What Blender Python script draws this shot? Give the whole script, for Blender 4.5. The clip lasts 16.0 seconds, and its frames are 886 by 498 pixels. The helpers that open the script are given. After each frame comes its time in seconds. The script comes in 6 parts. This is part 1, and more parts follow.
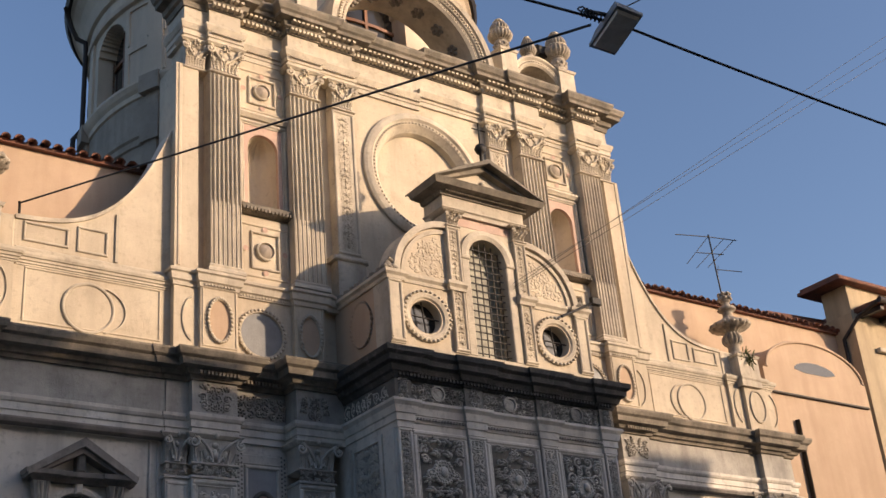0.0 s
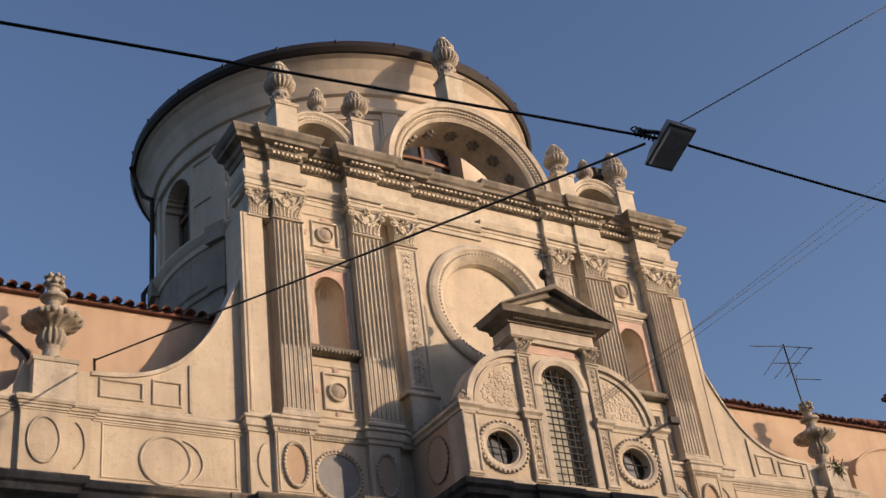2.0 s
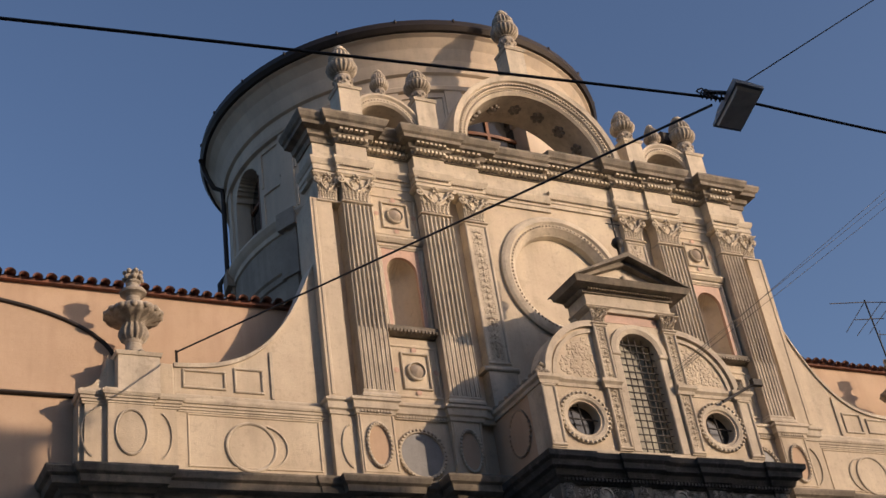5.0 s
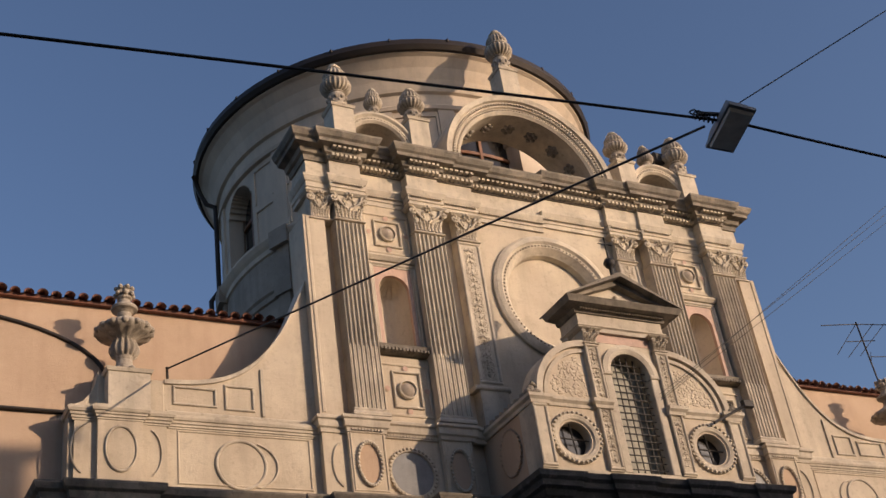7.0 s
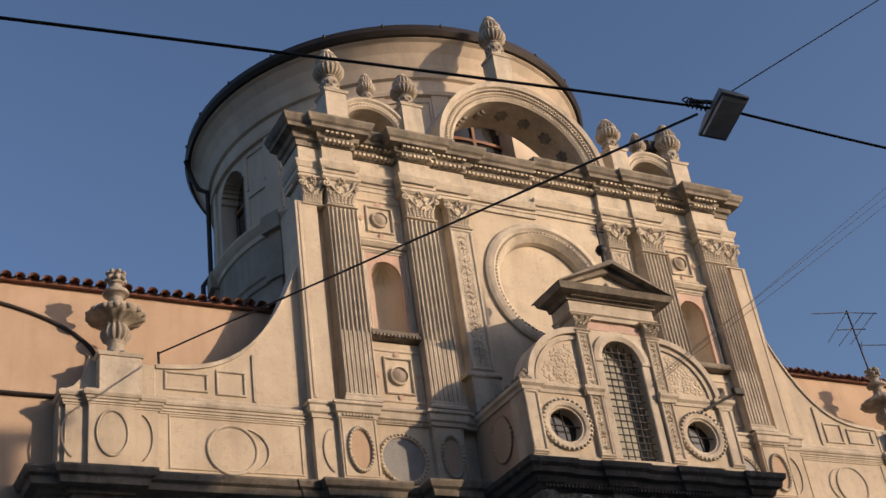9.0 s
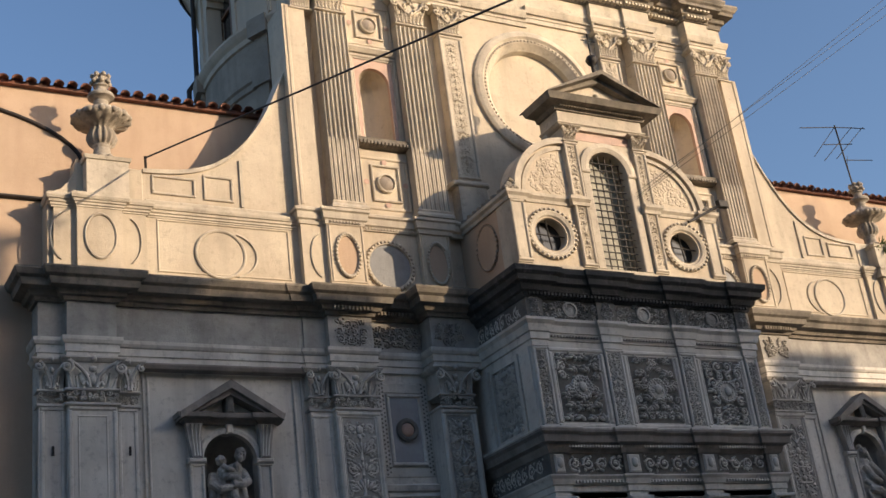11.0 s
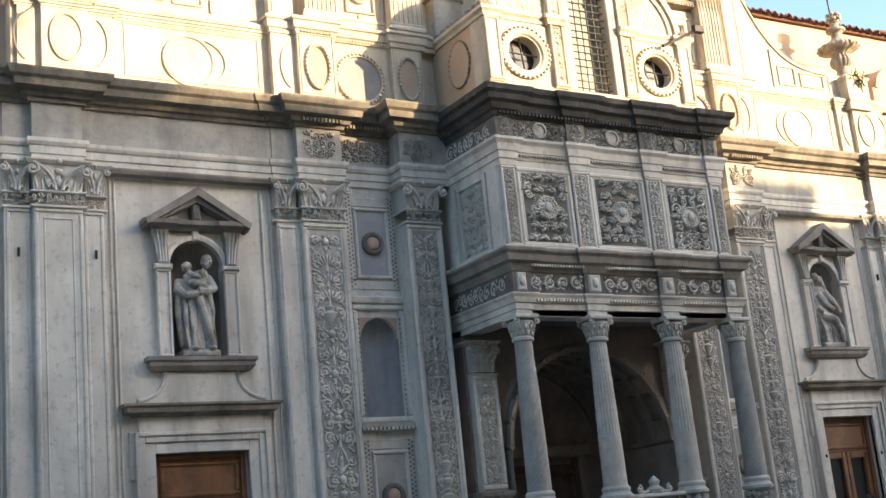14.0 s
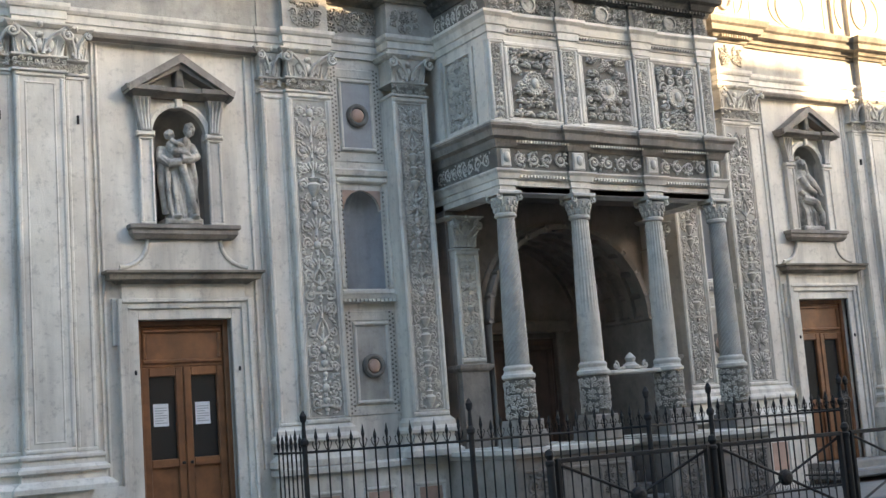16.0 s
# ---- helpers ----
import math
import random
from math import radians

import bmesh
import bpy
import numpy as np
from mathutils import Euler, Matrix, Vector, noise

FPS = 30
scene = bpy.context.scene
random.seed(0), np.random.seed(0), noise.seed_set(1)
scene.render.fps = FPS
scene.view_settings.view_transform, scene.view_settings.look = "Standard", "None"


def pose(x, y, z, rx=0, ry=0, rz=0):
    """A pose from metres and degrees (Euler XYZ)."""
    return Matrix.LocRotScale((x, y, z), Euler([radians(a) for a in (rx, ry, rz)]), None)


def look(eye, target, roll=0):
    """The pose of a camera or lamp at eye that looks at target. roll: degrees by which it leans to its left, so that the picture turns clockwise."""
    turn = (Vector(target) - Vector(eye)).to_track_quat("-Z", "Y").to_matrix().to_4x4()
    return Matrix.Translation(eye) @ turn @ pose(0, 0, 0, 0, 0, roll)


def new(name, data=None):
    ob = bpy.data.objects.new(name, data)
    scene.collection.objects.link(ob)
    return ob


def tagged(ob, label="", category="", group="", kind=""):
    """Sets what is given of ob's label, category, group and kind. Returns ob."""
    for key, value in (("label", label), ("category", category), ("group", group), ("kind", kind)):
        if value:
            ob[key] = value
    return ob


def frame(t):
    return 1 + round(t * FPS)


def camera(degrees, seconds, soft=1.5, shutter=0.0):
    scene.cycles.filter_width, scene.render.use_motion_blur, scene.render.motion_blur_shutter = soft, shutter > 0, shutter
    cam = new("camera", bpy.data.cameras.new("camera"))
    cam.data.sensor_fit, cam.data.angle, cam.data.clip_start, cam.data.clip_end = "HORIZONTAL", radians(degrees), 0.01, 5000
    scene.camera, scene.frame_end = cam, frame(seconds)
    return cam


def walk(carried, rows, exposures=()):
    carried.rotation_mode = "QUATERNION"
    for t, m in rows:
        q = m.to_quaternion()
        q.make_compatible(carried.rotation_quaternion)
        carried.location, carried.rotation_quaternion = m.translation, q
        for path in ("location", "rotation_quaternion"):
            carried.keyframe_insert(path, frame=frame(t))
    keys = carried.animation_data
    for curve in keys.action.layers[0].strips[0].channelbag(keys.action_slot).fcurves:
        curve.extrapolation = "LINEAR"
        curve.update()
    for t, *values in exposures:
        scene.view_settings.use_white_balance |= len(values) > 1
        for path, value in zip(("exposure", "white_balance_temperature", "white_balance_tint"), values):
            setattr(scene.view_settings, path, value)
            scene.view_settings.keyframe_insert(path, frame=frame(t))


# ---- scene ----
# ---- camera and path ----
cam = camera(39.0, 16.0)
EYE = (-11.604, -15.629, 1.631)
TURNS = [
    (0.0, 115.25, 4.67, -35.26),
    (0.5, 117.35, 5.55, -35.06),
    (1.0, 119.22, 6.31, -34.37),
    (1.5, 120.60, 6.54, -32.78),
    (2.0, 121.68, 6.79, -30.60),
    (2.5, 122.25, 7.48, -28.53),
    (3.0, 122.18, 7.72, -27.03),
    (3.5, 121.98, 7.67, -26.44),
    (4.0, 121.50, 8.00, -26.00),
    (6.5, 121.10, 7.57, -26.47),
    (7.0, 121.94, 7.63, -26.66),
    (7.5, 122.68, 7.56, -26.89),
    (8.0, 122.90, 7.65, -26.91),
    (10.5, 114.80, 7.14, -27.80),
    (11.0, 112.39, 7.04, -28.05),
    (11.5, 110.62, 6.70, -28.21),
    (12.0, 109.27, 6.65, -28.32),
    (12.5, 108.20, 6.50, -28.80),
    (13.0, 106.68, 6.19, -29.47),
    (13.5, 105.24, 5.87, -29.84),
    (14.0, 103.77, 5.46, -30.11),
    (14.5, 102.56, 5.26, -30.17),
    (15.0, 101.24, 4.98, -30.25),
    (15.5, 99.64, 4.69, -30.72),
    (16.0, 97.94, 4.25, -31.12),
]
walk(cam, [(t, pose(*EYE, rx, ry, rz)) for t, rx, ry, rz in TURNS],
     [(0.0, 0.78, 6800, 20), (0.5, 0.54, 6750, 20), (1.5, 0.46, 6700, 21), (3.5, 0.27, 6650, 22), (8.0, 0.27, 6650, 22), (10.5, 0.58, 6500, 16), (11.5, 1.06, 6650, 14), (12.5, 1.68, 7000, 13),
      (13.5, 2.2, 7300, 12), (14.5, 2.58, 7350, 11), (16.0, 2.97, 7500, 11)])

# ---- daylight: a low evening sun from across the street, to the right ----
SUN = Vector((0.85, -1.0, 0.28)).normalized()
world = bpy.data.worlds.new("world")
scene.world = world
world.use_nodes = True
wn = world.node_tree
sky = wn.nodes.new("ShaderNodeTexSky")
sky.sky_type = 'NISHITA'
sky.sun_disc = False
sky.sun_elevation = math.asin(SUN.z)
sky.sun_rotation = math.atan2(SUN.x, SUN.y)
sky.air_density, sky.dust_density, sky.ozone_density = 1.0, 2.4, 3.0
wn.links.new(sky.outputs[0], wn.nodes["Background"].inputs[0])
wn.nodes["Background"].inputs[1].default_value = 0.13
sun = new("sun", bpy.data.lights.new("sun", 'SUN'))
sun.data.energy, sun.data.angle, sun.data.color = 3.05, radians(0.6), (1.0, 0.79, 0.53)
sun.matrix_world = look(SUN * 60, (0, 0, 0))


# ---- materials ----
def material(name, base, other, rough=0.8, scale=3.0, streak=0.0, streak_col=(0.1, 0.1, 0.1), spots=0.0, spot_col=(0.05, 0.05, 0.05),
             bump=0.25, grain=60.0, metal=0.0, random_tint=0.0):
    """Stone, plaster or paint: large blotches between two colours, hanging streaks, spots and a fine grain with relief."""
    m = bpy.data.materials.new(name)
    m.use_nodes = True
    nt = m.node_tree
    n, ln = nt.nodes, nt.links
    bsdf = n["Principled BSDF"]
    co = n.new("ShaderNodeTexCoord").outputs["Object"]

    def tex(sc, detail, stretch=None, rough_n=0.6):
        t = n.new("ShaderNodeTexNoise")
        t.inputs["Scale"].default_value, t.inputs["Detail"].default_value, t.inputs["Roughness"].default_value = sc, detail, rough_n
        if stretch:
            mp = n.new("ShaderNodeMapping")
            mp.inputs["Scale"].default_value = stretch
            ln.new(co, mp.inputs["Vector"])
            ln.new(mp.outputs[0], t.inputs["Vector"])
        else:
            ln.new(co, t.inputs["Vector"])
        return t.outputs["Fac"]

    def ramp(src, a, b):
        r = n.new("ShaderNodeMapRange")
        r.inputs["From Min"].default_value, r.inputs["From Max"].default_value = a, b
        ln.new(src, r.inputs["Value"])
        return r.outputs[0]

    def mix(fac, a, b, k=1.0):
        x = n.new("ShaderNodeMix")
        x.data_type = 'RGBA'
        if k != 1.0:
            mu = n.new("ShaderNodeMath")
            mu.operation = 'MULTIPLY'
            mu.inputs[1].default_value = k
            ln.new(fac, mu.inputs[0])
            fac = mu.outputs[0]
        ln.new(fac, x.inputs[0])
        for v, s in ((a, x.inputs[6]), (b, x.inputs[7])):
            if isinstance(v, tuple):
                s.default_value = (*v, 1)
            else:
                ln.new(v, s)
        return x.outputs[2]

    big = tex(scale, 6)
    col = mix(ramp(big, 0.38, 0.62), base, other)
    fine = tex(grain, 3)
    dark = tuple(c * 0.72 for c in base)
    col = mix(ramp(fine, 0.45, 0.75), col, dark, 0.35)
    if streak:
        st = tex(1.0, 5, (3.0, 3.0, 0.32))
        col = mix(ramp(st, 0.46, 0.7), col, streak_col, streak)
    if spots:
        sp = tex(9.0, 5, None, 0.7)
        col = mix(ramp(sp, 0.54, 0.68), col, spot_col, spots)
    if random_tint:
        oi = n.new("ShaderNodeObjectInfo")
        col = mix(oi.outputs["Random"], col, tuple(c * 0.55 for c in base), random_tint)
    ln.new(col, bsdf.inputs["Base Color"])
    bsdf.inputs["Roughness"].default_value = rough
    bsdf.inputs["Metallic"].default_value = metal
    if bump:
        b = n.new("ShaderNodeBump")
        b.inputs["Strength"].default_value, b.inputs["Distance"].default_value = bump, 0.02
        ad = n.new("ShaderNodeMath")
        ad.operation = 'ADD'
        ln.new(fine, ad.inputs[0])
        ln.new(tex(14.0, 4), ad.inputs[1])
        ln.new(ad.outputs[0], b.inputs["Height"])
        ln.new(b.outputs[0], bsdf.inputs["Normal"])
    return m


GREY_SOOT = (0.12, 0.115, 0.11)
MARBLE = material("white_marble", (0.72, 0.675, 0.60), (0.58, 0.54, 0.475), 0.65, 1.3, 0.6, (0.27, 0.25, 0.23), 0.4, (0.2, 0.18, 0.16), 0.2)
CARVED = material("carved_marble", (0.66, 0.62, 0.55), (0.50, 0.465, 0.41), 0.75, 3.0, 0.4, (0.2, 0.19, 0.17), 0.35, (0.14, 0.13, 0.12), 0.3)
# Soot, with the shade in crevices behind the carving also put into the colour
RECESS = material("sooty_shaded_marble_ground", (0.2, 0.183, 0.16), (0.115, 0.105, 0.093), 0.85, 3.0, 0.5, (0.09, 0.09, 0.085), 0.3, GREY_SOOT, 0.3)
GREYCOL = material("grey_veined_marble", (0.40, 0.38, 0.345), (0.30, 0.285, 0.26), 0.6, 3.5, 0.5, (0.17, 0.16, 0.15), 0.3, (0.15, 0.14, 0.13), 0.2)
# Dirt, and the shade below the drum's ring cornice, both in the colour
DRUMLOW = material("dirty_shaded_drum_plaster", (0.40, 0.335, 0.27), (0.29, 0.245, 0.2), 0.92, 0.9, 0.5, (0.16, 0.14, 0.115), 0.3, (0.14, 0.12, 0.1), 0.3)
PALEGROUND = material("dusty_marble_ground", (0.45, 0.425, 0.385), (0.33, 0.31, 0.28), 0.85, 3.0, 0.5, (0.15, 0.145, 0.135), 0.3, (0.12, 0.115, 0.11), 0.3)
DIRTY = material("grimy_marble", (0.33, 0.295, 0.26), (0.22, 0.195, 0.17), 0.8, 2.2, 0.6, (0.11, 0.095, 0.085), 0.45, (0.09, 0.08, 0.07), 0.3)
BLUEGREY = material("blue_grey_marble", (0.37, 0.375, 0.385), (0.29, 0.295, 0.305), 0.6, 2.5, 0.4, (0.2, 0.2, 0.2), 0.25, (0.18, 0.18, 0.18), 0.15)
SOOTED = material("sooted_carving", (0.52, 0.485, 0.43), (0.28, 0.26, 0.23), 0.85, 4.0, 0.5, (0.09, 0.085, 0.08), 0.5, (0.08, 0.075, 0.07), 0.35)
STATUE = material("weathered_statue_marble", (0.60, 0.56, 0.50), (0.24, 0.22, 0.195), 0.8, 3.2, 0.6, (0.1, 0.09, 0.08), 0.4, (0.09, 0.08, 0.07), 0.3)
CREAM = material("cream_plaster", (0.60, 0.52, 0.40), (0.50, 0.42, 0.32), 0.9, 1.1, 0.45, (0.30, 0.25, 0.19), 0.3, (0.27, 0.22, 0.17), 0.3)
STONE = material("cream_limestone", (0.60, 0.53, 0.42), (0.46, 0.40, 0.32), 0.8, 2.2, 0.5, (0.22, 0.19, 0.15), 0.35, (0.18, 0.15, 0.12), 0.35)
CORNICE = material("weathered_cornice_stone", (0.30, 0.26, 0.21), (0.17, 0.15, 0.12), 0.9, 2.4, 0.65, (0.08, 0.07, 0.06), 0.5, (0.06, 0.055, 0.05), 0.45)
BLACKENED = material("blackened_stone", (0.085, 0.08, 0.073), (0.045, 0.042, 0.04), 0.9, 2.4, 0.4, (0.035, 0.035, 0.032), 0.4, (0.2, 0.19, 0.175), 0.5)
URNSTONE = material("weathered_urn_stone", (0.48, 0.42, 0.34), (0.30, 0.26, 0.21), 0.9, 4.0, 0.5, (0.13, 0.11, 0.09), 0.5, (0.1, 0.09, 0.075), 0.4)
PINK = material("salmon_plaster", (0.53, 0.39, 0.28), (0.46, 0.335, 0.235), 0.92, 0.7, 0.4, (0.36, 0.24, 0.17), 0.25, (0.40, 0.28, 0.2), 0.25)
DRUMP = material("pale_drum_plaster", (0.63, 0.53, 0.42), (0.53, 0.445, 0.35), 0.92, 0.8, 0.4, (0.33, 0.29, 0.24), 0.15, (0.3, 0.26, 0.22), 0.25)
ROSE = material("rose_inlay", (0.52, 0.34, 0.26), (0.42, 0.28, 0.22), 0.6, 4.0, 0.2, (0.3, 0.2, 0.16), 0.2)
SLATE = material("slate_disc", (0.17, 0.18, 0.19), (0.12, 0.125, 0.135), 0.5, 2.5, 0.3, (0.25, 0.25, 0.24), 0.2)
TILE = material("terracotta_tile", (0.22, 0.09, 0.06), (0.12, 0.06, 0.045), 0.9, 5.0, 0.0, GREY_SOOT, 0.4, (0.1, 0.08, 0.06), 0.4, 60, 0, 0.6)
ZINC = material("brown_gutter", (0.035, 0.026, 0.022), (0.025, 0.02, 0.018), 0.55, 3.0, 0.0, GREY_SOOT, 0.2, (0.03, 0.03, 0.03), 0.15, 60, 0.3)
WOOD = material("brown_varnished_oak", (0.26, 0.11, 0.045), (0.17, 0.07, 0.03), 0.45, 4.0, 0.6, (0.10, 0.045, 0.02), 0.0, GREY_SOOT, 0.15)
DARKWOOD = material("dark_old_wood", (0.10, 0.06, 0.045), (0.065, 0.04, 0.03), 0.6, 4.0, 0.4, (0.02, 0.015, 0.01), 0.0, GREY_SOOT, 0.15)
IRON = material("black_painted_iron", (0.012, 0.011, 0.011), (0.018, 0.015, 0.014), 0.62, 8.0, 0.0, GREY_SOOT, 0.3, (0.07, 0.035, 0.02), 0.25, 60, 0.2)
CABLE = material("black_cable_rubber", (0.015, 0.015, 0.016), (0.025, 0.025, 0.026), 0.7, 10, bump=0.0)
LAMPGREY = material("grey_lamp_metal", (0.30, 0.30, 0.29), (0.22, 0.22, 0.21), 0.5, 6.0, 0.3, (0.06, 0.06, 0.06), 0.2, (0.08, 0.07, 0.06), 0.1, 60, 0.3)
DIFFUSER = material("dusty_lamp_cover", (0.80, 0.79, 0.74), (0.66, 0.65, 0.60), 0.35, 5.0, 0.2, (0.1, 0.1, 0.09), 0.2, bump=0.05)
ASPHALT = material("asphalt", (0.055, 0.054, 0.053), (0.04, 0.04, 0.04), 0.9, 1.5, 0.0, GREY_SOOT, 0.3, (0.09, 0.09, 0.088), 0.5, 120)
PAVING = material("grey_paving_stone", (0.30, 0.29, 0.275), (0.22, 0.215, 0.205), 0.8, 2.0, 0.0, GREY_SOOT, 0.35, (0.12, 0.12, 0.115), 0.4, 60, 0, 0.5)
HOUSE = material("ochre_house_plaster", (0.50, 0.40, 0.27), (0.42, 0.33, 0.22), 0.92, 0.6, 0.5, (0.25, 0.2, 0.14), 0.2, (0.22, 0.18, 0.13), 0.25)
# Porch interior plaster, darkened so its colour carries part of the shade in there
INSIDE = material("shade_toned_vault_plaster", (0.30, 0.25, 0.215), (0.21, 0.175, 0.15), 0.9, 2.0, 0.3, (0.08, 0.07, 0.06), 0.3, (0.09, 0.08, 0.07), 0.3)
PAPER = material("white_notice_paper", (0.78, 0.79, 0.80), (0.74, 0.75, 0.77), 0.7, 9.0, bump=0.0)
INK = material("grey_print", (0.30, 0.31, 0.33), (0.35, 0.36, 0.38), 0.7, 9.0, bump=0.0)
PLANT = material("green_weed", (0.07, 0.10, 0.03), (0.12, 0.13, 0.05), 0.8, 9.0, bump=0.1)
GLASS = bpy.data.materials.new("dark_window_glass")
GLASS.use_nodes = True
GLASS.node_tree.nodes["Principled BSDF"].inputs["Base Color"].default_value = (0.025, 0.024, 0.024, 1)
GLASS.node_tree.nodes["Principled BSDF"].inputs["Roughness"].default_value = 0.12
LEADED = material("old_leaded_glass", (0.30, 0.29, 0.22), (0.13, 0.125, 0.10), 0.5, 3.0, 0.2, (0.05, 0.045, 0.04), 0.3, (0.28, 0.24, 0.17), 0.3, 30)


# ---- mesh builder: x along the facade, p out of it towards the street, z up ----
class Shape:
    def __init__(self):
        self.v, self.f, self.s = [], [], []

    def add(self, verts, faces, smooth=False):
        b = len(self.v)
        self.v += [(x, -p, z) for x, p, z in verts]
        self.f += [tuple(b + i for i in f) for f in faces]
        self.s += [smooth] * len(faces)
        return self

    def box(self, x0, x1, p0, p1, z0, z1, chamfer=0.0):
        x0, x1, p0, p1, z0, z1 = min(x0, x1), max(x0, x1), min(p0, p1), max(p0, p1), min(z0, z1), max(z0, z1)
        c = min(chamfer, (x1 - x0) * 0.3, (z1 - z0) * 0.3, (p1 - p0) * 0.5)
        if c <= 0:
            v = [(x0, p0, z0), (x1, p0, z0), (x1, p1, z0), (x0, p1, z0), (x0, p0, z1), (x1, p0, z1), (x1, p1, z1), (x0, p1, z1)]
            return self.add(v, [(0, 1, 2, 3), (4, 7, 6, 5), (0, 4, 5, 1), (1, 5, 6, 2), (2, 6, 7, 3), (3, 7, 4, 0)])
        v = [(x0, p0, z0), (x1, p0, z0), (x1, p1 - c, z0), (x0, p1 - c, z0), (x0, p0, z1), (x1, p0, z1), (x1, p1 - c, z1), (x0, p1 - c, z1),
             (x0 + c, p1, z0 + c), (x1 - c, p1, z0 + c), (x1 - c, p1, z1 - c), (x0 + c, p1, z1 - c)]
        return self.add(v, [(0, 1, 2, 3), (4, 7, 6, 5), (0, 4, 5, 1), (1, 5, 6, 2), (3, 7, 4, 0), (8, 9, 10, 11), (3, 2, 9, 8), (2, 6, 10, 9), (6, 7, 11, 10), (7, 3, 8, 11)])

    def sweep(self, path, prof):
        """A moulding: the profile (out, z), from foot to top, along a plan line (x, p) from left to right, with mitred corners."""
        k, rows = len(prof), []
        for i, (x, p) in enumerate(path):
            ns = []
            for a, b in ((i - 1, i), (i, i + 1)):
                if a >= 0 and b < len(path):
                    dx, dp = path[b][0] - path[a][0], path[b][1] - path[a][1]
                    d = math.hypot(dx, dp)
                    ns.append((-dp / d, dx / d))
            if len(ns) == 1:
                mx, mp = ns[0]
            else:
                q = 1 + ns[0][0] * ns[1][0] + ns[0][1] * ns[1][1]
                mx, mp = (ns[0][0] + ns[1][0]) / q, (ns[0][1] + ns[1][1]) / q
            rows.append([(x + mx * o, p + mp * o, z) for o, z in prof])
        for a, b in zip(rows, rows[1:]):
            for j in range(k - 1):
                self.add([a[j], b[j], b[j + 1], a[j + 1]], [(0, 1, 2, 3)])
        self.add(rows[0], [tuple(range(k))])
        self.add(rows[-1], [tuple(range(k - 1, -1, -1))])
        return self

    def ring(self, c, prof, rx=1.0, rz=1.0, seg=40, a0=0.0, a1=2 * math.pi, soft=False):
        """A round moulding on a wall about (x, z): the profile (radius, p), stretched by rx and rz."""
        x, z = c
        pairs = [prof] if soft else [prof[i:i + 2] for i in range(len(prof) - 1)]
        whole = abs(a1 - a0 - 2 * math.pi) < 1e-6
        n = seg if whole else seg + 1
        for pr in pairs:
            v = [(x + r * rx * math.cos(a0 + (a1 - a0) * i / seg), p, z + r * rz * math.sin(a0 + (a1 - a0) * i / seg)) for i in range(n) for r, p in pr]
            k = len(pr)
            self.add(v, [(i * k + j, ((i + 1) % n) * k + j, ((i + 1) % n) * k + j + 1, i * k + j + 1) for i in range(seg) for j in range(k - 1)], True)
        return self

    def lathe(self, c, prof, seg=20, flutes=0, amp=0.0, twist=0.0, soft=False, f0=-1e9, f1=1e9):
        """A turned piece about an upright axis at (x, p): the profile (radius, z), with flutes from f0 to f1."""
        x, p = c
        pairs = [prof] if soft else [prof[i:i + 2] for i in range(len(prof) - 1)]

        def rad(r, z, a):
            return r * (1 - amp * (0.5 + 0.5 * math.cos(flutes * a + twist * z))) if flutes and f0 <= z <= f1 else r
        for pr in pairs:
            k = len(pr)
            v = [(x + rad(r, z, a) * math.cos(a), p + rad(r, z, a) * math.sin(a), z) for a in (2 * math.pi * i / seg for i in range(seg)) for r, z in pr]
            self.add(v, [(i * k + j, ((i + 1) % seg) * k + j, ((i + 1) % seg) * k + j + 1, i * k + j + 1) for i in range(seg) for j in range(k - 1)], True)
        return self

    def disc(self, c, p, r, rz=None, seg=32):
        x, z = c
        rz = rz or r
        return self.add([(x + r * math.cos(2 * math.pi * i / seg), p, z + rz * math.sin(2 * math.pi * i / seg)) for i in range(seg)], [tuple(range(seg))])

    def tube(self, pts, r, sides=5, taper=None):
        n, rows = len(pts), []
        P = [Vector(q) for q in pts]
        for i in range(n):
            d = (P[min(i + 1, n - 1)] - P[max(i - 1, 0)])
            d = d.normalized() if d.length > 1e-9 else Vector((1, 0, 0))
            ref = Vector((0, 1, 0)) if abs(d.y) < 0.9 else Vector((0, 0, 1))
            u = d.cross(ref).normalized()
            w = u.cross(d)
            rr = r * (taper(i / max(1, n - 1)) if taper else 1)
            rows.append([tuple(P[i] + (u * math.cos(a) + w * math.sin(a)) * rr) for a in (2 * math.pi * k / sides for k in range(sides))])
        v = [q for row in rows for q in row]
        f = [(i * sides + k, i * sides + (k + 1) % sides, (i + 1) * sides + (k + 1) % sides, (i + 1) * sides + k) for i in range(n - 1) for k in range(sides)]
        f += [tuple(range(sides)), tuple((n - 1) * sides + k for k in reversed(range(sides)))]
        return self.add(v, f, True)

    def blob(self, c, rx, rp, rz, turn=0.0):
        """A small rounded lump on a surface."""
        t = (1 + 5 ** 0.5) / 2
        ico = [(-1, t, 0), (1, t, 0), (-1, -t, 0), (1, -t, 0), (0, -1, t), (0, 1, t), (0, -1, -t), (0, 1, -t), (t, 0, -1), (t, 0, 1), (-t, 0, -1), (-t, 0, 1)]
        tri = [(0, 11, 5), (0, 5, 1), (0, 1, 7), (0, 7, 10), (0, 10, 11), (1, 5, 9), (5, 11, 4), (11, 10, 2), (10, 7, 6), (7, 1, 8), (3, 9, 4), (3, 4, 2),
               (3, 2, 6), (3, 6, 8), (3, 8, 9), (4, 9, 5), (2, 4, 11), (6, 2, 10), (8, 6, 7), (9, 8, 1)]
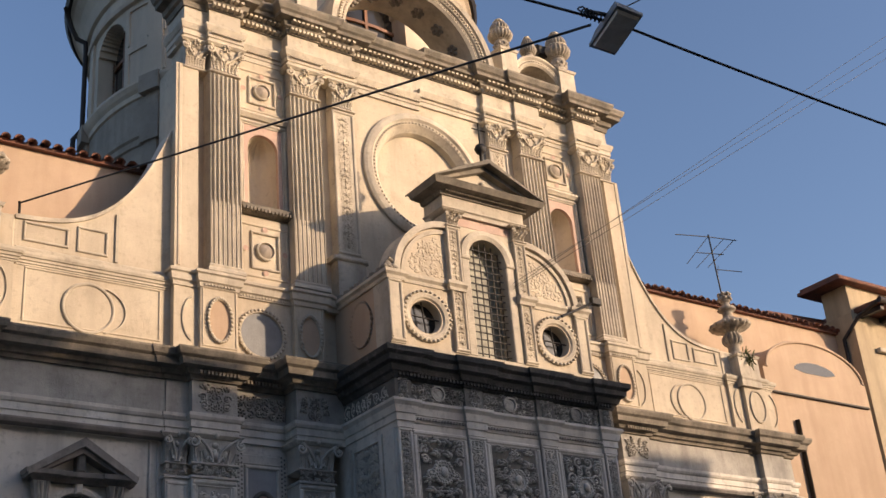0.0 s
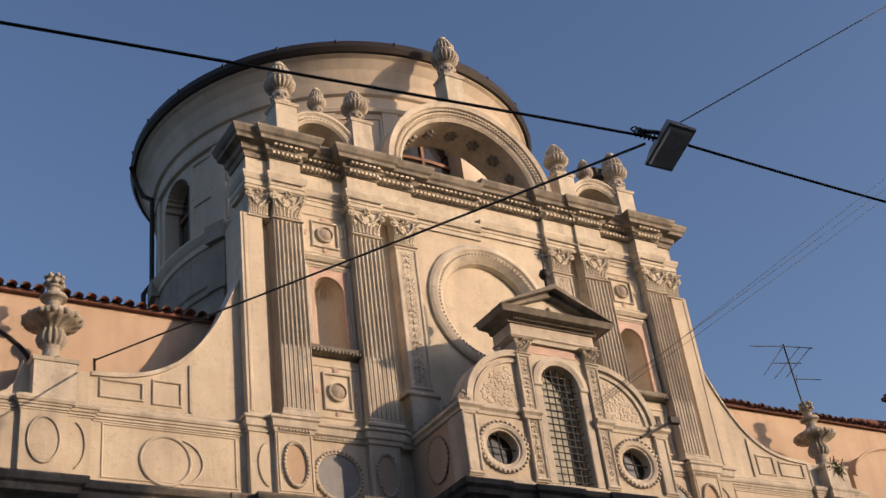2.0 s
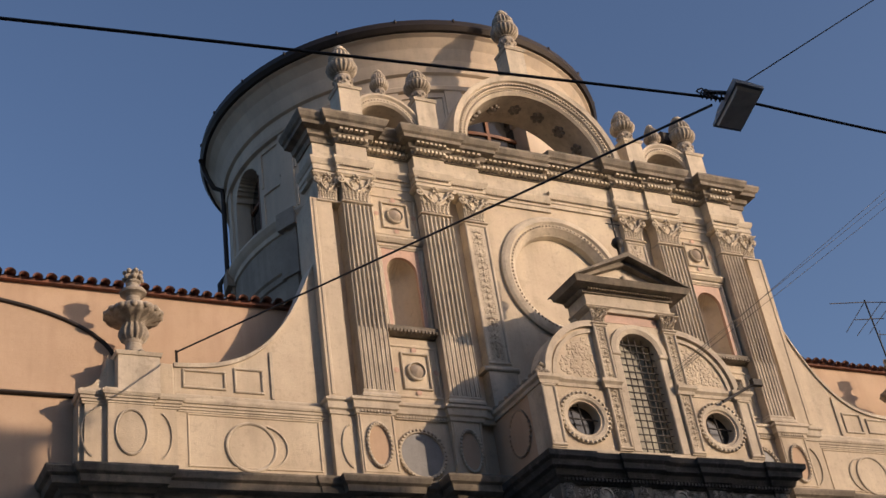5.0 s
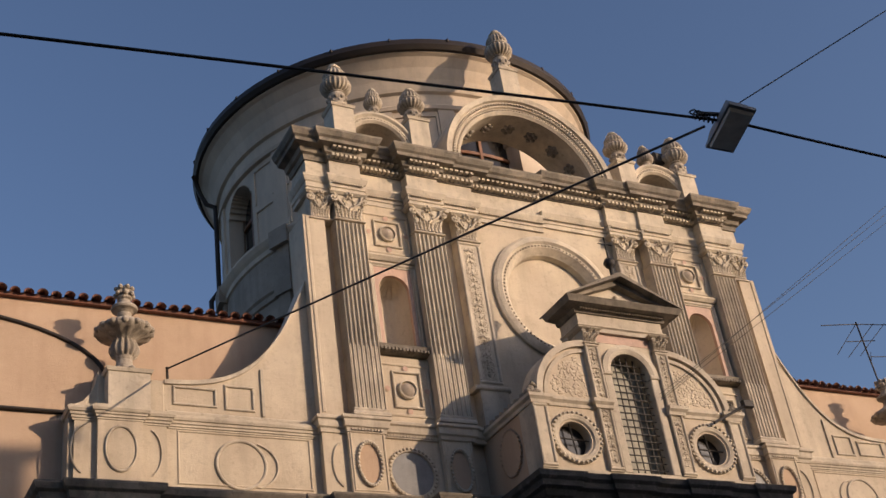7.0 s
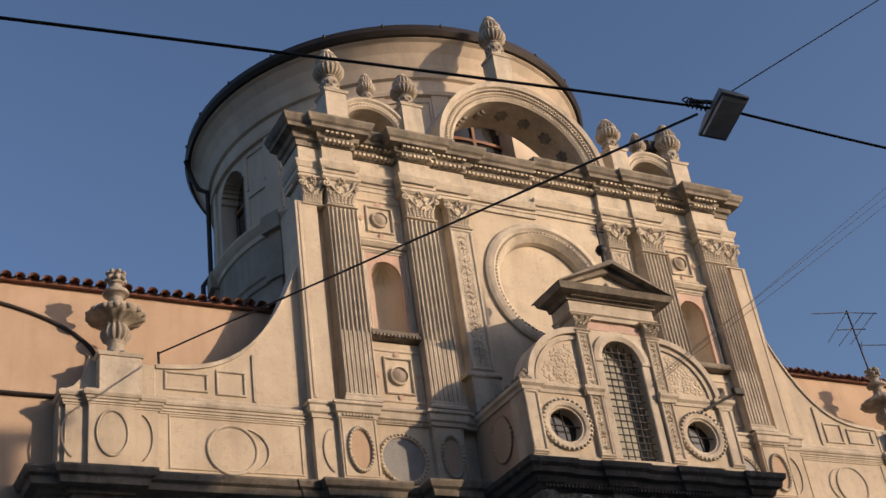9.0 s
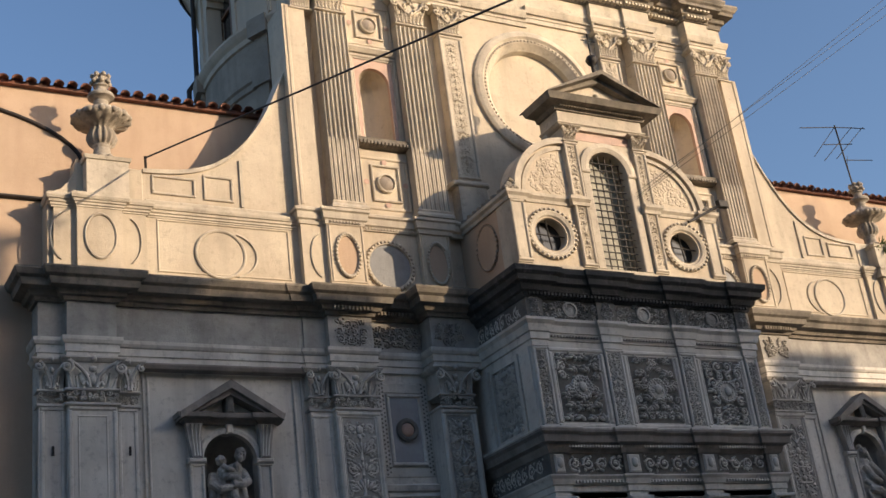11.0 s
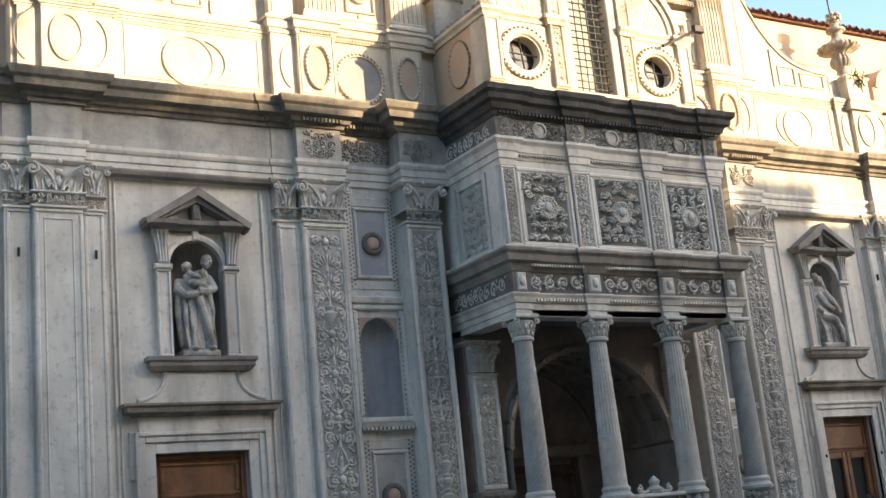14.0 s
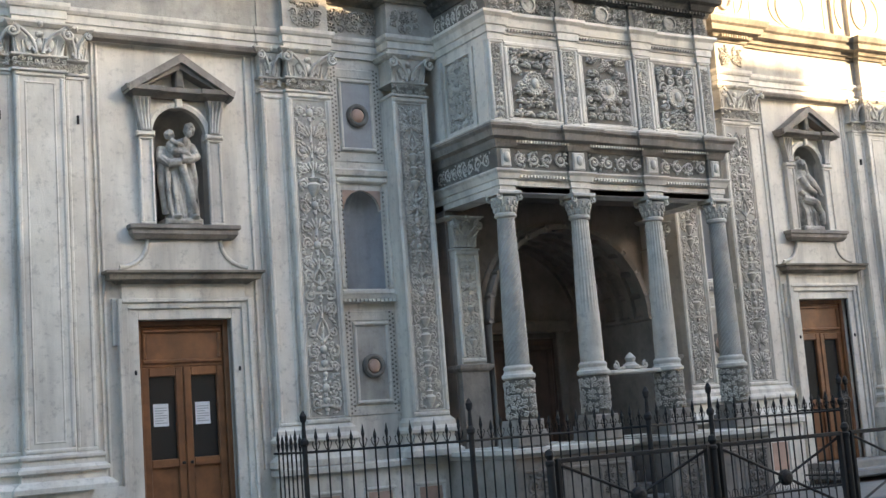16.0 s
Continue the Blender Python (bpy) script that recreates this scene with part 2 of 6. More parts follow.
        k, cs, sn = (1 + t * t) ** -0.5, math.cos(turn), math.sin(turn)
        v = []
        for a, b, d in ico:
            X, Z = a * k * rx, d * k * rz
            v.append((c[0] + X * cs - Z * sn, c[1] + b * k * rp, c[2] + X * sn + Z * cs))
        return self.add(v, tri, True)

    def plate(self, pts, p0, p1):
        """A slab of the outline pts (x, z), anticlockwise seen from the street, from p0 out to p1."""
        n = len(pts)
        v = [(x, p0, z) for x, z in pts] + [(x, p1, z) for x, z in pts]
        f = [tuple(range(n - 1, -1, -1)), tuple(range(n, 2 * n))] + [(i, (i + 1) % n, n + (i + 1) % n, n + i) for i in range(n)]
        return self.add(v, f)

    def holed(self, x0, x1, z0, z1, c, r, p0, p1, rz=None, seg=40):
        """A wall piece from x0 to x1 and z0 to z1 with a round hole about c."""
        rz = rz or r
        v = []
        for i in range(seg):
            a = 2 * math.pi * i / seg
            ca, sa = math.cos(a), math.sin(a)
            t = min(((x1 - c[0]) / ca if ca > 1e-9 else (x0 - c[0]) / ca if ca < -1e-9 else 1e9), ((z1 - c[1]) / sa if sa > 1e-9 else (z0 - c[1]) / sa if sa < -1e-9 else 1e9))
            for p in (p0, p1):
                v += [(c[0] + r * ca, p, c[1] + rz * sa), (c[0] + t * ca, p, c[1] + t * sa)]
        f = []
        for i in range(seg):
            a, b = i * 4, ((i + 1) % seg) * 4
            f += [(a + 2, a + 3, b + 3, b + 2), (a + 1, a, b, b + 1), (a, a + 2, b + 2, b), (a + 3, a + 1, b + 1, b + 3)]
        self.add(v, f)
        for cx, cz in ((x0, z0), (x1, z0), (x1, z1), (x0, z1)):      # the corners that the fan leaves out
            a = math.atan2(cz - c[1], cx - c[0]) % (2 * math.pi)
            i = int(a / (2 * math.pi) * seg) % seg
            q = [(v[k * 4 + 1][0], v[k * 4 + 1][2]) for k in (i, (i + 1) % seg)]
            self.add([(q[0][0], p1, q[0][1]), (cx, p1, cz), (q[1][0], p1, q[1][1])], [(0, 1, 2)])
        return self

    def arched(self, xc, r, zs, z1, x0, x1, p0, p1, seg=24):
        """The wall over a round arch: from the springing zs up to z1, between x0 and x1."""
        pts = [(x1, zs), (x1, z1), (x0, z1), (x0, zs)] + [(xc - r * math.cos(math.pi * i / seg), zs + r * math.sin(math.pi * i / seg)) for i in range(seg + 1)]
        n, top = len(pts), []
        for i in range(seg):
            a, b = pts[4 + i], pts[5 + i]
            for p, rev in ((p1, False), (p0, True)):
                q = [(a[0], p, a[1]), (b[0], p, b[1]), (b[0], p, z1), (a[0], p, z1)]
                self.add(q[::-1] if rev else q, [(0, 1, 2, 3)])
            self.add([(a[0], p0, a[1]), (b[0], p0, b[1]), (b[0], p1, b[1]), (a[0], p1, a[1])], [(0, 1, 2, 3)])
        if x0 < xc - r - 1e-4:
            self.box(x0, xc - r, p0, p1, zs, z1)
        if x1 > xc + r + 1e-4:
            self.box(xc + r, x1, p0, p1, zs, z1)
        return self

    def apse(self, xc, r, z0, zs, p, depth, seg=16, shell=0):
        """The hollow of a niche: a half-round back under a quarter dome, ribbed like a shell."""
        def at(a, b):
            k = 1 + (0.08 * math.cos(shell * a) if shell and b > 0 else 0)
            return (xc - r * math.cos(a) * math.cos(b), p - depth * math.sin(a) * math.cos(b) * k, zs + r * math.sin(b))
        n = seg * (2 if shell else 1)
        low = [(xc - r * math.cos(math.pi * i / n), p - depth * math.sin(math.pi * i / n), z0) for i in range(n + 1)]
        rows = [low] + [[at(math.pi * i / n, math.pi / 2 * j / 8) for i in range(n + 1)] for j in range(9)]
        v = [q for row in rows for q in row]
        self.add(v, [(j * (n + 1) + i, j * (n + 1) + i + 1, (j + 1) * (n + 1) + i + 1, (j + 1) * (n + 1) + i) for j in range(9) for i in range(n)], True)
        self.add([(x, q, z0) for x, q, z in low], [tuple(range(n + 1))])
        return self

    def flipped(self):
        o = Shape()
        o.v, o.f, o.s = [(-x, y, z) for x, y, z in self.v], [f[::-1] for f in self.f], self.s[:]
        return o


SIDE = -1      # -1: built as given, to the left of the axis; 1: mirrored to its right
OUT = 0.0      # by how much a half of the facade stands further out from the axis than drawn
BACK = 0.0     # by how much the front of the porch stands further back than drawn
LIFT = 0.0     # by how much a thing stands higher than drawn


def placed(x, y, z):
    k = min(1.0, max(0.0, (-y - 0.6) / 0.8))
    return (x + math.copysign(OUT * min(1.0, abs(x) / 1.9), x), y + BACK * k, z + LIFT)


def mesh_object(name, shape, mat):
    sh = shape
    if OUT or BACK or LIFT:
        sh = Shape()
        sh.v, sh.f, sh.s = [placed(*v) for v in shape.v], shape.f, shape.s
    sh = sh.flipped() if SIDE > 0 else sh
    me = bpy.data.meshes.new(name)
    me.from_pydata(sh.v, [], sh.f)
    me.polygons.foreach_set("use_smooth", sh.s)
    me.materials.append(mat)
    me.update()
    return new(name, me)


def thing(name, label, category, base=(0, 0, 0), group="", kind=""):
    """An Empty at the base (x, p, z) of a thing made of parts."""
    ob = new(name)
    x, y, z = placed(base[0], -base[1], base[2])
    ob.location = (-x if SIDE > 0 else x, y, z)
    ob.empty_display_size = 0.2
    return tagged(ob, label, category, group, kind)


def part(name, shape, mat, parent, label=""):
    ob = mesh_object(name, shape, mat)
    ob.parent = parent
    root = parent
    off = Vector((0, 0, 0))
    while root:
        off += root.location
        root = root.parent
    ob.location = -off
    if name.endswith("relief") or name in ("bead_row", "beading", "piercings", "scrollwork"):
        return tagged(ob, label, kind="stuff")
    return tagged(ob, label) if label else ob


def single(name, shape, mat, label="", category="", group="", kind=""):
    return tagged(mesh_object(name, shape, mat), label, category, group, kind)


# ---- ornament ----
def spiral(x, z, r, turns, start, way=1, n=14):
    return [(x + r * (1 - 0.85 * i / n) * math.cos(start + way * 2 * math.pi * turns * i / n), z + r * (1 - 0.85 * i / n) * math.sin(start + way * 2 * math.pi * turns * i / n)) for i in range(n + 1)]


def scroll(s, x, z, p, r, turns, start, way, thick, n=14):
    s.tube([(a, p, b) for a, b in spiral(x, z, r, turns, start, way, n)], thick, 4, lambda t: 1.15 - 0.5 * t)
    s.blob((x, p, z), thick * 1.5, thick * 1.3, thick * 1.5)


def arabesque(s, xc, w, z0, z1, p, rng):
    """Candelabra relief: vases and leaves on a stem, with paired scrolls and sprigs, up a tall panel."""
    z, t = z0, w * 0.05
    while z < z1 - w * 0.3:
        h = min(w * rng.uniform(0.4, 0.68), z1 - z)
        m, kind = z + h / 2, rng.randrange(5)
        s.tube([(xc, p, z), (xc, p, z + h)], t * 0.9, 4)
        if kind == 0:
            s.lathe((xc, p - 0.01), [(t, z), (w * 0.17, z + h * 0.35), (w * 0.22, z + h * 0.6), (w * 0.09, z + h * 0.75), (w * 0.17, z + h * 0.92), (t, z + h)], 8)
        elif kind == 1:
            for k in range(-3, 4):
                s.blob((xc + k * w * 0.085, p, m + h * 0.15 - abs(k) * h * 0.1), w * 0.05, 0.03, h * 0.3, -k * 0.35)
        elif kind == 2:
            s.blob((xc, p, m), w * 0.13, 0.04, w * 0.16)
            for k in range(7):
                a = k * math.pi / 3.5
                s.blob((xc + w * 0.19 * math.cos(a), p, m + w * 0.19 * math.sin(a)), w * 0.075, 0.026, w * 0.045, a)
        elif kind == 3:
            s.box(xc - w * 0.24, xc + w * 0.24, p - 0.02, p + 0.022, m - h * 0.07, m + h * 0.05)
            s.blob((xc, p, m + h * 0.25), w * 0.12, 0.035, h * 0.2).blob((xc, p, m - h * 0.25), w * 0.09, 0.03, h * 0.16)
        else:
            for sd in (-1, 1):
                s.tube([(xc, p, z), (xc + sd * w * 0.2, p, z + h * 0.3), (xc + sd * w * 0.12, p, z + h * 0.7), (xc, p, z + h)], t, 4)
            s.blob((xc, p, m), w * 0.06, 0.03, h * 0.2)
        up, sw = rng.choice((-1, 1)), rng.uniform(0.13, 0.2)
        jit = [(rng.uniform(0.2, 0.46), rng.uniform(-0.48, 0.48), rng.uniform(0.06, 0.11), rng.uniform(0.03, 0.05), rng.uniform(-1.2, 1.2)) for _ in range(12)]
        for sd in (-1, 1):
            scroll(s, xc + sd * w * 0.3, m + up * h * 0.12, p, w * sw, 1.4, math.pi / 2 * (1 - sd) - sd * up * 1.2, sd * up, t * 0.85, 12)
            for jx, jz, rx, rz, tn in jit:
                s.blob((xc + sd * w * jx, p - 0.004, m + jz * h), w * rx, 0.022, w * rz, sd * tn)
        z += h


def foliage_panel(s, x0, x1, z0, z1, p, rng, step=0.13, high=0.03):
    """A tangle of rosettes, scrolls and leaves, alike on both sides of its middle."""
    xc, nx, nz = (x0 + x1) / 2, max(1, round((x1 - x0) / 2 / step)), max(1, round((z1 - z0) / step))
    dx, dz = (x1 - x0) / 2 / nx, (z1 - z0) / nz
    for j in range(nz):
        for i in range(nx):
            ox = min(max((i + 0.5 + rng.uniform(-0.25, 0.25)) * dx, dx * 0.2), (x1 - x0) / 2 - dx * 0.3)
            oz = min(max(z0 + (j + 0.5 + rng.uniform(-0.3, 0.3)) * dz, z0 + dz * 0.3), z1 - dz * 0.3)
            k, a, g = rng.randrange(4), rng.random() * 6, rng.uniform(0.8, 1.25)
            leaves = [(rng.uniform(-0.55, 0.55), rng.uniform(-0.55, 0.55), rng.uniform(0.1, 0.22), rng.uniform(0.05, 0.1), rng.uniform(0, 3.1)) for _ in range(4)]
            for sd in (-1, 1):
                x = xc + sd * ox
                if k == 0:
                    s.blob((x, p, oz), dx * 0.17, high * 1.3, dx * 0.17)
                    for q in range(6):
                        b = q * 1.047 + a
                        s.blob((x + sd * dx * 0.32 * g * math.cos(b), p, oz + dx * 0.32 * g * math.sin(b)), dx * 0.19, high, dx * 0.11, sd * b)
                elif k < 3:
                    scroll(s, x, oz, p + high * 0.2, dx * 0.48 * g, 1.35, a if sd > 0 else math.pi - a, sd, dx * 0.11, 12)
                else:
                    for q in (-1, 0, 1):
                        s.blob((x + sd * q * dx * 0.25, p, oz + (0.2 - abs(q) * 0.2) * dz), dx * 0.14, high, dz * 0.4, -sd * (q * 0.5 + 0.2) + a * 0.2)
                for lx, lz, rx, rz, tn in leaves:
                    s.blob((x + sd * lx * dx, p, oz + lz * dz), dx * rx, high * 0.8, dx * rz, sd * tn)
    return s


def running_scroll(s, x0, x1, z0, z1, p, rng):
    """A frieze of scrolls and leaves from x0 to x1."""
    n = max(1, round((x1 - x0) / (z1 - z0) / 0.8))
    d, zc, r = (x1 - x0) / n, (z0 + z1) / 2, (z1 - z0) * 0.36
    for i in range(n):
        x, w = x0 + (i + 0.5) * d, 1 if i % 2 else -1
        scroll(s, x, zc, p, r, 1.5, 1.5 * w, w, r * 0.19, 13)
        for q in range(9):
            s.blob((x + d * (rng.random() - 0.5) * 0.95, p, zc + r * rng.uniform(-1.1, 1.1)), r * rng.uniform(0.2, 0.4), 0.024, r * rng.uniform(0.1, 0.18), rng.random() * 3)
    return s


def beads(s, c, rx, rz, p, n, size):
    for i in range(n):
        a = 2 * math.pi * i / n
        s.blob((c[0] + rx * math.cos(a), p, c[1] + rz * math.sin(a)), size, size * 0.8, size)
    return s


def dentils(s, x0, x1, p0, p1, z0, z1, step):
    n = max(1, int((x1 - x0) / step))
    d = (x1 - x0) / n
    for i in range(n):
        s.box(x0 + (i + 0.2) * d, x0 + (i + 0.8) * d, p0, p1, z0, z1)
    return s


def panel_frame(s, x0, x1, z0, z1, p0, p1, w):
    """A raised border round a panel."""
    s.box(x0, x1, p0, p1, z0, z0 + w, w * 0.4).box(x0, x1, p0, p1, z1 - w, z1, w * 0.4)
    return s.box(x0, x0 + w, p0, p1, z0 + w, z1 - w, w * 0.4).box(x1 - w, x1, p0, p1, z0 + w, z1 - w, w * 0.4)


def capital(s, x0, x1, p0, p1, z0, z1, tall=False):
    """A pilaster capital: necking band, acanthus leaves, corner volutes and a moulded abacus."""
    w, h, xc = x1 - x0, z1 - z0, (x0 + x1) / 2
    band = 0.36 if tall else 0.1
    s.box(x0 - 0.02, x1 + 0.02, p0, p1 + 0.03, z0, z0 + h * 0.06, 0.01)
    if tall:
        foliage_panel(s, x0 + 0.01, x1 - 0.01, z0 + h * 0.07, z0 + h * 0.31, p1 + 0.004, random.Random(int(w * 1000)), 0.08, 0.024)
        s.box(x0 - 0.02, x1 + 0.02, p0, p1 + 0.03, z0 + h * band - h * 0.05, z0 + h * band, 0.01)
    zb = z0 + h * band
    s.add([(x0 + w * 0.04, p0, zb), (x1 - w * 0.04, p0, zb), (x1 - w * 0.04, p1, zb), (x0 + w * 0.04, p1, zb),
           (x0, p0, z1 - h * 0.1), (x1, p0, z1 - h * 0.1), (x1, p1 + 0.03, z1 - h * 0.1), (x0, p1 + 0.03, z1 - h * 0.1)],
          [(3, 2, 6, 7), (0, 3, 7, 4), (2, 1, 5, 6)])
    hh = z1 - zb
    if tall:
        for i in range(8):
            k = (i - 3.5) / 3.5
            s.tube([(xc + k * w * (0.40 + 0.06 * t), p1 + 0.004 + 0.03 * t * t, zb + hh * 0.5 * t * (1 - 0.25 * (i % 2))) for t in (0, 0.4, 0.8, 1)], w * 0.028, 4, lambda t: 1.2 - 0.6 * t)
        for i in range(3):
            s.blob((xc + (i - 1) * w * 0.2, p1 + 0.02, zb + hh * 0.28), w * 0.08, 0.03, hh * 0.26, (1 - i) * 0.25)
        s.blob((xc, p1 + 0.03, zb + hh * 0.62), w * 0.09, 0.035, hh * 0.12)
        for sd in (-1, 1):
            r = min(hh * 0.2, w * 0.17)
            xv, zv = xc + sd * (w / 2 + r * 0.15), z1 - h * 0.12 - r
            s.tube([(xc + sd * w * (0.07 + 0.42 * t ** 2.2), p1 + 0.04 + 0.08 * t * t, zb + hh * 0.84 * t ** 0.9) for t in (0, 0.15, 0.3, 0.45, 0.6, 0.75, 0.9, 1)], hh * 0.055, 6)
            s.tube([(xc + sd * w * (0.10 + 0.1 * t), p1 + 0.04, zb + hh * (0.08 + 0.12 * math.sin(3.14 * t))) for t in (0, 0.3, 0.6, 1)], hh * 0.045, 5)
            scroll(s, xv, zv, p1 + 0.12, r, 1.6, math.pi / 2, sd, hh * 0.05, 18)
            scroll(s, xc + sd * w * 0.16, zb + hh * 0.42, p1 + 0.03, r * 0.6, 1.3, -math.pi / 2, -sd, hh * 0.035, 10)
    if not tall:
        n = 7       # a fan of narrow leaves, curled at the tips
        for i in range(n):
            k = (i - (n - 1) / 2) / ((n - 1) / 2)
            top = hh * (0.50 - 0.14 * (i % 2))
            xs = xc + k * w * 0.36
            s.tube([(xs + k * w * 0.11 * t * t, p1 + 0.006 + 0.05 * t ** 3, zb + top * t) for t in (0, 0.35, 0.7, 0.9, 1)], w * 0.034, 4, lambda t: 1.25 - 0.5 * t)
            for t in (0.35, 0.6, 0.82):
                for sd in (-1, 1):
                    s.blob((xs + k * w * 0.11 * t * t + sd * w * 0.04, p1 + 0.008 + 0.03 * t ** 3, zb + top * t), w * 0.03, 0.02, hh * 0.035, sd * 0.7)
            s.blob((xs + k * w * 0.11, p1 + 0.06, zb + top), w * 0.036, 0.026, hh * 0.035)
        for sd in (-1, 1):
            r = hh * 0.17
            xe, zv = xc + sd * (w / 2 + w * 0.03), z1 - h * 0.1 - r
            scroll(s, xe, zv, p1 + 0.06, r, 1.5, math.pi / 2, sd, hh * 0.05, 16)
            s.tube([(xc + sd * w * (0.04 + 0.47 * t), p1 + 0.03 + 0.03 * t, zb + hh * (0.34 + 0.48 * t ** 1.3)) for t in (0, 0.25, 0.5, 0.75, 1)], hh * 0.05, 5, lambda t: 0.7 + 0.5 * t)
            s.tube([(xc + sd * w * (0.06 + 0.14 * t), p1 + 0.03, zb + hh * (0.36 + 0.32 * t)) for t in (0, 0.5, 1)], hh * 0.03, 4)
            scroll(s, xc + sd * w * 0.15, zb + hh * 0.72, p1 + 0.03, hh * 0.08, 1.2, -math.pi / 2, -sd, hh * 0.028, 8)
        for k in range(6):
            q = k * math.pi / 3 + 0.52
            s.blob((xc + hh * 0.1 * math.cos(q), p1 + 0.07, z1 - h * 0.13 + hh * 0.1 * math.sin(q)), hh * 0.075, 0.03, hh * 0.035, q)
    s.sweep([(x0, p0), (x0, p1), (x1, p1), (x1, p0)], [(0.0, z1 - h * 0.12), (0.05, z1 - h * 0.1), (0.09, z1 - h * 0.03), (0.09, z1), (0.0, z1)])
    s.blob((xc, p1 + 0.08, z1 - h * 0.05), w * 0.07, 0.04, h * 0.07)
    return s


# ---- ground and street ----
rng = random.Random(7)
single("ground", Shape().box(-400, 400, -300, 300, -0.5, 0.0), ASPHALT, kind="structure")
single("pavement", Shape().box(-14, 14, 0.1, 3.0, 0.0, 0.12, 0.02), PAVING, kind="structure")


# ---- lower storey of the facade, one half at a time ----
def wall_cells(s, x0, x1, z0, z1, p0, p1, holes):
    """A wall with square-headed holes (x0, x1, z0, z1) right through it."""
    xs = sorted({x0, x1, *(v for h in holes for v in h[:2])})
    zs = sorted({z0, z1, *(v for h in holes for v in h[2:])})
    for a, b in zip(xs, xs[1:]):
        run = None
        for c, d in zip(zs, zs[1:]):
            if any(h[0] <= a and b <= h[1] and h[2] <= c and d <= h[3] for h in holes):
                if run:
                    s.box(a, b, p0, p1, *run)
                run = None
            else:
                run = (run[0], d) if run else (c, d)
        if run:
            s.box(a, b, p0, p1, *run)
    return s


ENTABLATURE = [(-8.12, -0.3), (-8.12, 0.12), (-7.78, 0.12), (-7.78, 0.22), (-7.16, 0.22), (-7.16, 0.10), (-4.46, 0.10), (-4.46, 0.12), (-4.12, 0.12), (-4.12, 0.24),
               (-3.44, 0.24), (-3.44, 0.08), (-2.56, 0.08), (-2.56, 0.42), (-1.50, 0.42)]


def lower_half():
    s = Shape()
    wall_cells(s, -8.12, -1.2, 0.0, 8.2, -0.5, 0.0, [(-6.29, -5.03, 0.35, 3.22), (-6.0, -5.26, 4.45, 6.05), (-3.28, -2.66, 3.5, 5.02), (-1.46, -1.2, 0.0, 4.6)])
    s.arched(-5.63, 0.37, 5.68, 6.05, -6.0, -5.26, -0.06, 0.0)
    single("wall_lower", s, MARBLE, kind="structure")
    s = Shape()
    s.sweep(ENTABLATURE, [(-0.05, 6.95), (0.02, 6.95), (0.02, 7.04), (0.04, 7.05), (0.04, 7.15), (0.06, 7.16), (0.08, 7.2), (0.08, 7.25), (-0.05, 7.25)])
    single("trim_architrave", s, MARBLE, kind="structure")
    single("trim_frieze", Shape().sweep(ENTABLATURE, [(-0.05, 7.24), (0.01, 7.24), (0.01, 7.76), (-0.05, 7.76)]), PALEGROUND, kind="structure")
    s = Shape()
    s.sweep(ENTABLATURE, [(-0.05, 7.74), (0.05, 7.74), (0.07, 7.79), (0.12, 7.80), (0.15, 7.86), (0.26, 7.88), (0.28, 7.97), (0.33, 8.0), (0.36, 8.07), (0.36, 8.10), (-0.05, 8.24)])
    single("trim_cornice", s, CORNICE, kind="structure")
    s = Shape()
    dentils(s, -4.1, -3.46, 0.28, 0.42, 7.79, 7.845, 0.055)
    dentils(s, -3.4, -2.54, 0.12, 0.27, 7.79, 7.845, 0.055)
    single("trim_dentils", s, CORNICE, kind="structure")
    s = Shape()
    for a, b, p in ((-4.08, -3.48, 0.25), (-3.40, -2.54, 0.09), (-2.52, -2.02, 0.43)):
        foliage_panel(s, a + 0.03, b - 0.03, 7.33, 7.68, p + 0.012, rng, 0.13, 0.028)
    single("trim_frieze_relief", s, SOOTED, kind="structure")
    s = Shape()
    s.box(-4.5, -1.9, -0.3, 0.30, 0.0, 1.12).sweep([(-4.5, 0.0), (-4.5, 0.30), (-2.2, 0.30)], [(0.0, 1.08), (0.06, 1.10), (0.06, 1.17), (0.0, 1.2), (-0.1, 1.2)])
    s.box(-4.5, -1.9, -0.3, 0.29, 1.12, 1.19)
    s.box(-8.3, -6.62, -0.3, 0.32, 0.0, 1.16)
    for x in (-4.15, -3.35, -2.55):
        panel_frame(s, x, x + 0.5, 0.25, 0.85, 0.29, 0.325, 0.05)
    single("baseboard_plinth", s, MARBLE, kind="structure")
    s = Shape()
    for x in (-4.08, -3.28, -2.48):
        s.box(x, x + 0.36, 0.28, 0.306, 0.32, 0.78)
    single("baseboard_inlay", s, ROSE, kind="structure")
    # thin upright strips that frame the door bay
    s = Shape()
    for x in (-6.78, -6.72, -4.66, -4.54):
        s.box(x, x + 0.035, -0.02, 0.03, 1.2, 6.85, 0.01)
    s.box(-6.78, -4.5, -0.02, 0.035, 6.85, 6.95, 0.02)
    single("trim_strips", s, MARBLE, kind="structure")
    single("trim_bay_ledge", Shape().sweep([(-6.84, -0.02), (-6.84, 0.10), (-4.48, 0.10), (-4.48, -0.02)], [(-0.1, 6.87), (0.0, 6.87), (0.05, 6.885), (0.07, 6.93), (0.07, 6.955), (-0.1, 6.96)]), DIRTY, kind="structure")
    single("door_sill", Shape().box(-6.5, -4.8, -0.4, 0.55, 0.12, 0.35, 0.02).box(-6.7, -4.6, 0.1, 0.9, 0.1, 0.22, 0.02), PAVING, kind="structure")


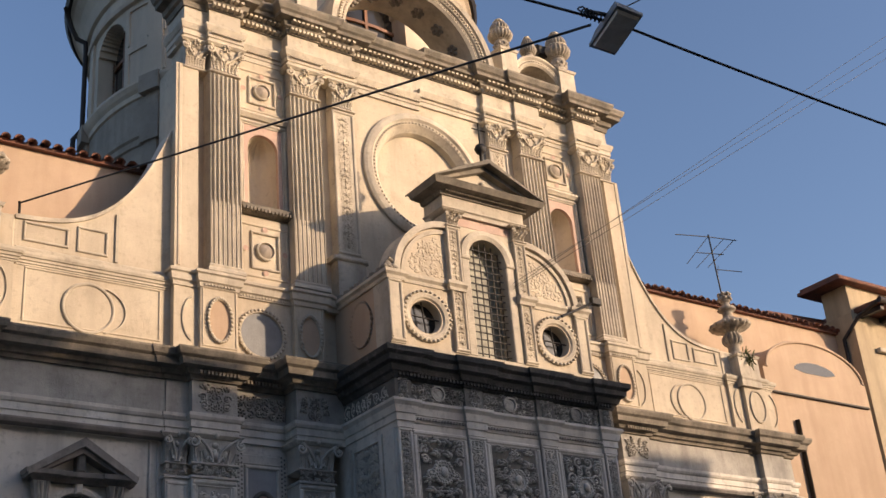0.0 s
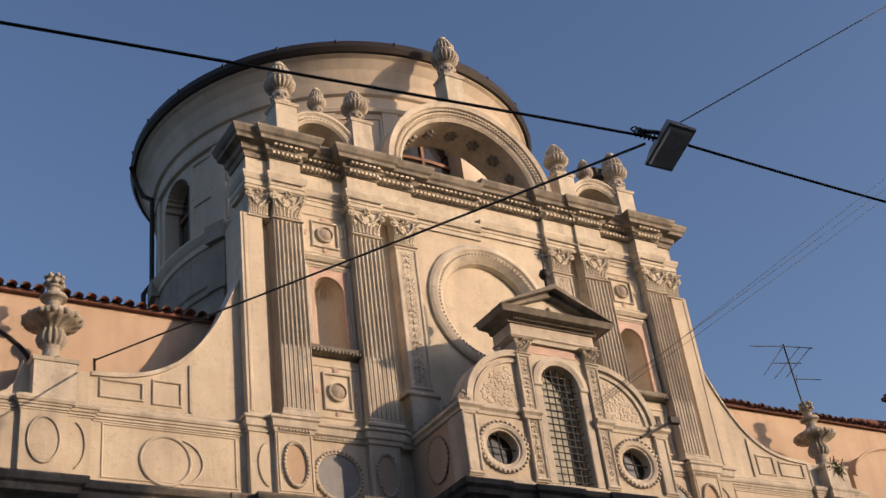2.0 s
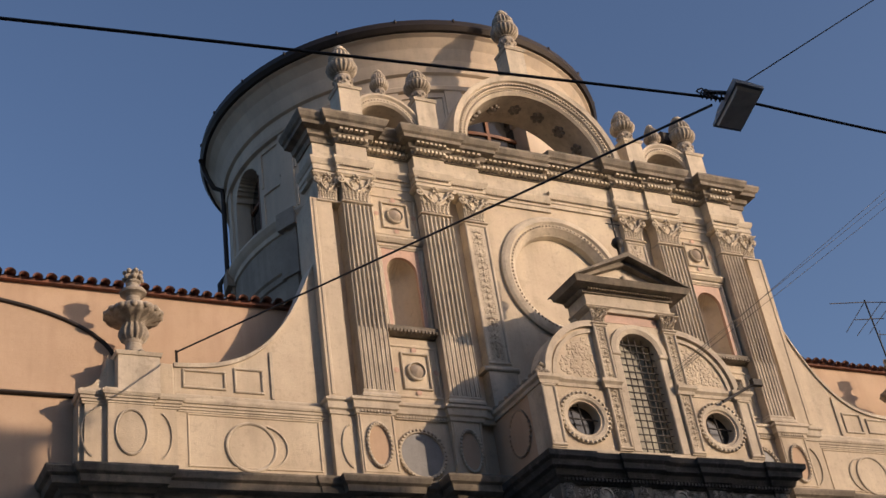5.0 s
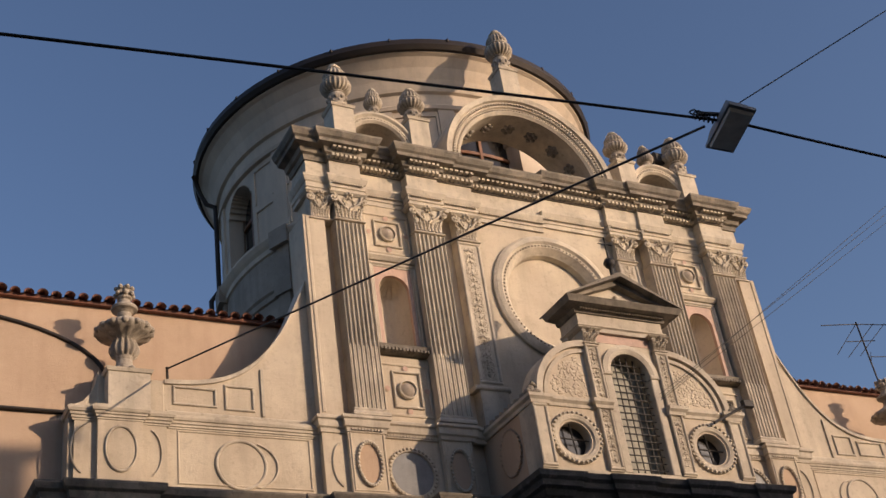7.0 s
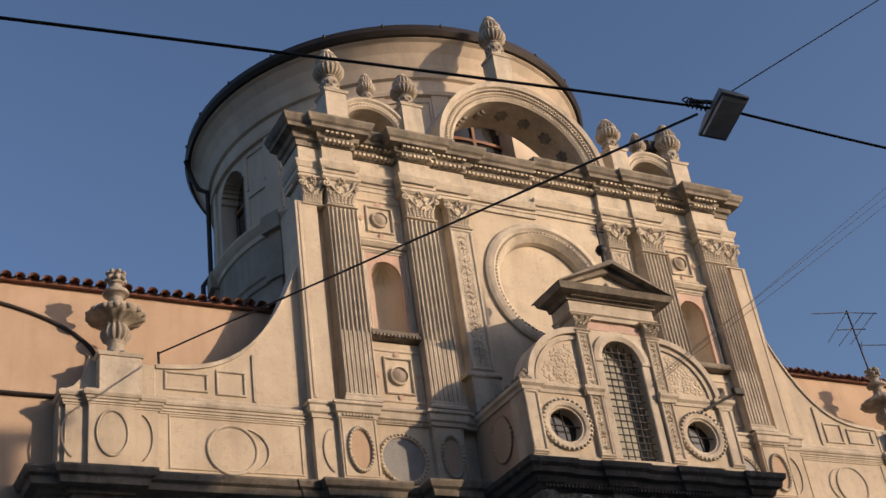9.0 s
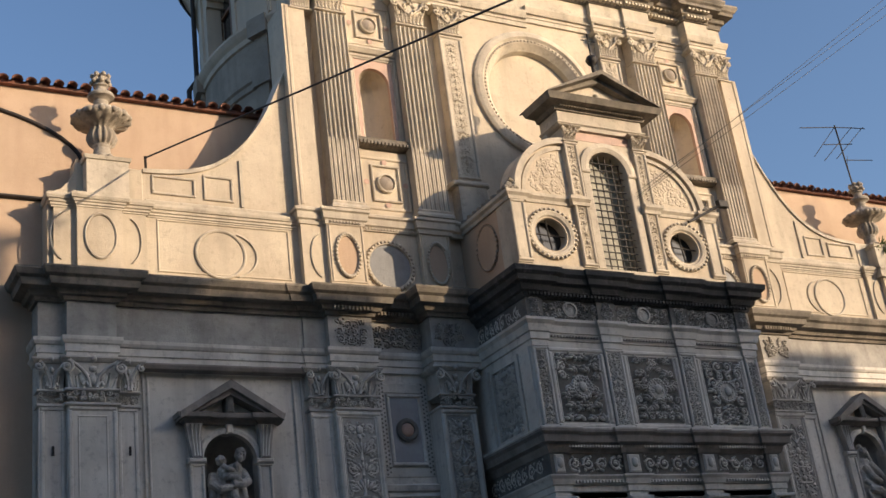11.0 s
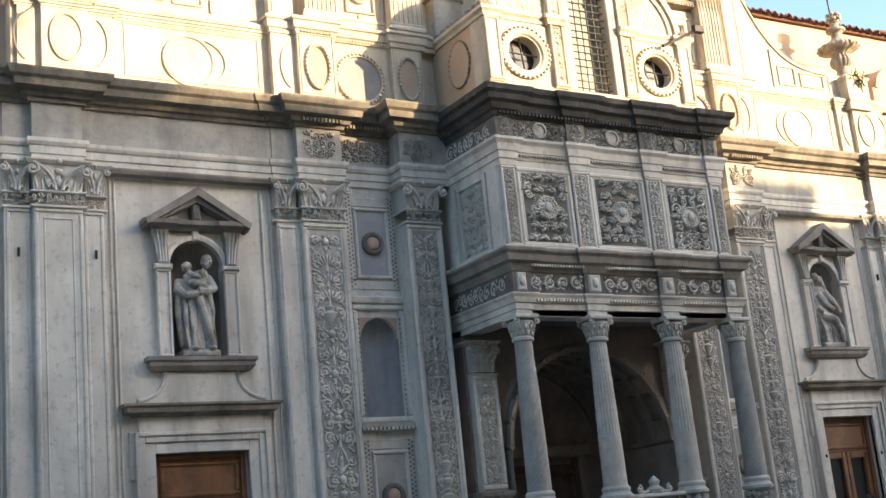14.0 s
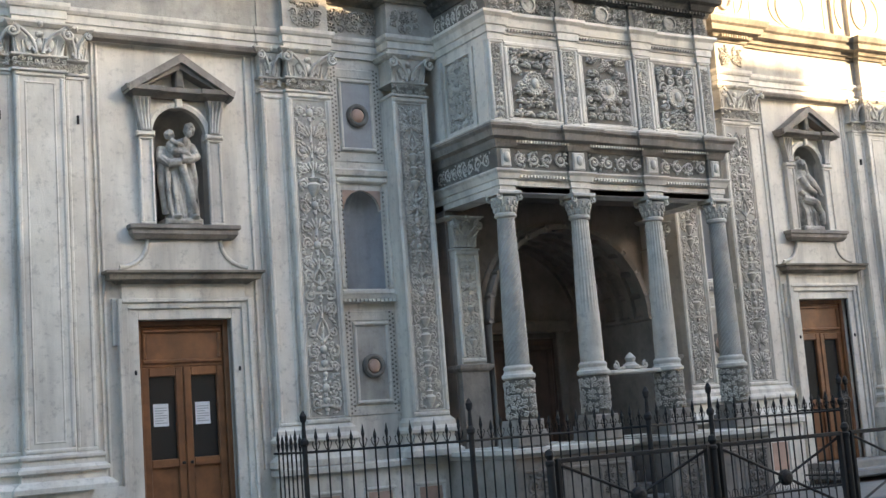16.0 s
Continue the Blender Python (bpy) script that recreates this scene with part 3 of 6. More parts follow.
def plain_pilaster():
    t = thing("pilaster", "plain white marble corner pilaster with panelled shaft", "pilaster", (-7.45, 0.1, 1.16), "facade pilasters")
    s = Shape().box(-8.12, -6.86, -0.05, 0.12, 1.6, 6.36)
    s.box(-7.78, -7.16, 0.0, 0.20, 1.6, 6.36)
    part("shaft", s, MARBLE, t)
    for x0, x1, z0, z1, q0, q1, w in ((-7.78, -7.16, 1.62, 6.34, 0.19, 0.225, 0.06), (-7.66, -7.28, 1.74, 6.22, 0.19, 0.21, 0.025),
                                      (-8.10, -7.80, 1.62, 6.34, 0.11, 0.135, 0.05), (-7.14, -6.88, 1.62, 6.34, 0.11, 0.135, 0.05)):
        part("panel_frame", panel_frame(Shape(), x0, x1, z0, z1, q0, q1, w), MARBLE, t)
    s = Shape()
    s.sweep([(-8.12, -0.05), (-8.12, 0.12), (-7.78, 0.12), (-7.78, 0.22), (-7.16, 0.22), (-7.16, 0.12), (-6.86, 0.12), (-6.86, -0.05)],
            [(-0.05, 1.14), (0.17, 1.16), (0.17, 1.22), (0.11, 1.28), (0.06, 1.3), (0.05, 1.38), (0.1, 1.4), (0.1, 1.44), (0.05, 1.48), (0.04, 1.54), (0.07, 1.56), (0.07, 1.59), (0.0, 1.62), (-0.05, 1.62)])
    part("base", s, MARBLE, t)
    s = capital(Shape(), -7.80, -7.14, 0.0, 0.22, 6.34, 6.97, True)
    capital(s, -8.13, -7.80, -0.05, 0.12, 6.34, 6.97, True)
    capital(s, -7.12, -6.85, -0.05, 0.12, 6.34, 6.97, True)
    part("capital", s, CARVED, t)
    for x in (-7.95, -6.99):
        part("iron_clamp", Shape().box(x - 0.012, x + 0.012, 0.12, 0.16, 5.72, 5.83, 0.005), IRON, t, "small rusty iron clamp")


def carved_pilaster(x0, x1, side_strip, q=0.0):
    t = thing("carved_pilaster", "grey marble pilaster with carved candelabra relief", "pilaster", ((x0 + x1) / 2, 0.1, 1.19), "facade pilasters")
    s = Shape().box(x0, x1, -0.05, 0.19 + q, 1.72, 6.36)
    part("shaft", s, MARBLE, t)
    part("panel_frame", panel_frame(Shape(), x0, x1, 1.74, 6.34, 0.18 + q, 0.235 + q, 0.075), MARBLE, t)
    part("panel_frame", panel_frame(Shape(), x0 + 0.075, x1 - 0.075, 1.82, 6.26, 0.18 + q, 0.215 + q, 0.02), MARBLE, t)
    if side_strip:
        st = part("side_strip", Shape().box(x0 - 0.34, x0, -0.05, 0.12, 1.72, 6.36), MARBLE, t)
        part("panel_frame", panel_frame(Shape(), x0 - 0.33, x0 - 0.02, 1.74, 6.3, 0.11, 0.14, 0.05), MARBLE, st)
    s = Shape()
    arabesque(s, (x0 + x1) / 2, x1 - x0 - 0.2, 1.86, 6.22, 0.205 + q, rng)
    part("relief", s, CARVED, t, "carved vases, scrolls and leaves")
    part("relief_ground", Shape().box(x0 + 0.09, x1 - 0.09, 0.17 + q, 0.196 + q, 1.84, 6.25), PALEGROUND, t, "dusty ground of the relief")
    xl = x0 - 0.34 if side_strip else x0
    path = [(xl, -0.05)] + ([(xl, 0.12), (x0, 0.12)] if side_strip else []) + [(x0, 0.22 + q), (x1, 0.22 + q), (x1, -0.05)]
    part("base", Shape().sweep(path, [(-0.05, 1.18), (0.12, 1.2), (0.12, 1.28), (0.07, 1.33), (0.04, 1.36), (0.04, 1.5), (0.09, 1.53), (0.09, 1.57), (0.05, 1.62), (0.05, 1.68), (0.0, 1.74), (-0.05, 1.74)]), MARBLE, t)
    s = capital(Shape(), x0, x1, 0.0, 0.22 + q, 6.34, 6.97, True)
    if side_strip:
        capital(s, x0 - 0.35, x0 - 0.02, -0.05, 0.12, 6.34, 6.97, True)
    part("capital", s, CARVED, t)


def panel_bay():
    """The narrow bay between two carved pilasters: an inlaid panel, a shell niche and another panel."""
    x0, x1, xc = -3.42, -2.52, -2.97
    s = Shape()
    wall_cells(s, -3.44, -2.50, 1.2, 6.95, -0.05, 0.06, [(-3.28, -2.66, 3.5, 5.02)])
    s.arched(xc, 0.30, 4.72, 5.02, -3.28, -2.66, -0.02, 0.055)
    single("wall_panel_bay", s, MARBLE, kind="structure")
    t = thing("shell_niche", "empty narrow stone niche with a shell head", "niche", (xc, 0.06, 3.4), "small niches")
    part("hollow", Shape().apse(xc, 0.31, 3.5, 4.72, 0.04, 0.26, 14, 18), BLUEGREY, t)
    s = panel_frame(Shape(), x0 + 0.02, x1 - 0.02, 3.5, 5.2, 0.05, 0.12, 0.09)
    s.sweep([(x0, 0.06), (x1, 0.06)], [(0, 5.2), (0.07, 5.22), (0.09, 5.29), (0.05, 5.31), (0, 5.33)])
    part("frame", s, MARBLE, t)
    s = Shape()
    for i in range(22):
        for x in (-3.30, -2.64):
            s.blob((x, 0.10, 3.56 + i * 0.068), 0.018, 0.018, 0.02)
    part("beading", s, SOOTED, t)
    for sd in (-1, 1):
        pts = [(xc + sd * 0.305, 4.74), (xc + sd * 0.305, 5.01), (xc, 5.01)] + [(xc + sd * 0.29 * math.sin(a), 4.72 + 0.29 * math.cos(a)) for a in (0.25, 0.6, 0.95, 1.3, 1.5)]
        part("spandrel", Shape().plate(pts if sd > 0 else pts[::-1], 0.05, 0.064), ROSE, t, "rose stone spandrel")
    s = Shape().sweep([(x0 - 0.02, 0.06), (x1 + 0.02, 0.06)], [(0, 3.38), (0.05, 3.4), (0.10, 3.45), (0.12, 3.5), (0, 3.51)])
    part("sill", dentils(s, x0, x1, 0.1, 0.19, 3.40, 3.44, 0.06), CARVED, t)
    for z0, z1, zr in ((5.42, 6.80, 6.10), (1.82, 3.28, 2.50)):
        t = thing("inlaid_panel", "marble panel with pierced border and porphyry roundel", "panel", (xc, 0.06, z0), "inlaid panels")
        part("border", panel_frame(Shape(), x0 + 0.03, x1 - 0.03, z0, z1, 0.055, 0.075, 0.14), CARVED, t)
        s = panel_frame(Shape(), x0 + 0.17, x1 - 0.17, z0 + 0.16, z1 - 0.16, 0.055, 0.11, 0.05)
        part("frame", s.box(x0 + 0.2, x1 - 0.2, 0.05, 0.075, z0 + 0.2, z1 - 0.2), MARBLE, t)
        s = Shape()
        n = int((z1 - z0) / 0.062)
        for i in range(n):
            for j in (0, 1):
                for x in (x0 + 0.08 + 0.05 * j, x1 - 0.08 - 0.05 * j):
                    s.box(x - 0.012, x + 0.012, 0.07, 0.079, z0 + 0.03 + i * 0.062 + 0.031 * j, z0 + 0.055 + i * 0.062 + 0.031 * j)
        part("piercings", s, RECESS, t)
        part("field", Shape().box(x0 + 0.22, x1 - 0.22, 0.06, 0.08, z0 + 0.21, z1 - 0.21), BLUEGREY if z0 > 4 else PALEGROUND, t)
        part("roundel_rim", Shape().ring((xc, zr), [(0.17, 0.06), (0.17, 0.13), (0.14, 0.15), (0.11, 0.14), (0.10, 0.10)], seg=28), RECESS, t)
        part("roundel", Shape().ring((xc, zr), [(0.105, 0.10), (0.09, 0.135), (0.05, 0.15), (0.001, 0.155)], seg=24, soft=True), ROSE, t)


def statue_niche():
    xc, x0, x1 = -5.63, -6.33, -4.93
    t = thing("statue_niche", "grey marble niche with brackets and triangular pediment", "niche", (xc, 0, 4.3), "statue niches")
    part("hollow", Shape().apse(xc, 0.38, 4.45, 5.68, -0.04, 0.46, 18), PALEGROUND, t)
    for a, b in ((-6.2, -6.0), (-5.26, -5.06)):
        j = part("jamb", panel_frame(Shape().box(a, b, -0.02, 0.06, 4.45, 5.64, 0.015), a, b, 4.46, 5.63, 0.055, 0.085, 0.04), MARBLE, t)
        part("impost", Shape().box(a - 0.025, b + 0.025, -0.02, 0.115, 5.63, 5.70, 0.02), MARBLE, j)
        w = 0.03 if a < -5.6 else -0.03     # a console that leans out towards its top
        pts = [(a + 0.03, 5.70), (b - 0.03, 5.70), (b - 0.01 - w, 6.0), (b + 0.015 - w, 6.16), (a - 0.015 - w, 6.16), (a + 0.01 - w, 6.0)]
        con = part("console", Shape().plate(pts, -0.02, 0.12), PALEGROUND, t)
        for k in (-0.045, 0.0, 0.045):
            part("rib", Shape().tube([((a + b) / 2 + k * 0.8, 0.12, 5.72), ((a + b) / 2 + k - w * 0.6, 0.125, 5.95), ((a + b) / 2 + k * 1.3 - w, 0.15, 6.14)], 0.014, 5), MARBLE, con)
    s = Shape()
    s.ring((xc, 5.68), [(0.37, -0.02), (0.37, 0.05), (0.42, 0.06), (0.45, 0.05), (0.45, -0.02)], seg=24, a0=0, a1=math.pi)
    s.box(xc - 0.05, xc + 0.05, 0, 0.1, 6.03, 6.17, 0.02)
    part("surround", s, MARBLE, t)
    s = Shape().sweep([(x0 + 0.03, -0.02), (x0 + 0.03, 0.1), (x1 - 0.03, 0.1), (x1 - 0.03, -0.02)], [(-0.1, 4.26), (0.0, 4.27), (0.05, 4.33), (0.05, 4.38), (0.08, 4.40), (0.08, 4.45), (-0.1, 4.46)])
    part("sill", s, DIRTY, t)
    s = Shape().sweep([(x0 + 0.07, -0.02), (x0 + 0.07, 0.13), (-6.02, 0.13), (-6.02, 0.09), (-5.24, 0.09), (-5.24, 0.13), (x1 - 0.07, 0.13), (x1 - 0.07, -0.02)],
                      [(-0.1, 6.16), (0.0, 6.16), (0.04, 6.2), (0.11, 6.22), (0.12, 6.28), (-0.1, 6.31)])
    for sd in (-1, 1):
        for w0, w1, pp in ((0.0, 0.12, 0.26), (0.12, 0.2, 0.2)):
            e, zt = xc + sd * 0.72, 6.74
            a = [(e, 6.28 - w0), (xc, zt - w0), (xc, zt - w1), (e, 6.28 - w1)]
            a = [(xx, max(zz, 6.16 if w0 else 6.18)) for xx, zz in a]
            s.plate(a if sd > 0 else a[::-1], -0.02, pp)
    part("pediment", s, DIRTY, t)
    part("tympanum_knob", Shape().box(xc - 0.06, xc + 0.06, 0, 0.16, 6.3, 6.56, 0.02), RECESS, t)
    # the apron below the sill, with curved ends, resting on the door cornice
    pts = [(-6.52, 3.84), (-4.74, 3.84)] + [(-4.76 - 0.38 * math.sin(a), 3.9 + 0.36 * (1 - math.cos(a))) for a in (0, 0.5, 1.0, 1.3, 1.57)]
    pts = pts + [(2 * xc - x, z) for x, z in reversed(pts[2:])]
    part("apron", Shape().plate(pts, -0.02, 0.05), MARBLE, t)
    s = Shape()
    for sd in (-1, 1):
        s.tube([(xc + sd * (0.87 - 0.38 * math.sin(a)), 0.05, 3.9 + 0.36 * (1 - math.cos(a))) for a in (0, 0.3, 0.6, 0.9, 1.2, 1.57)], 0.03, 6)
    part("apron_roll", s, MARBLE, t)


def figure(veiled):
    """A robed marble figure as one plain shape, its lumps and folds melted into each other."""
    p = -0.12
    m = -1 if veiled else 1
    xc = -5.63

    def X(dx):
        return xc + m * dx
    s = Shape().box(xc - 0.25, xc + 0.27, p - 0.16, p + 0.22, 4.45, 4.55, 0.03)
    if veiled:
        rings = [(0.02, 0.23, 4.54), (0.03, 0.235, 4.75), (0.0, 0.22, 5.0), (-0.03, 0.2, 5.2), (-0.05, 0.19, 5.4), (-0.06, 0.15, 5.55), (-0.05, 0.09, 5.63)]
    else:
        rings = [(0.02, 0.2, 4.54), (0.02, 0.195, 4.78), (-0.02, 0.2, 5.05), (-0.04, 0.215, 5.3), (-0.02, 0.215, 5.48), (0.06, 0.15, 5.6), (0.13, 0.07, 5.67)]
    n, rows = 44, []
    for dx, r, z in rings:
        k = 1 if z < 5.4 else 0.35
        rows.append([(X(dx + r * math.cos(a) * (1 + 0.09 * k * math.sin(7 * a + z * 5))), p + 0.78 * r * math.sin(a) * (1 + 0.14 * k * math.sin(9 * a - z * 4)), z) for a in (2 * math.pi * i / n for i in range(n))])
    k = len(rings)
    f = [(j * n + i, j * n + (i + 1) % n, (j + 1) * n + (i + 1) % n, (j + 1) * n + i) for j in range(k - 1) for i in range(n)]
    s.add([q for row in rows for q in row], f + [tuple(range(n)), tuple((k - 1) * n + i for i in reversed(range(n)))], True)

    def limb(pts, r, thin=0.3):
        s.tube([(X(a), p + b, c) for a, b, c in pts], r, 8, lambda t: 1.1 - thin * t)

    def lump(a, b, c, rx, rp, rz, turn=0.0):
        s.blob((X(a), p + b, c), rx, rp, rz, m * turn)
    g = random.Random(5 if veiled else 3)
    if veiled:
        lump(-0.06, 0.06, 5.70, 0.09, 0.1, 0.12, 0.2)
        lump(-0.05, 0.02, 5.78, 0.075, 0.08, 0.11, 0.15)
        lump(-0.03, 0.13, 5.66, 0.05, 0.05, 0.07)
        limb([(-0.16, 0.02, 5.76), (-0.2, 0.02, 5.5), (-0.2, 0.04, 5.25)], 0.05)
        limb([(0.02, 0.04, 5.8), (0.08, 0.06, 5.6), (0.09, 0.1, 5.42)], 0.045)
        limb([(0.02, 0.1, 5.5), (0.1, 0.18, 5.34), (0.2, 0.22, 5.14)], 0.06)
        limb([(-0.14, 0.1, 5.45), (-0.06, 0.2, 5.24), (0.08, 0.22, 5.14)], 0.06)
        lump(0.22, 0.22, 5.11, 0.045, 0.045, 0.04)
        limb([(-0.16, 0.14, 5.06), (0.02, 0.24, 4.98), (0.2, 0.2, 4.78)], 0.075)
        limb([(0.2, 0.2, 4.8), (0.2, 0.2, 4.64), (0.22, 0.2, 4.56)], 0.06)
        limb([(-0.2, 0.12, 5.2), (-0.08, 0.2, 5.06), (0.16, 0.22, 4.96)], 0.045)
        folds = [(-0.2 + 0.03 * i, -0.18 + 0.033 * i) for i in range(13)]
        top = 5.0
    else:
        lump(0.17, 0.08, 5.775, 0.092, 0.1, 0.105, -0.3)
        lump(0.13, 0.15, 5.71, 0.055, 0.06, 0.07, 0.2)
        lump(0.19, 0.05, 5.84, 0.075, 0.085, 0.05)
        lump(0.15, 0.175, 5.765, 0.018, 0.03, 0.03)
        lump(-0.13, 0.14, 5.68, 0.082, 0.085, 0.082, 0.3)
        lump(0.19, 0.14, 5.8, 0.03, 0.04, 0.02)
        lump(0.09, 0.12, 5.6, 0.05, 0.06, 0.08)
        lump(-0.1, 0.15, 5.52, 0.09, 0.085, 0.11, 0.2)
        lump(-0.08, 0.2, 5.44, 0.07, 0.07, 0.06)
        limb([(-0.13, 0.2, 5.6), (-0.06, 0.25, 5.54), (0.02, 0.24, 5.52)], 0.035)
        limb([(-0.06, 0.22, 5.44), (0.06, 0.26, 5.42), (0.12, 0.22, 5.36)], 0.045)
        limb([(0.2, 0.0, 5.56), (0.23, 0.12, 5.4), (0.1, 0.22, 5.34), (-0.02, 0.24, 5.34)], 0.07)
        limb([(-0.2, 0.02, 5.5), (-0.25, 0.1, 5.36), (-0.16, 0.2, 5.28), (-0.02, 0.22, 5.3)], 0.07)
        limb([(-0.24, 0.06, 5.4), (-0.25, 0.08, 5.0), (-0.2, 0.06, 4.62)], 0.05)
        limb([(0.0, 0.2, 5.26), (0.08, 0.22, 4.98), (0.17, 0.2, 4.62)], 0.05)
        limb([(0.16, 0.16, 5.3), (0.2, 0.16, 5.05), (0.14, 0.2, 4.8)], 0.04)
        lump(-0.08, 0.2, 4.57, 0.06, 0.1, 0.04)
        lump(0.16, 0.2, 4.57, 0.06, 0.1, 0.04)
        folds = [(-0.18 + 0.03 * i, -0.15 + 0.031 * i) for i in range(13)]
        top = 5.26
    for a, b in folds:
        w = g.uniform(-0.03, 0.03)
        limb([(a, 0.13, top + g.uniform(-0.08, 0.05)), (a + w, 0.17 + g.uniform(-0.02, 0.03), (top + 4.6) / 2), (b, 0.15 + g.uniform(-0.01, 0.04), 4.56)], g.uniform(0.01, 0.026), 0.1)
    label = "weathered marble statue bowed under a long veil" if veiled else "weathered marble statue in a long robe holding a bundle"
    ob = single("statue", s, STATUE, label, "statue", "niche statues")
    melt = ob.modifiers.new("melt", 'REMESH')
    melt.mode, melt.voxel_size, melt.use_smooth_shade = 'VOXEL', 0.009, True
    soft = ob.modifiers.new("soft", 'SMOOTH')
    soft.factor, soft.iterations = 0.5, 1


def side_door():
    t = thing("door_frame", "white marble door frame with a projecting cornice", "door frame", (-5.66, 0, 0.35), "side doors")
    s = Shape()
    for w0, w1, p in ((0.0, 0.14, 0.05), (0.14, 0.22, 0.08), (0.22, 0.27, 0.11)):
        for a, b in ((-6.29 - w1, -6.29 - w0), (-5.03 + w0, -5.03 + w1)):
            s.box(a, b, -0.05, p, 0.35, 3.22 + w1, 0.008)
        s.box(-6.29 - w0, -5.03 + w0, -0.05, p, 3.22 + w0, 3.22 + w1, 0.008)
    s.box(-6.62, -6.54, -0.02, 0.05, 2.9, 3.5, 0.01).box(-4.78, -4.70, -0.02, 0.05, 2.9, 3.5, 0.01)
    part("surround", s, MARBLE, t)
    part("frieze", Shape().box(-6.5, -4.82, -0.05, 0.06, 3.48, 3.7, 0.01), MARBLE, t)
    part("cornice", Shape().sweep([(-6.56, -0.02), (-6.56, 0.08), (-4.76, 0.08), (-4.76, -0.02)], [(-0.1, 3.68), (0, 3.68), (0.04, 3.72), (0.12, 3.73), (0.13, 3.79), (0.17, 3.81), (0.17, 3.84), (-0.1, 3.86)]), CORNICE, t)
    t = thing("door", "closed brown oak double door with glazed upper panels", "door", (-5.66, -0.2, 0.35), "side doors")
    s = Shape().box(-6.29, -6.22, -0.3, -0.1, 0.35, 3.22, 0.01).box(-5.10, -5.03, -0.3, -0.1, 0.35, 3.22, 0.01).box(-6.22, -5.1, -0.3, -0.1, 3.15, 3.22, 0.01)
    part("frame", s, WOOD, t)
    s = Shape().box(-6.22, -5.1, -0.28, -0.14, 2.62, 3.15, 0.01)
    part("transom_panel", panel_frame(s, -6.2, -5.12, 2.66, 3.12, -0.15, -0.11, 0.06), WOOD, t)
    for i, (a, b) in enumerate(((-6.22, -5.665), (-5.655, -5.1))):
        s = Shape().box(a, a + 0.1, -0.26, -0.14, 0.35, 2.62, 0.012).box(b - 0.1, b, -0.26, -0.14, 0.35, 2.62, 0.012)
        s.box(a + 0.1, b - 0.1, -0.26, -0.14, 2.5, 2.62, 0.012).box(a + 0.1, b - 0.1, -0.26, -0.14, 1.33, 1.44, 0.012).box(a + 0.1, b - 0.1, -0.26, -0.14, 0.35, 0.6, 0.012)
        leaf = part("leaf", s.box(a + 0.1, b - 0.1, -0.25, -0.18, 0.6, 1.33), WOOD, t)
        part("glass", Shape().box(a + 0.1, b - 0.1, -0.215, -0.2, 1.44, 2.5), GLASS, leaf)
        part("handle", Shape().blob(((b - 0.05) if i == 0 else (a + 0.05), -0.1, 1.38), 0.025, 0.04, 0.025), IRON, leaf)
        x = (a + b) / 2 - 0.02
        if SIDE > 0:
            continue
        n = part("notice", Shape().box(x - 0.1, x + 0.1, -0.2, -0.193, 1.86, 2.15), PAPER, leaf, "white paper notice")
        s = Shape()
        for k in range(7):
            s.box(x - 0.08, x + 0.08 - 0.05 * (k % 3 == 2), -0.194, -0.191, 2.09 - k * 0.032, 2.1 - k * 0.032)
        part("print_lines", s, INK, leaf)
    for a in ((-6.35, 2.55), (-4.95, 2.55)):
        single("iron_bolt", Shape().lathe((a[0], 0.06), [(0.012, a[1] - 0.03), (0.018, a[1]), (0.012, a[1] + 0.03)], 8), IRON, "small iron bolt in the door jamb", "bolt", "iron bolts")


# ---- attic, scrolls and upper storey, one half ----
def tondo(name, label, c, rx, rz, p, mat_in, beaded, group):
    t = thing(name, label, "roundel", (c[0], p, c[1] - rz), group)
    r = max(rx, rz)
    sx, sz = rx / r, rz / r
    if beaded:
        part("rim", Shape().ring(c, [(r * 0.98, p - 0.02), (r * 0.98, p + 0.03), (r * 0.86, p + 0.035), (r * 0.84, p + 0.0)], sx, sz, 40), STONE, t)
        part("bead_row", beads(Shape(), c, rx * 0.95, rz * 0.95, p + 0.034, int(28 + 24 * rx), 0.03), STONE, t)
        part("disc", Shape().disc(c, p + 0.004, rx * 0.86, rz * 0.86), mat_in, t)
    else:
        part("rim", Shape().ring(c, [(r, p - 0.02), (r, p + 0.022), (r * 0.96, p + 0.032), (r * 0.91, p + 0.026), (r * 0.89, p + 0.014), (r * 0.87, p + 0.006)], sx, sz, 40), STONE, t)
        part("disc", Shape().ring(c, [(r * 0.88, p + 0.004), (r * 0.84, p + 0.008), (0.001, p + 0.009)], sx, sz, 40), mat_in, t)


def curve_top(x):
    """The concave top of the scroll wing."""
    k = min(1.0, max(0.0, (x + 6.68) / 2.3))
    return 9.86 + 0.10 * k + 1.95 * k ** 3.2


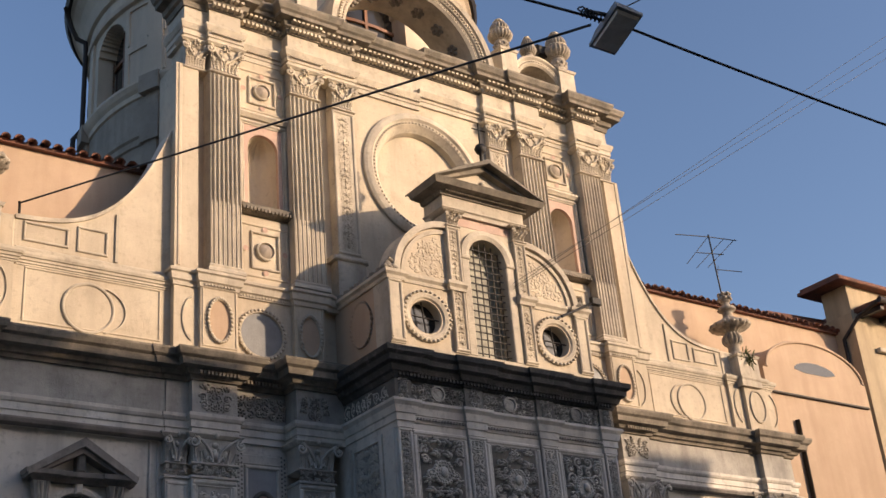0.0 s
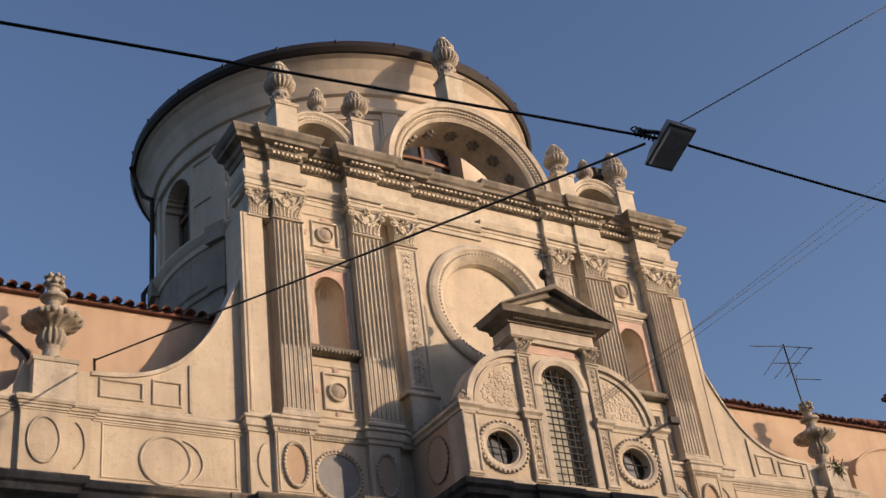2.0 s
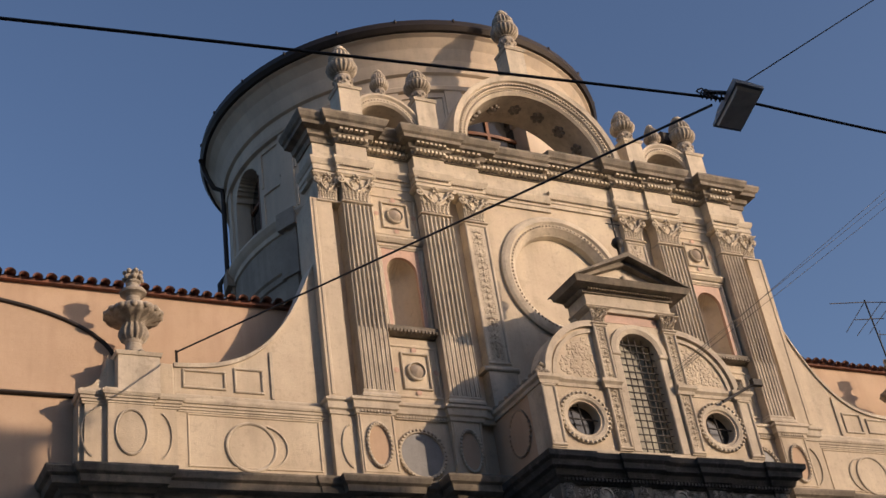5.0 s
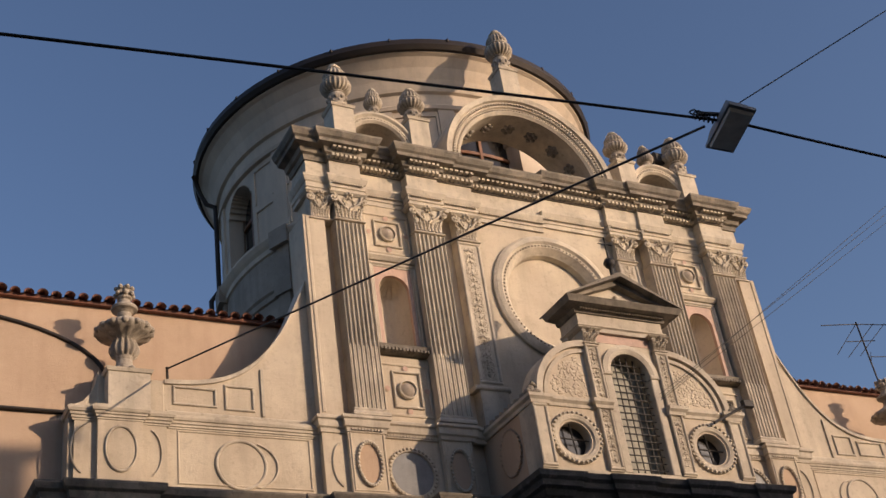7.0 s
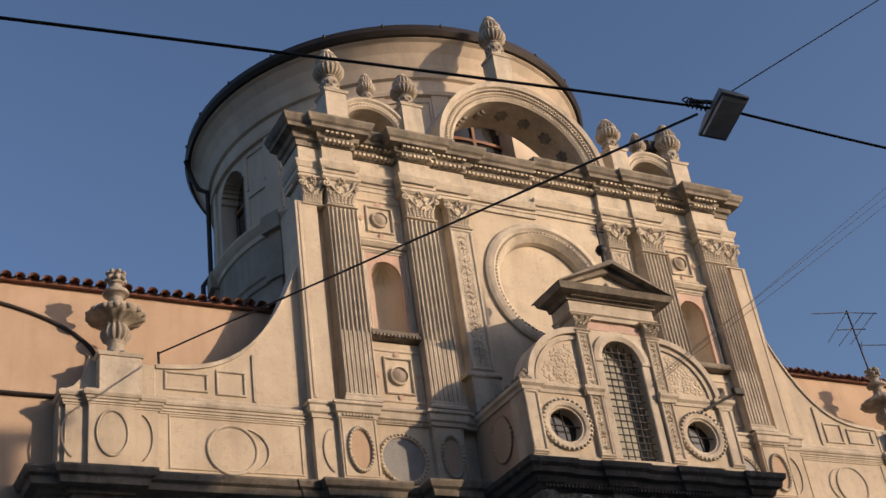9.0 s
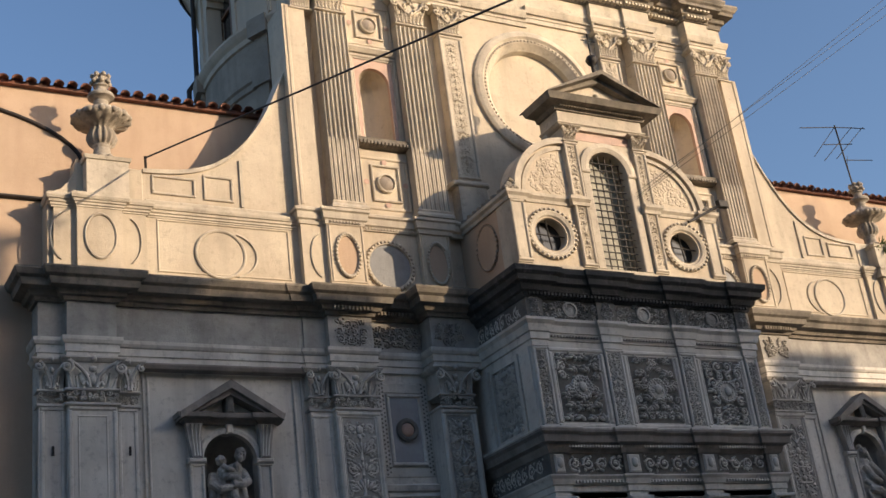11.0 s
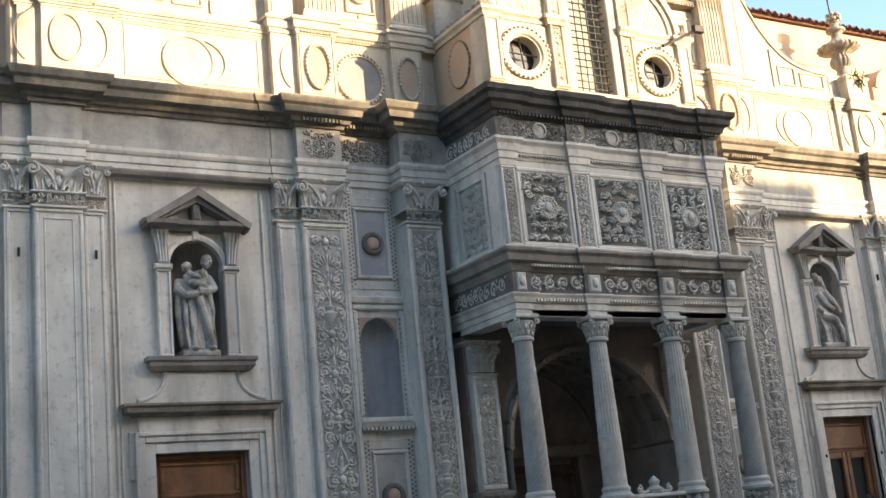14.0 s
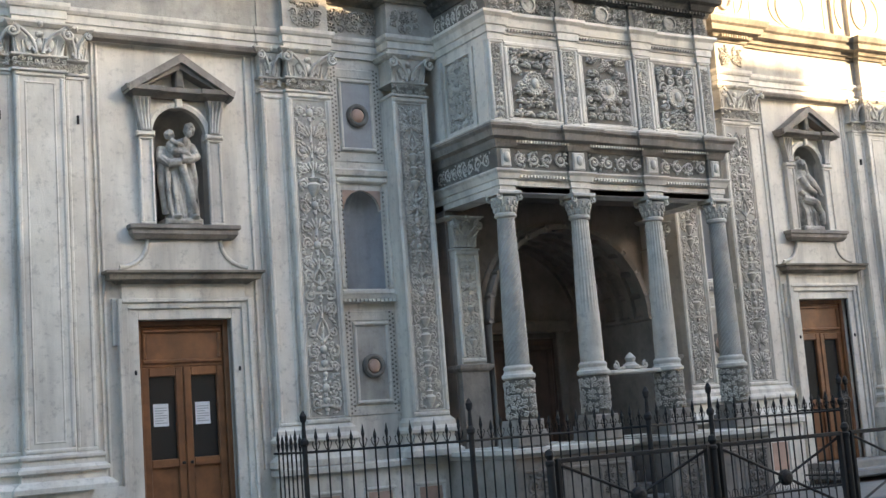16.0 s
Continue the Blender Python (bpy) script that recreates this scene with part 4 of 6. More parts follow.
def attic_half():
    s = Shape().box(-8.0, -1.2, -0.5, 0.078, 8.1, 9.3).box(-4.4, -1.2, -0.5, 0.078, 9.3, 9.5)
    for x0, x1, p1, z1 in ((-7.93, -6.68, 0.14, 9.18), (-7.64, -7.03, 0.22, 9.18), (-4.40, -4.02, 0.2, 9.25), (-4.02, -3.42, 0.28, 9.25), (-3.42, -2.45, 0.15, 9.25), (-2.45, -1.92, 0.24, 9.25)):
        single("wall_attic_pier", Shape().box(x0, x1, -0.3, p1, 8.2, z1), CREAM, kind="structure")
    single("wall_attic_parapet", Shape().box(-7.62, -6.68, -0.3, 0.06, 9.3, 9.86, 0.02).plate([(-7.93, 9.31), (-7.6, 9.31), (-7.6, 9.92), (-7.64, 9.72), (-7.71, 9.56), (-7.81, 9.44), (-7.93, 9.38)], -0.28, 0.05), CREAM, kind="structure")
    single("wall_attic", s, CREAM, kind="structure")
    for x0, x1, z0, z1, q in ((-6.52, -4.55, 8.3, 9.1, 0.07), (-4.0, -3.44, 8.26, 9.2, 0.27), (-2.43, -1.94, 8.26, 9.2, 0.23)):
        single("trim_attic_panel", panel_frame(Shape(), x0, x1, z0, z1, q, q + 0.025, 0.03), CREAM, kind="structure")
    s = Shape()
    s.sweep([(-7.95, -0.2), (-7.95, 0.14), (-7.64, 0.14), (-7.64, 0.22), (-7.03, 0.22), (-7.03, 0.14), (-6.66, 0.14), (-6.66, 0.08), (-4.42, 0.08)],
            [(-0.05, 9.11), (0.012, 9.11), (0.012, 9.135), (0.03, 9.14), (0.03, 9.17), (0.05, 9.18), (0.055, 9.215), (0.075, 9.22), (0.09, 9.255), (0.09, 9.285), (0.06, 9.30), (0.06, 9.315), (-0.05, 9.33)])
    s.sweep([(-4.40, 0.0), (-4.40, 0.2), (-4.02, 0.2), (-4.02, 0.28), (-3.42, 0.28), (-3.42, 0.16), (-2.45, 0.16), (-2.45, 0.25), (-1.9, 0.25), (-1.9, 0.2), (-1.2, 0.2)],
            [(-0.05, 9.18), (0.02, 9.18), (0.03, 9.24), (0.06, 9.26), (0.07, 9.36), (0.1, 9.38), (0.1, 9.42), (0.03, 9.46), (-0.05, 9.48)])
    single("trim_string_course", s, STONE, kind="structure")
    dents = dentils(Shape(), -3.98, -3.46, 0.28, 0.33, 9.2, 9.235, 0.05)
    single("trim_string_dentils", dentils(dents, -3.4, -2.5, 0.15, 0.2, 9.2, 9.235, 0.05), STONE, kind="structure")
    tondo("tondo", "plain cream stone tondo set in the attic wall", (-5.61, 8.63), 0.38, 0.38, 0.08, CREAM, False, "attic tondi")
    tondo("oval_medallion", "plain cream oval medallion on the attic pedestal", (-7.33, 8.70), 0.22, 0.34, 0.22, CREAM, False, "attic ovals")
    tondo("oval_medallion", "beaded oval medallion with a salmon ground", (-3.72, 8.69), 0.2, 0.36, 0.28, PINK, True, "beaded medallions")
    tondo("slate_medallion", "beaded round medallion with a dark slate disc", (-2.97, 8.63), 0.41, 0.41, 0.15, SLATE, True, "beaded medallions")
    tondo("oval_medallion", "beaded oval medallion with a salmon ground", (-2.18, 8.69), 0.19, 0.36, 0.24, PINK, True, "beaded medallions")
    s = Shape()
    for c, rx, a in (((-5.49, 8.63), 0.44, 1), ((-4.08, 8.69), 0.2, -1), ((-7.78, 8.7), 0.2, -1), ((-6.95, 8.7), 0.2, 1)):
        a0, a1 = (-1.25, 1.25) if a > 0 else (math.pi - 1.3, math.pi + 1.3)
        p = 0.08 if rx > 0.3 else (0.2 if c[0] > -5 else 0.14)
        s.ring(c, [(1.0, p - 0.01), (1.0, p + 0.02), (0.94, p + 0.026), (0.91, p)], rx, 0.36, 20, a0, a1)
    single("trim_half_ovals", s, STONE, kind="structure")
    # the scroll wing
    xs = [-6.68 + 2.33 * i / 26 for i in range(27)]
    pts = [(-4.36, 9.3)] + [(x, curve_top(x)) for x in reversed(xs)] + [(-6.68, 9.3)]
    t = thing("scroll_wing", "concave cream stone scroll wing with sunk panels", "scroll", (-5.5, 0, 9.3), "scroll wings")
    part("body", Shape().plate(pts[::-1], -0.35, 0.04), CREAM, t)
    s = Shape()
    for x0, x1 in zip(xs, xs[1:]):
        a, b = curve_top(x0), curve_top(x1)
        s.plate([(x0, a - 0.05), (x1, b - 0.05), (x1, b + 0.015), (x0, a + 0.015)], -0.37, 0.075)
    part("rim", s, STONE, t)
    s = panel_frame(Shape(), -6.56, -5.92, 9.50, 9.80, 0.03, 0.07, 0.035)
    panel_frame(s, -5.80, -5.35, 9.48, 9.88, 0.03, 0.07, 0.035)
    s.box(-5.24, -5.20, 0.03, 0.07, 9.42, 10.18).box(-6.66, -4.4, 0.03, 0.08, 9.33, 9.40, 0.02)
    part("panel_frame", s, STONE, t)
    single("trim_corner_lesene", Shape().box(-4.40, -4.02, -0.42, 0.2, 9.46, 13.02).box(-4.36, -4.30, 0.19, 0.215, 9.5, 13.0, 0.01), CREAM, kind="structure")


def fluted_pilaster(x0, x1):
    p = 0.28
    t = thing("fluted_pilaster", "cream stone fluted pilaster with a leafy capital", "pilaster", ((x0 + x1) / 2, 0.1, 9.48), "fluted pilasters")
    part("shaft", Shape().box(x0, x1, 0.0, p - 0.03, 9.5, 12.98), STONE, t)
    n = 7
    d = (x1 - x0) / n
    for i in range(n + 1):
        a, b = x0 + i * d - d * 0.2, x0 + i * d + d * 0.2
        part("fillet", Shape().box(max(a, x0), min(b, x1), p - 0.04, p + 0.01, 9.55, 12.95, 0.008), STONE, t)
    for i in range(n):
        part("cabling_rod", Shape().lathe((x0 + (i + 0.5) * d, p - 0.025), [(d * 0.3, 9.57), (d * 0.3, 10.66), (0.001, 10.68)], 8), STONE, t)
    part("base", Shape().sweep([(x0, 0.0), (x0, p), (x1, p), (x1, 0.0)], [(-0.05, 9.46), (0.05, 9.46), (0.05, 9.5), (0.02, 9.54), (0.03, 9.57), (0.0, 9.6), (-0.05, 9.6)]), STONE, t)
    part("capital", capital(Shape(), x0, x1, 0.05, p, 12.97, 13.5), STONE, t)


def set_back(s):
    """The field between the upper pilasters lies deeper than their bases."""
    s.v = [(x, y + 0.05, z + 0.07) for x, y, z in s.v]
    return s


def upper_half():
    xc = -2.99
    s = Shape()
    wall_cells(s, -4.36, -1.34, 9.4, 14.3, -0.4, 0.03, [(-3.27, -2.71, 10.79, 12.15)])
    s.arched(xc, 0.27, 11.87, 12.15, -3.27, -2.71, -0.02, 0.028)
    single("wall_upper", s, CREAM, kind="structure")
    single("wall_upper_bay", Shape().box(-3.49, -2.55, -0.05, 0.094, 9.46, 10.62).box(-3.49, -2.55, -0.05, 0.094, 12.46, 13.52), CREAM, kind="structure")
    fluted_pilaster(-4.0, -3.48)
    fluted_pilaster(-2.56, -2.0)
    t = thing("carved_lesene", "slim cream pilaster with faint relief and capital", "pilaster", (-1.55, 0.1, 9.48), "slim pilasters")
    s = panel_frame(Shape().box(-1.74, -1.34, 0.0, 0.21, 9.48, 12.98), -1.74, -1.34, 10.25, 12.96, 0.2, 0.235, 0.05)
    part("shaft", s.box(-1.78, -1.30, 0.0, 0.26, 9.48, 10.1).box(-1.86, -1.26, 0.0, 0.3, 10.1, 10.18, 0.03), STONE, t)
    s = Shape()
    arabesque(s, -1.54, 0.22, 10.35, 12.9, 0.205, rng)
    part("relief", s, STONE, t)
    part("capital", capital(Shape(), -1.74, -1.34, 0.05, 0.23, 12.97, 13.5), STONE, t)
    part2 = capital(Shape(), -4.40, -4.04, 0.0, 0.2, 12.97, 13.5)
    single("trim_lesene_capital", part2, STONE, kind="structure")
    t = thing("shell_niche", "empty shell-headed niche with a moulded cream frame", "niche", (xc, 0.15, 10.6), "upper niches")
    part("hollow", set_back(Shape().apse(xc, 0.275, 10.72, 11.80, 0.12, 0.36, 14, 18)), CREAM, t)
    s = panel_frame(Shape(), -3.42, -2.56, 10.70, 12.30, 0.06, 0.19, 0.06)
    panel_frame(s, -3.36, -2.62, 10.72, 12.24, 0.06, 0.17, 0.03)
    part("frame", set_back(s), STONE, t)
    part("inlay", set_back(Shape().arched(-2.99, 0.272, 11.8, 12.22, -3.34, -2.64, 0.08, 0.15).box(-3.34, -3.262, 0.08, 0.15, 10.74, 11.8).box(-2.718, -2.64, 0.08, 0.15, 10.74, 11.8)), ROSE, t, "strip of rose stone inlay")
    part("head", set_back(Shape().sweep([(-3.46, 0.15), (-2.56, 0.15)], [(-0.02, 12.3), (0.05, 12.32), (0.1, 12.38), (0.1, 12.41), (-0.02, 12.43)])), STONE, t)
    s = Shape().sweep([(-3.46, 0.15), (-2.52, 0.15)], [(-0.02, 10.58), (0.05, 10.60), (0.12, 10.66), (0.13, 10.71), (-0.02, 10.72)])
    part("sill", set_back(dentils(s, -3.44, -2.56, 0.2, 0.3, 10.60, 10.65, 0.06)), CORNICE, t)
    for z0, z1, zr, rr in ((9.52, 10.44, 9.98, 0.16), (12.48, 13.28, 12.88, 0.15)):
        t = thing("roundel_panel", "cream square panel with a round boss and rose studs", "panel", (xc, 0.15, z0), "roundel panels")
        part("frame", set_back(panel_frame(Shape(), -3.24, -2.74, z0 + 0.14, z1 - 0.14, 0.145, 0.185, 0.035)), STONE, t)
        part("field", set_back(panel_frame(Shape(), -3.42, -2.57, z0, z1, 0.14, 0.165, 0.05)), CREAM, t)
        part("boss_rim", set_back(Shape().ring((xc, zr), [(rr, 0.14), (rr, 0.2), (rr * 0.85, 0.21), (rr * 0.78, 0.17)], seg=28)), STONE, t)
        part("boss", set_back(Shape().ring((xc, zr), [(rr * 0.8, 0.16), (rr * 0.6, 0.2), (0.001, 0.22)], seg=24, soft=True)), DRUMLOW, t)
        for x, z in ((xc, z0 + 0.09), (xc, z1 - 0.09), (-3.33, zr), (-2.65, zr)):
            part("stud", set_back(Shape().disc((x, z), 0.169, 0.045, seg=16)), ROSE, t)
    path = [(-4.41, -0.42), (-4.41, 0.2), (-4.02, 0.2), (-4.02, 0.30), (-3.46, 0.30), (-3.46, 0.09), (-2.58, 0.09), (-2.58, 0.30), (-1.98, 0.30), (-1.98, 0.24), (-1.32, 0.24), (-1.32, 0.14), (0.0, 0.14)]
    s = Shape().sweep(path, [(-0.05, 13.5), (0.02, 13.5), (0.02, 13.58), (0.04, 13.59), (0.04, 13.68), (0.06, 13.7), (0.09, 13.78), (0.09, 13.82), (-0.05, 13.84)])
    s.sweep(path, [(-0.06, 13.82), (0.0, 13.82), (0.0, 14.16), (-0.06, 14.16)])
    single("trim_upper_entablature", s, STONE, kind="structure")
    s = Shape()
    for a, b in zip(path[2:], path[3:]):
        if abs(a[1] - b[1]) < 1e-6 and b[0] - a[0] > 0.2:
            dentils(s, a[0], b[0], a[1], a[1] + 0.085, 13.645, 13.675, 0.045)
            dentils(s, a[0], b[0], a[1] + 0.03, a[1] + 0.13, 14.17, 14.225, 0.075)
            dentils(s, a[0], b[0], a[1] + 0.1, a[1] + 0.2, 14.3, 14.34, 0.085)
    single("trim_upper_dentils", s, STONE, kind="structure")
    s = Shape().sweep(path, [(-0.06, 14.14), (0.03, 14.14), (0.05, 14.23), (0.10, 14.25), (0.12, 14.34), (0.24, 14.36), (0.25, 14.42), (0.29, 14.45), (0.33, 14.53), (0.33, 14.57), (-0.06, 14.66)])
    single("trim_upper_cornice", s, CORNICE, kind="structure")
    single("wall_upper_top", Shape().box(-4.3, -0.0, -0.4, 0.1, 14.2, 14.62), CREAM, kind="structure")
    # the small lunette between the urns
    c = (-2.91, 14.8)
    t = thing("small_lunette", "small open stone arch on the cornice between urns", "arch", (-2.91, 0, 14.6), "small lunettes")
    part("arch", Shape().ring(c, [(0.54, -0.5), (0.54, 0.08), (0.58, 0.12), (0.66, 0.12), (0.70, 0.16), (0.74, 0.16), (0.74, -0.5), (0.54, -0.5)], seg=28, a0=0, a1=math.pi), STONE, t)
    s = Shape()
    for i in range(30):
        a = math.pi * (i + 0.5) / 30
        s.blob((c[0] + 0.62 * math.cos(a), 0.125, c[1] + 0.62 * math.sin(a)), 0.02, 0.018, 0.02)
    part("bead_row", s, STONE, t)
    part("back", Shape().plate([(c[0] + 0.6 * math.cos(math.pi * i / 20), c[1] + 0.6 * math.sin(math.pi * i / 20)) for i in range(21)], -0.5, -0.4), CORNICE, t)


def urn(name, label, c, z0, z1, rmax, ped, group, kind=0):
    x, p = c
    base = thing(name, label, "urn", (x, p, ped[0]), group)
    h = z1 - z0
    w = ped[2]
    if ped[1] > ped[0]:
        s = Shape().box(x - w, x + w, p - w, p + w, ped[0], ped[1] - 0.06)
        s.sweep([(x - w, p - w), (x - w, p + w), (x + w, p + w), (x + w, p - w)], [(-0.02, ped[1] - 0.08), (0.02, ped[1] - 0.07), (0.04, ped[1] - 0.02), (0.0, ped[1]), (-w, ped[1])])
        part("pedestal", s, STONE, base)
    R = rmax

    def q(pr):
        return [(r * R, z0 + t * h) for r, t in pr]
    if kind == 0:     # foot of leaves, ribbed knop, wide drooping bowl, slim neck and a bud
        foot = Shape().lathe(c, q([(0.5, 0), (0.5, 0.02), (0.38, 0.05), (0.3, 0.09), (0.27, 0.16), (0.32, 0.2)]), 24)
        for k in range(10):
            a = k * math.pi / 5
            foot.blob((x + 0.46 * R * math.cos(a), p + 0.46 * R * math.sin(a), z0 + 0.03 * h), 0.13 * R, 0.13 * R, 0.035 * h)
        part("foot", foot, URNSTONE, base)
        part("knop", Shape().lathe(c, q([(0.3, 0.19), (0.44, 0.215), (0.52, 0.26), (0.5, 0.31), (0.4, 0.35), (0.4, 0.37)]), 84, 14, 0.2, 0, True), URNSTONE, base)
        bowl = Shape().lathe(c, q([(0.38, 0.365), (0.48, 0.40), (0.8, 0.425), (0.98, 0.455), (1.0, 0.48), (0.9, 0.515), (0.62, 0.55), (0.42, 0.575), (0.34, 0.595), (0.3, 0.61)]), 84, 14, 0.08, 0, True)
        for k in range(14):
            a = k * math.pi / 7
            bowl.blob((x + 0.9 * R * math.cos(a), p + 0.9 * R * math.sin(a), z0 + 0.478 * h), 0.15 * R, 0.15 * R, 0.035 * h)
        part("bowl", bowl, URNSTONE, base)
        part("neck", Shape().lathe(c, q([(0.3, 0.6), (0.25, 0.63), (0.24, 0.68), (0.32, 0.7), (0.44, 0.715), (0.46, 0.735), (0.42, 0.755), (0.27, 0.77), (0.2, 0.8), (0.19, 0.83), (0.26, 0.845), (0.26, 0.86)]), 24), URNSTONE, base)
        s = Shape().lathe(c, q([(0.2, 0.85), (0.3, 0.88), (0.3, 0.94), (0.2, 0.98), (0.04, 1.0)]), 36, 6, 0.3, 0, True)
        for k in range(7):
            a = k * math.pi / 3.5
            for rr, zz in ((0.3, 0.89), (0.27, 0.955)):
                s.blob((x + rr * R * math.cos(a + zz * 9), p + rr * R * math.sin(a + zz * 9), z0 + zz * h), 0.1 * R, 0.1 * R, 0.03 * h)
        part("finial", s, URNSTONE, base)
    else:             # a carved drum, a turban of gadroons and a fluted, tapering lid
        part("foot", Shape().lathe(c, q([(0.66, 0), (0.66, 0.03), (0.54, 0.05), (0.54, 0.08)]), 28), STONE, base)
        stem = Shape().lathe(c, q([(0.54, 0.08), (0.57, 0.16), (0.58, 0.24), (0.52, 0.29), (0.5, 0.32), (0.56, 0.335), (0.5, 0.36)]), 28)
        for k in range(9):
            a = k * math.pi / 4.5
            stem.blob((x + 0.56 * R * math.cos(a), p + 0.56 * R * math.sin(a), z0 + 0.2 * h), 0.13 * R, 0.13 * R, 0.05 * h)
            stem.blob((x + 0.55 * R * math.cos(a + 0.35), p + 0.55 * R * math.sin(a + 0.35), z0 + 0.13 * h), 0.1 * R, 0.1 * R, 0.03 * h)
        part("stem", stem, URNSTONE, base)
        part("bowl", Shape().lathe(c, q([(0.5, 0.355), (0.74, 0.38), (0.94, 0.43), (1.0, 0.49), (0.95, 0.55), (0.8, 0.59), (0.7, 0.605)]), 100, 20, 0.12, 0, True), URNSTONE, base)
        part("collar", Shape().lathe(c, q([(0.72, 0.59), (0.8, 0.605), (0.8, 0.625), (0.7, 0.64)]), 32), STONE, base)
        part("lid", Shape().lathe(c, q([(0.7, 0.63), (0.78, 0.67), (0.74, 0.75), (0.6, 0.82), (0.46, 0.86), (0.4, 0.87)]), 100, 18, 0.16, 0, True), URNSTONE, base)
        s = Shape().lathe(c, q([(0.36, 0.86), (0.46, 0.88), (0.46, 0.9), (0.3, 0.915), (0.34, 0.94), (0.3, 0.97), (0.16, 0.99), (0.02, 1.0)]), 24)
        part("knob", s, STONE, base)
    return base


for SIDE in (-1, 1):
    OUT = 0.32
    lower_half()
    plain_pilaster()
    carved_pilaster(-4.12, -3.44, True)
    carved_pilaster(-2.56, -1.97, False, 0.2)
    panel_bay()
    statue_niche()
    figure(SIDE > 0)
    side_door()
    attic_half()
    OUT = 0.18
    upper_half()
    OUT, LIFT = 0.28, -0.09
    urn("attic_urn", "weathered stone urn finial on an attic pedestal", (-7.27, 0.0), 9.98, 11.46, 0.42, (9.3, 9.98, 0.29), "attic urns", 0)
    OUT, LIFT = 0.12, 0.12
    urn("vase_finial", "tall gadrooned stone vase on the upper cornice", (-3.65, 0.0), 15.42, 16.46, 0.29, (14.45, 15.42, 0.2), "cornice vases", 1)
    urn("vase_finial", "gadrooned stone vase beside the large lunette", (-2.16, 0.0), 15.46, 16.27, 0.26, (14.45, 15.46, 0.2), "cornice vases", 1)
    urn("small_vase", "small reddish stone vase on the small lunette", (-2.91, -0.05), 15.44, 16.14, 0.18, (15.42, 15.42, 0.1), "small vases", 1)
SIDE, OUT, LIFT = -1, 0.0, 0.0


# ---- middle of the upper storey ----
s = Shape()
s.box(-1.50, 1.50, -0.9, -0.06, 8.2, 14.3)
s.holed(-1.50, 1.50, 10.7, 13.4, (0, 12.12), 1.0, -0.06, 0.12)
s.box(-1.50, 1.50, -0.06, 0.12, 8.2, 10.7).box(-1.50, 1.50, -0.06, 0.12, 13.4, 14.3)
single("wall_upper_middle", s, CREAM, kind="structure")
t = thing("blind_oculus", "large blind round window with moulded stone rim", "oculus", (0, 0.1, 10.85))
part("rim", Shape().ring((0, 12.12), [(1.27, 0.1), (1.27, 0.17), (1.22, 0.2), (1.14, 0.22), (1.10, 0.18), (1.04, 0.17), (0.99, 0.12), (0.93, 0.06), (0.90, -0.04)], seg=72), STONE, t)
part("bead_row", beads(Shape(), (0, 12.12), 1.07, 1.07, 0.185, 90, 0.024), STONE, t)
part("infill", Shape().disc((0, 12.12), -0.05, 0.96, seg=64), CREAM, t, "plastered infill of the round window")
single("stone_gable_wall_core", Shape().box(-1.9, 1.9, -0.5, -0.0, 7.9, 8.4), CREAM, kind="structure")

# ---- the large lunette on the cornice ----
LIFT = 0.12
C = (0, 14.62)
t = thing("large_lunette", "large open semicircular stone arch on the cornice", "arch", (0, 0, 14.6))
for sd in (-1, 1):
    part("footing", Shape().box(sd * 1.46, sd * 1.83, -0.75, 0.2, 14.45, 14.63), STONE, t)
part("arch", Shape().ring(C, [(1.47, -0.75), (1.47, 0.10), (1.52, 0.14), (1.58, 0.14), (1.60, 0.18), (1.70, 0.19), (1.72, 0.24), (1.82, 0.26), (1.82, -0.75), (1.47, -0.75)], seg=64, a0=0, a1=math.pi), STONE, t)
s = Shape()
for i in range(76):
    a = math.pi * (i + 0.5) / 76
    s.box(1.65 * math.cos(a) - 0.018, 1.65 * math.cos(a) + 0.018, 0.18, 0.225, C[1] + 1.65 * math.sin(a) - 0.018, C[1] + 1.65 * math.sin(a) + 0.018)
    s.blob((1.55 * math.cos(a), 0.15, C[1] + 1.55 * math.sin(a)), 0.02, 0.018, 0.02)
part("bead_row", s, STONE, t)
for i in range(9):
    a = math.pi * (i + 0.5) / 9
    s = Shape()
    x, z = 1.455 * math.cos(a), C[1] + 1.455 * math.sin(a)
    for k in range(6):
        b = k * math.pi / 3
        d = 0.09 * math.sin(b)
        s.blob((x - d * math.sin(a), -0.3 + 0.1 * math.cos(b), z + d * math.cos(a)), 0.05, 0.05, 0.05)
    part("rosette", s.blob((x, -0.3, z), 0.06, 0.07, 0.06), DIRTY, t, "dark carved rosette")
urn("crowning_vase", "carved stone vase crowning the large lunette", (0, -0.1), 17.32, 18.44, 0.29, (16.3, 17.32, 0.2), "cornice vases", 1)

LIFT = 0.08

# ---- drum of the dome behind the facade ----
DC = (0.05, -5.1)
t = thing("dome_drum", "round pale plastered drum with a deep coved eave", "drum", (0, -5.25, 8.0))


def around(s, r0, r1, z0, z1, a0, a1, n=6):
    """A curved block round the drum's axis between two bearings in degrees."""
    v = []
    for i in range(n + 1):
        a = radians(a0 + (a1 - a0) * i / n)
        for r, z in ((r0, z0), (r1, z0), (r1, z1), (r0, z1)):
            v.append((DC[0] + r * math.cos(a), DC[1] - r * math.sin(a), z))
    f = [(i * 4 + j, i * 4 + 4 + j, i * 4 + 4 + (j + 1) % 4, i * 4 + (j + 1) % 4) for i in range(n) for j in range(4)]
    return s.add(v, f + [(0, 1, 2, 3), (n * 4 + 3, n * 4 + 2, n * 4 + 1, n * 4)])


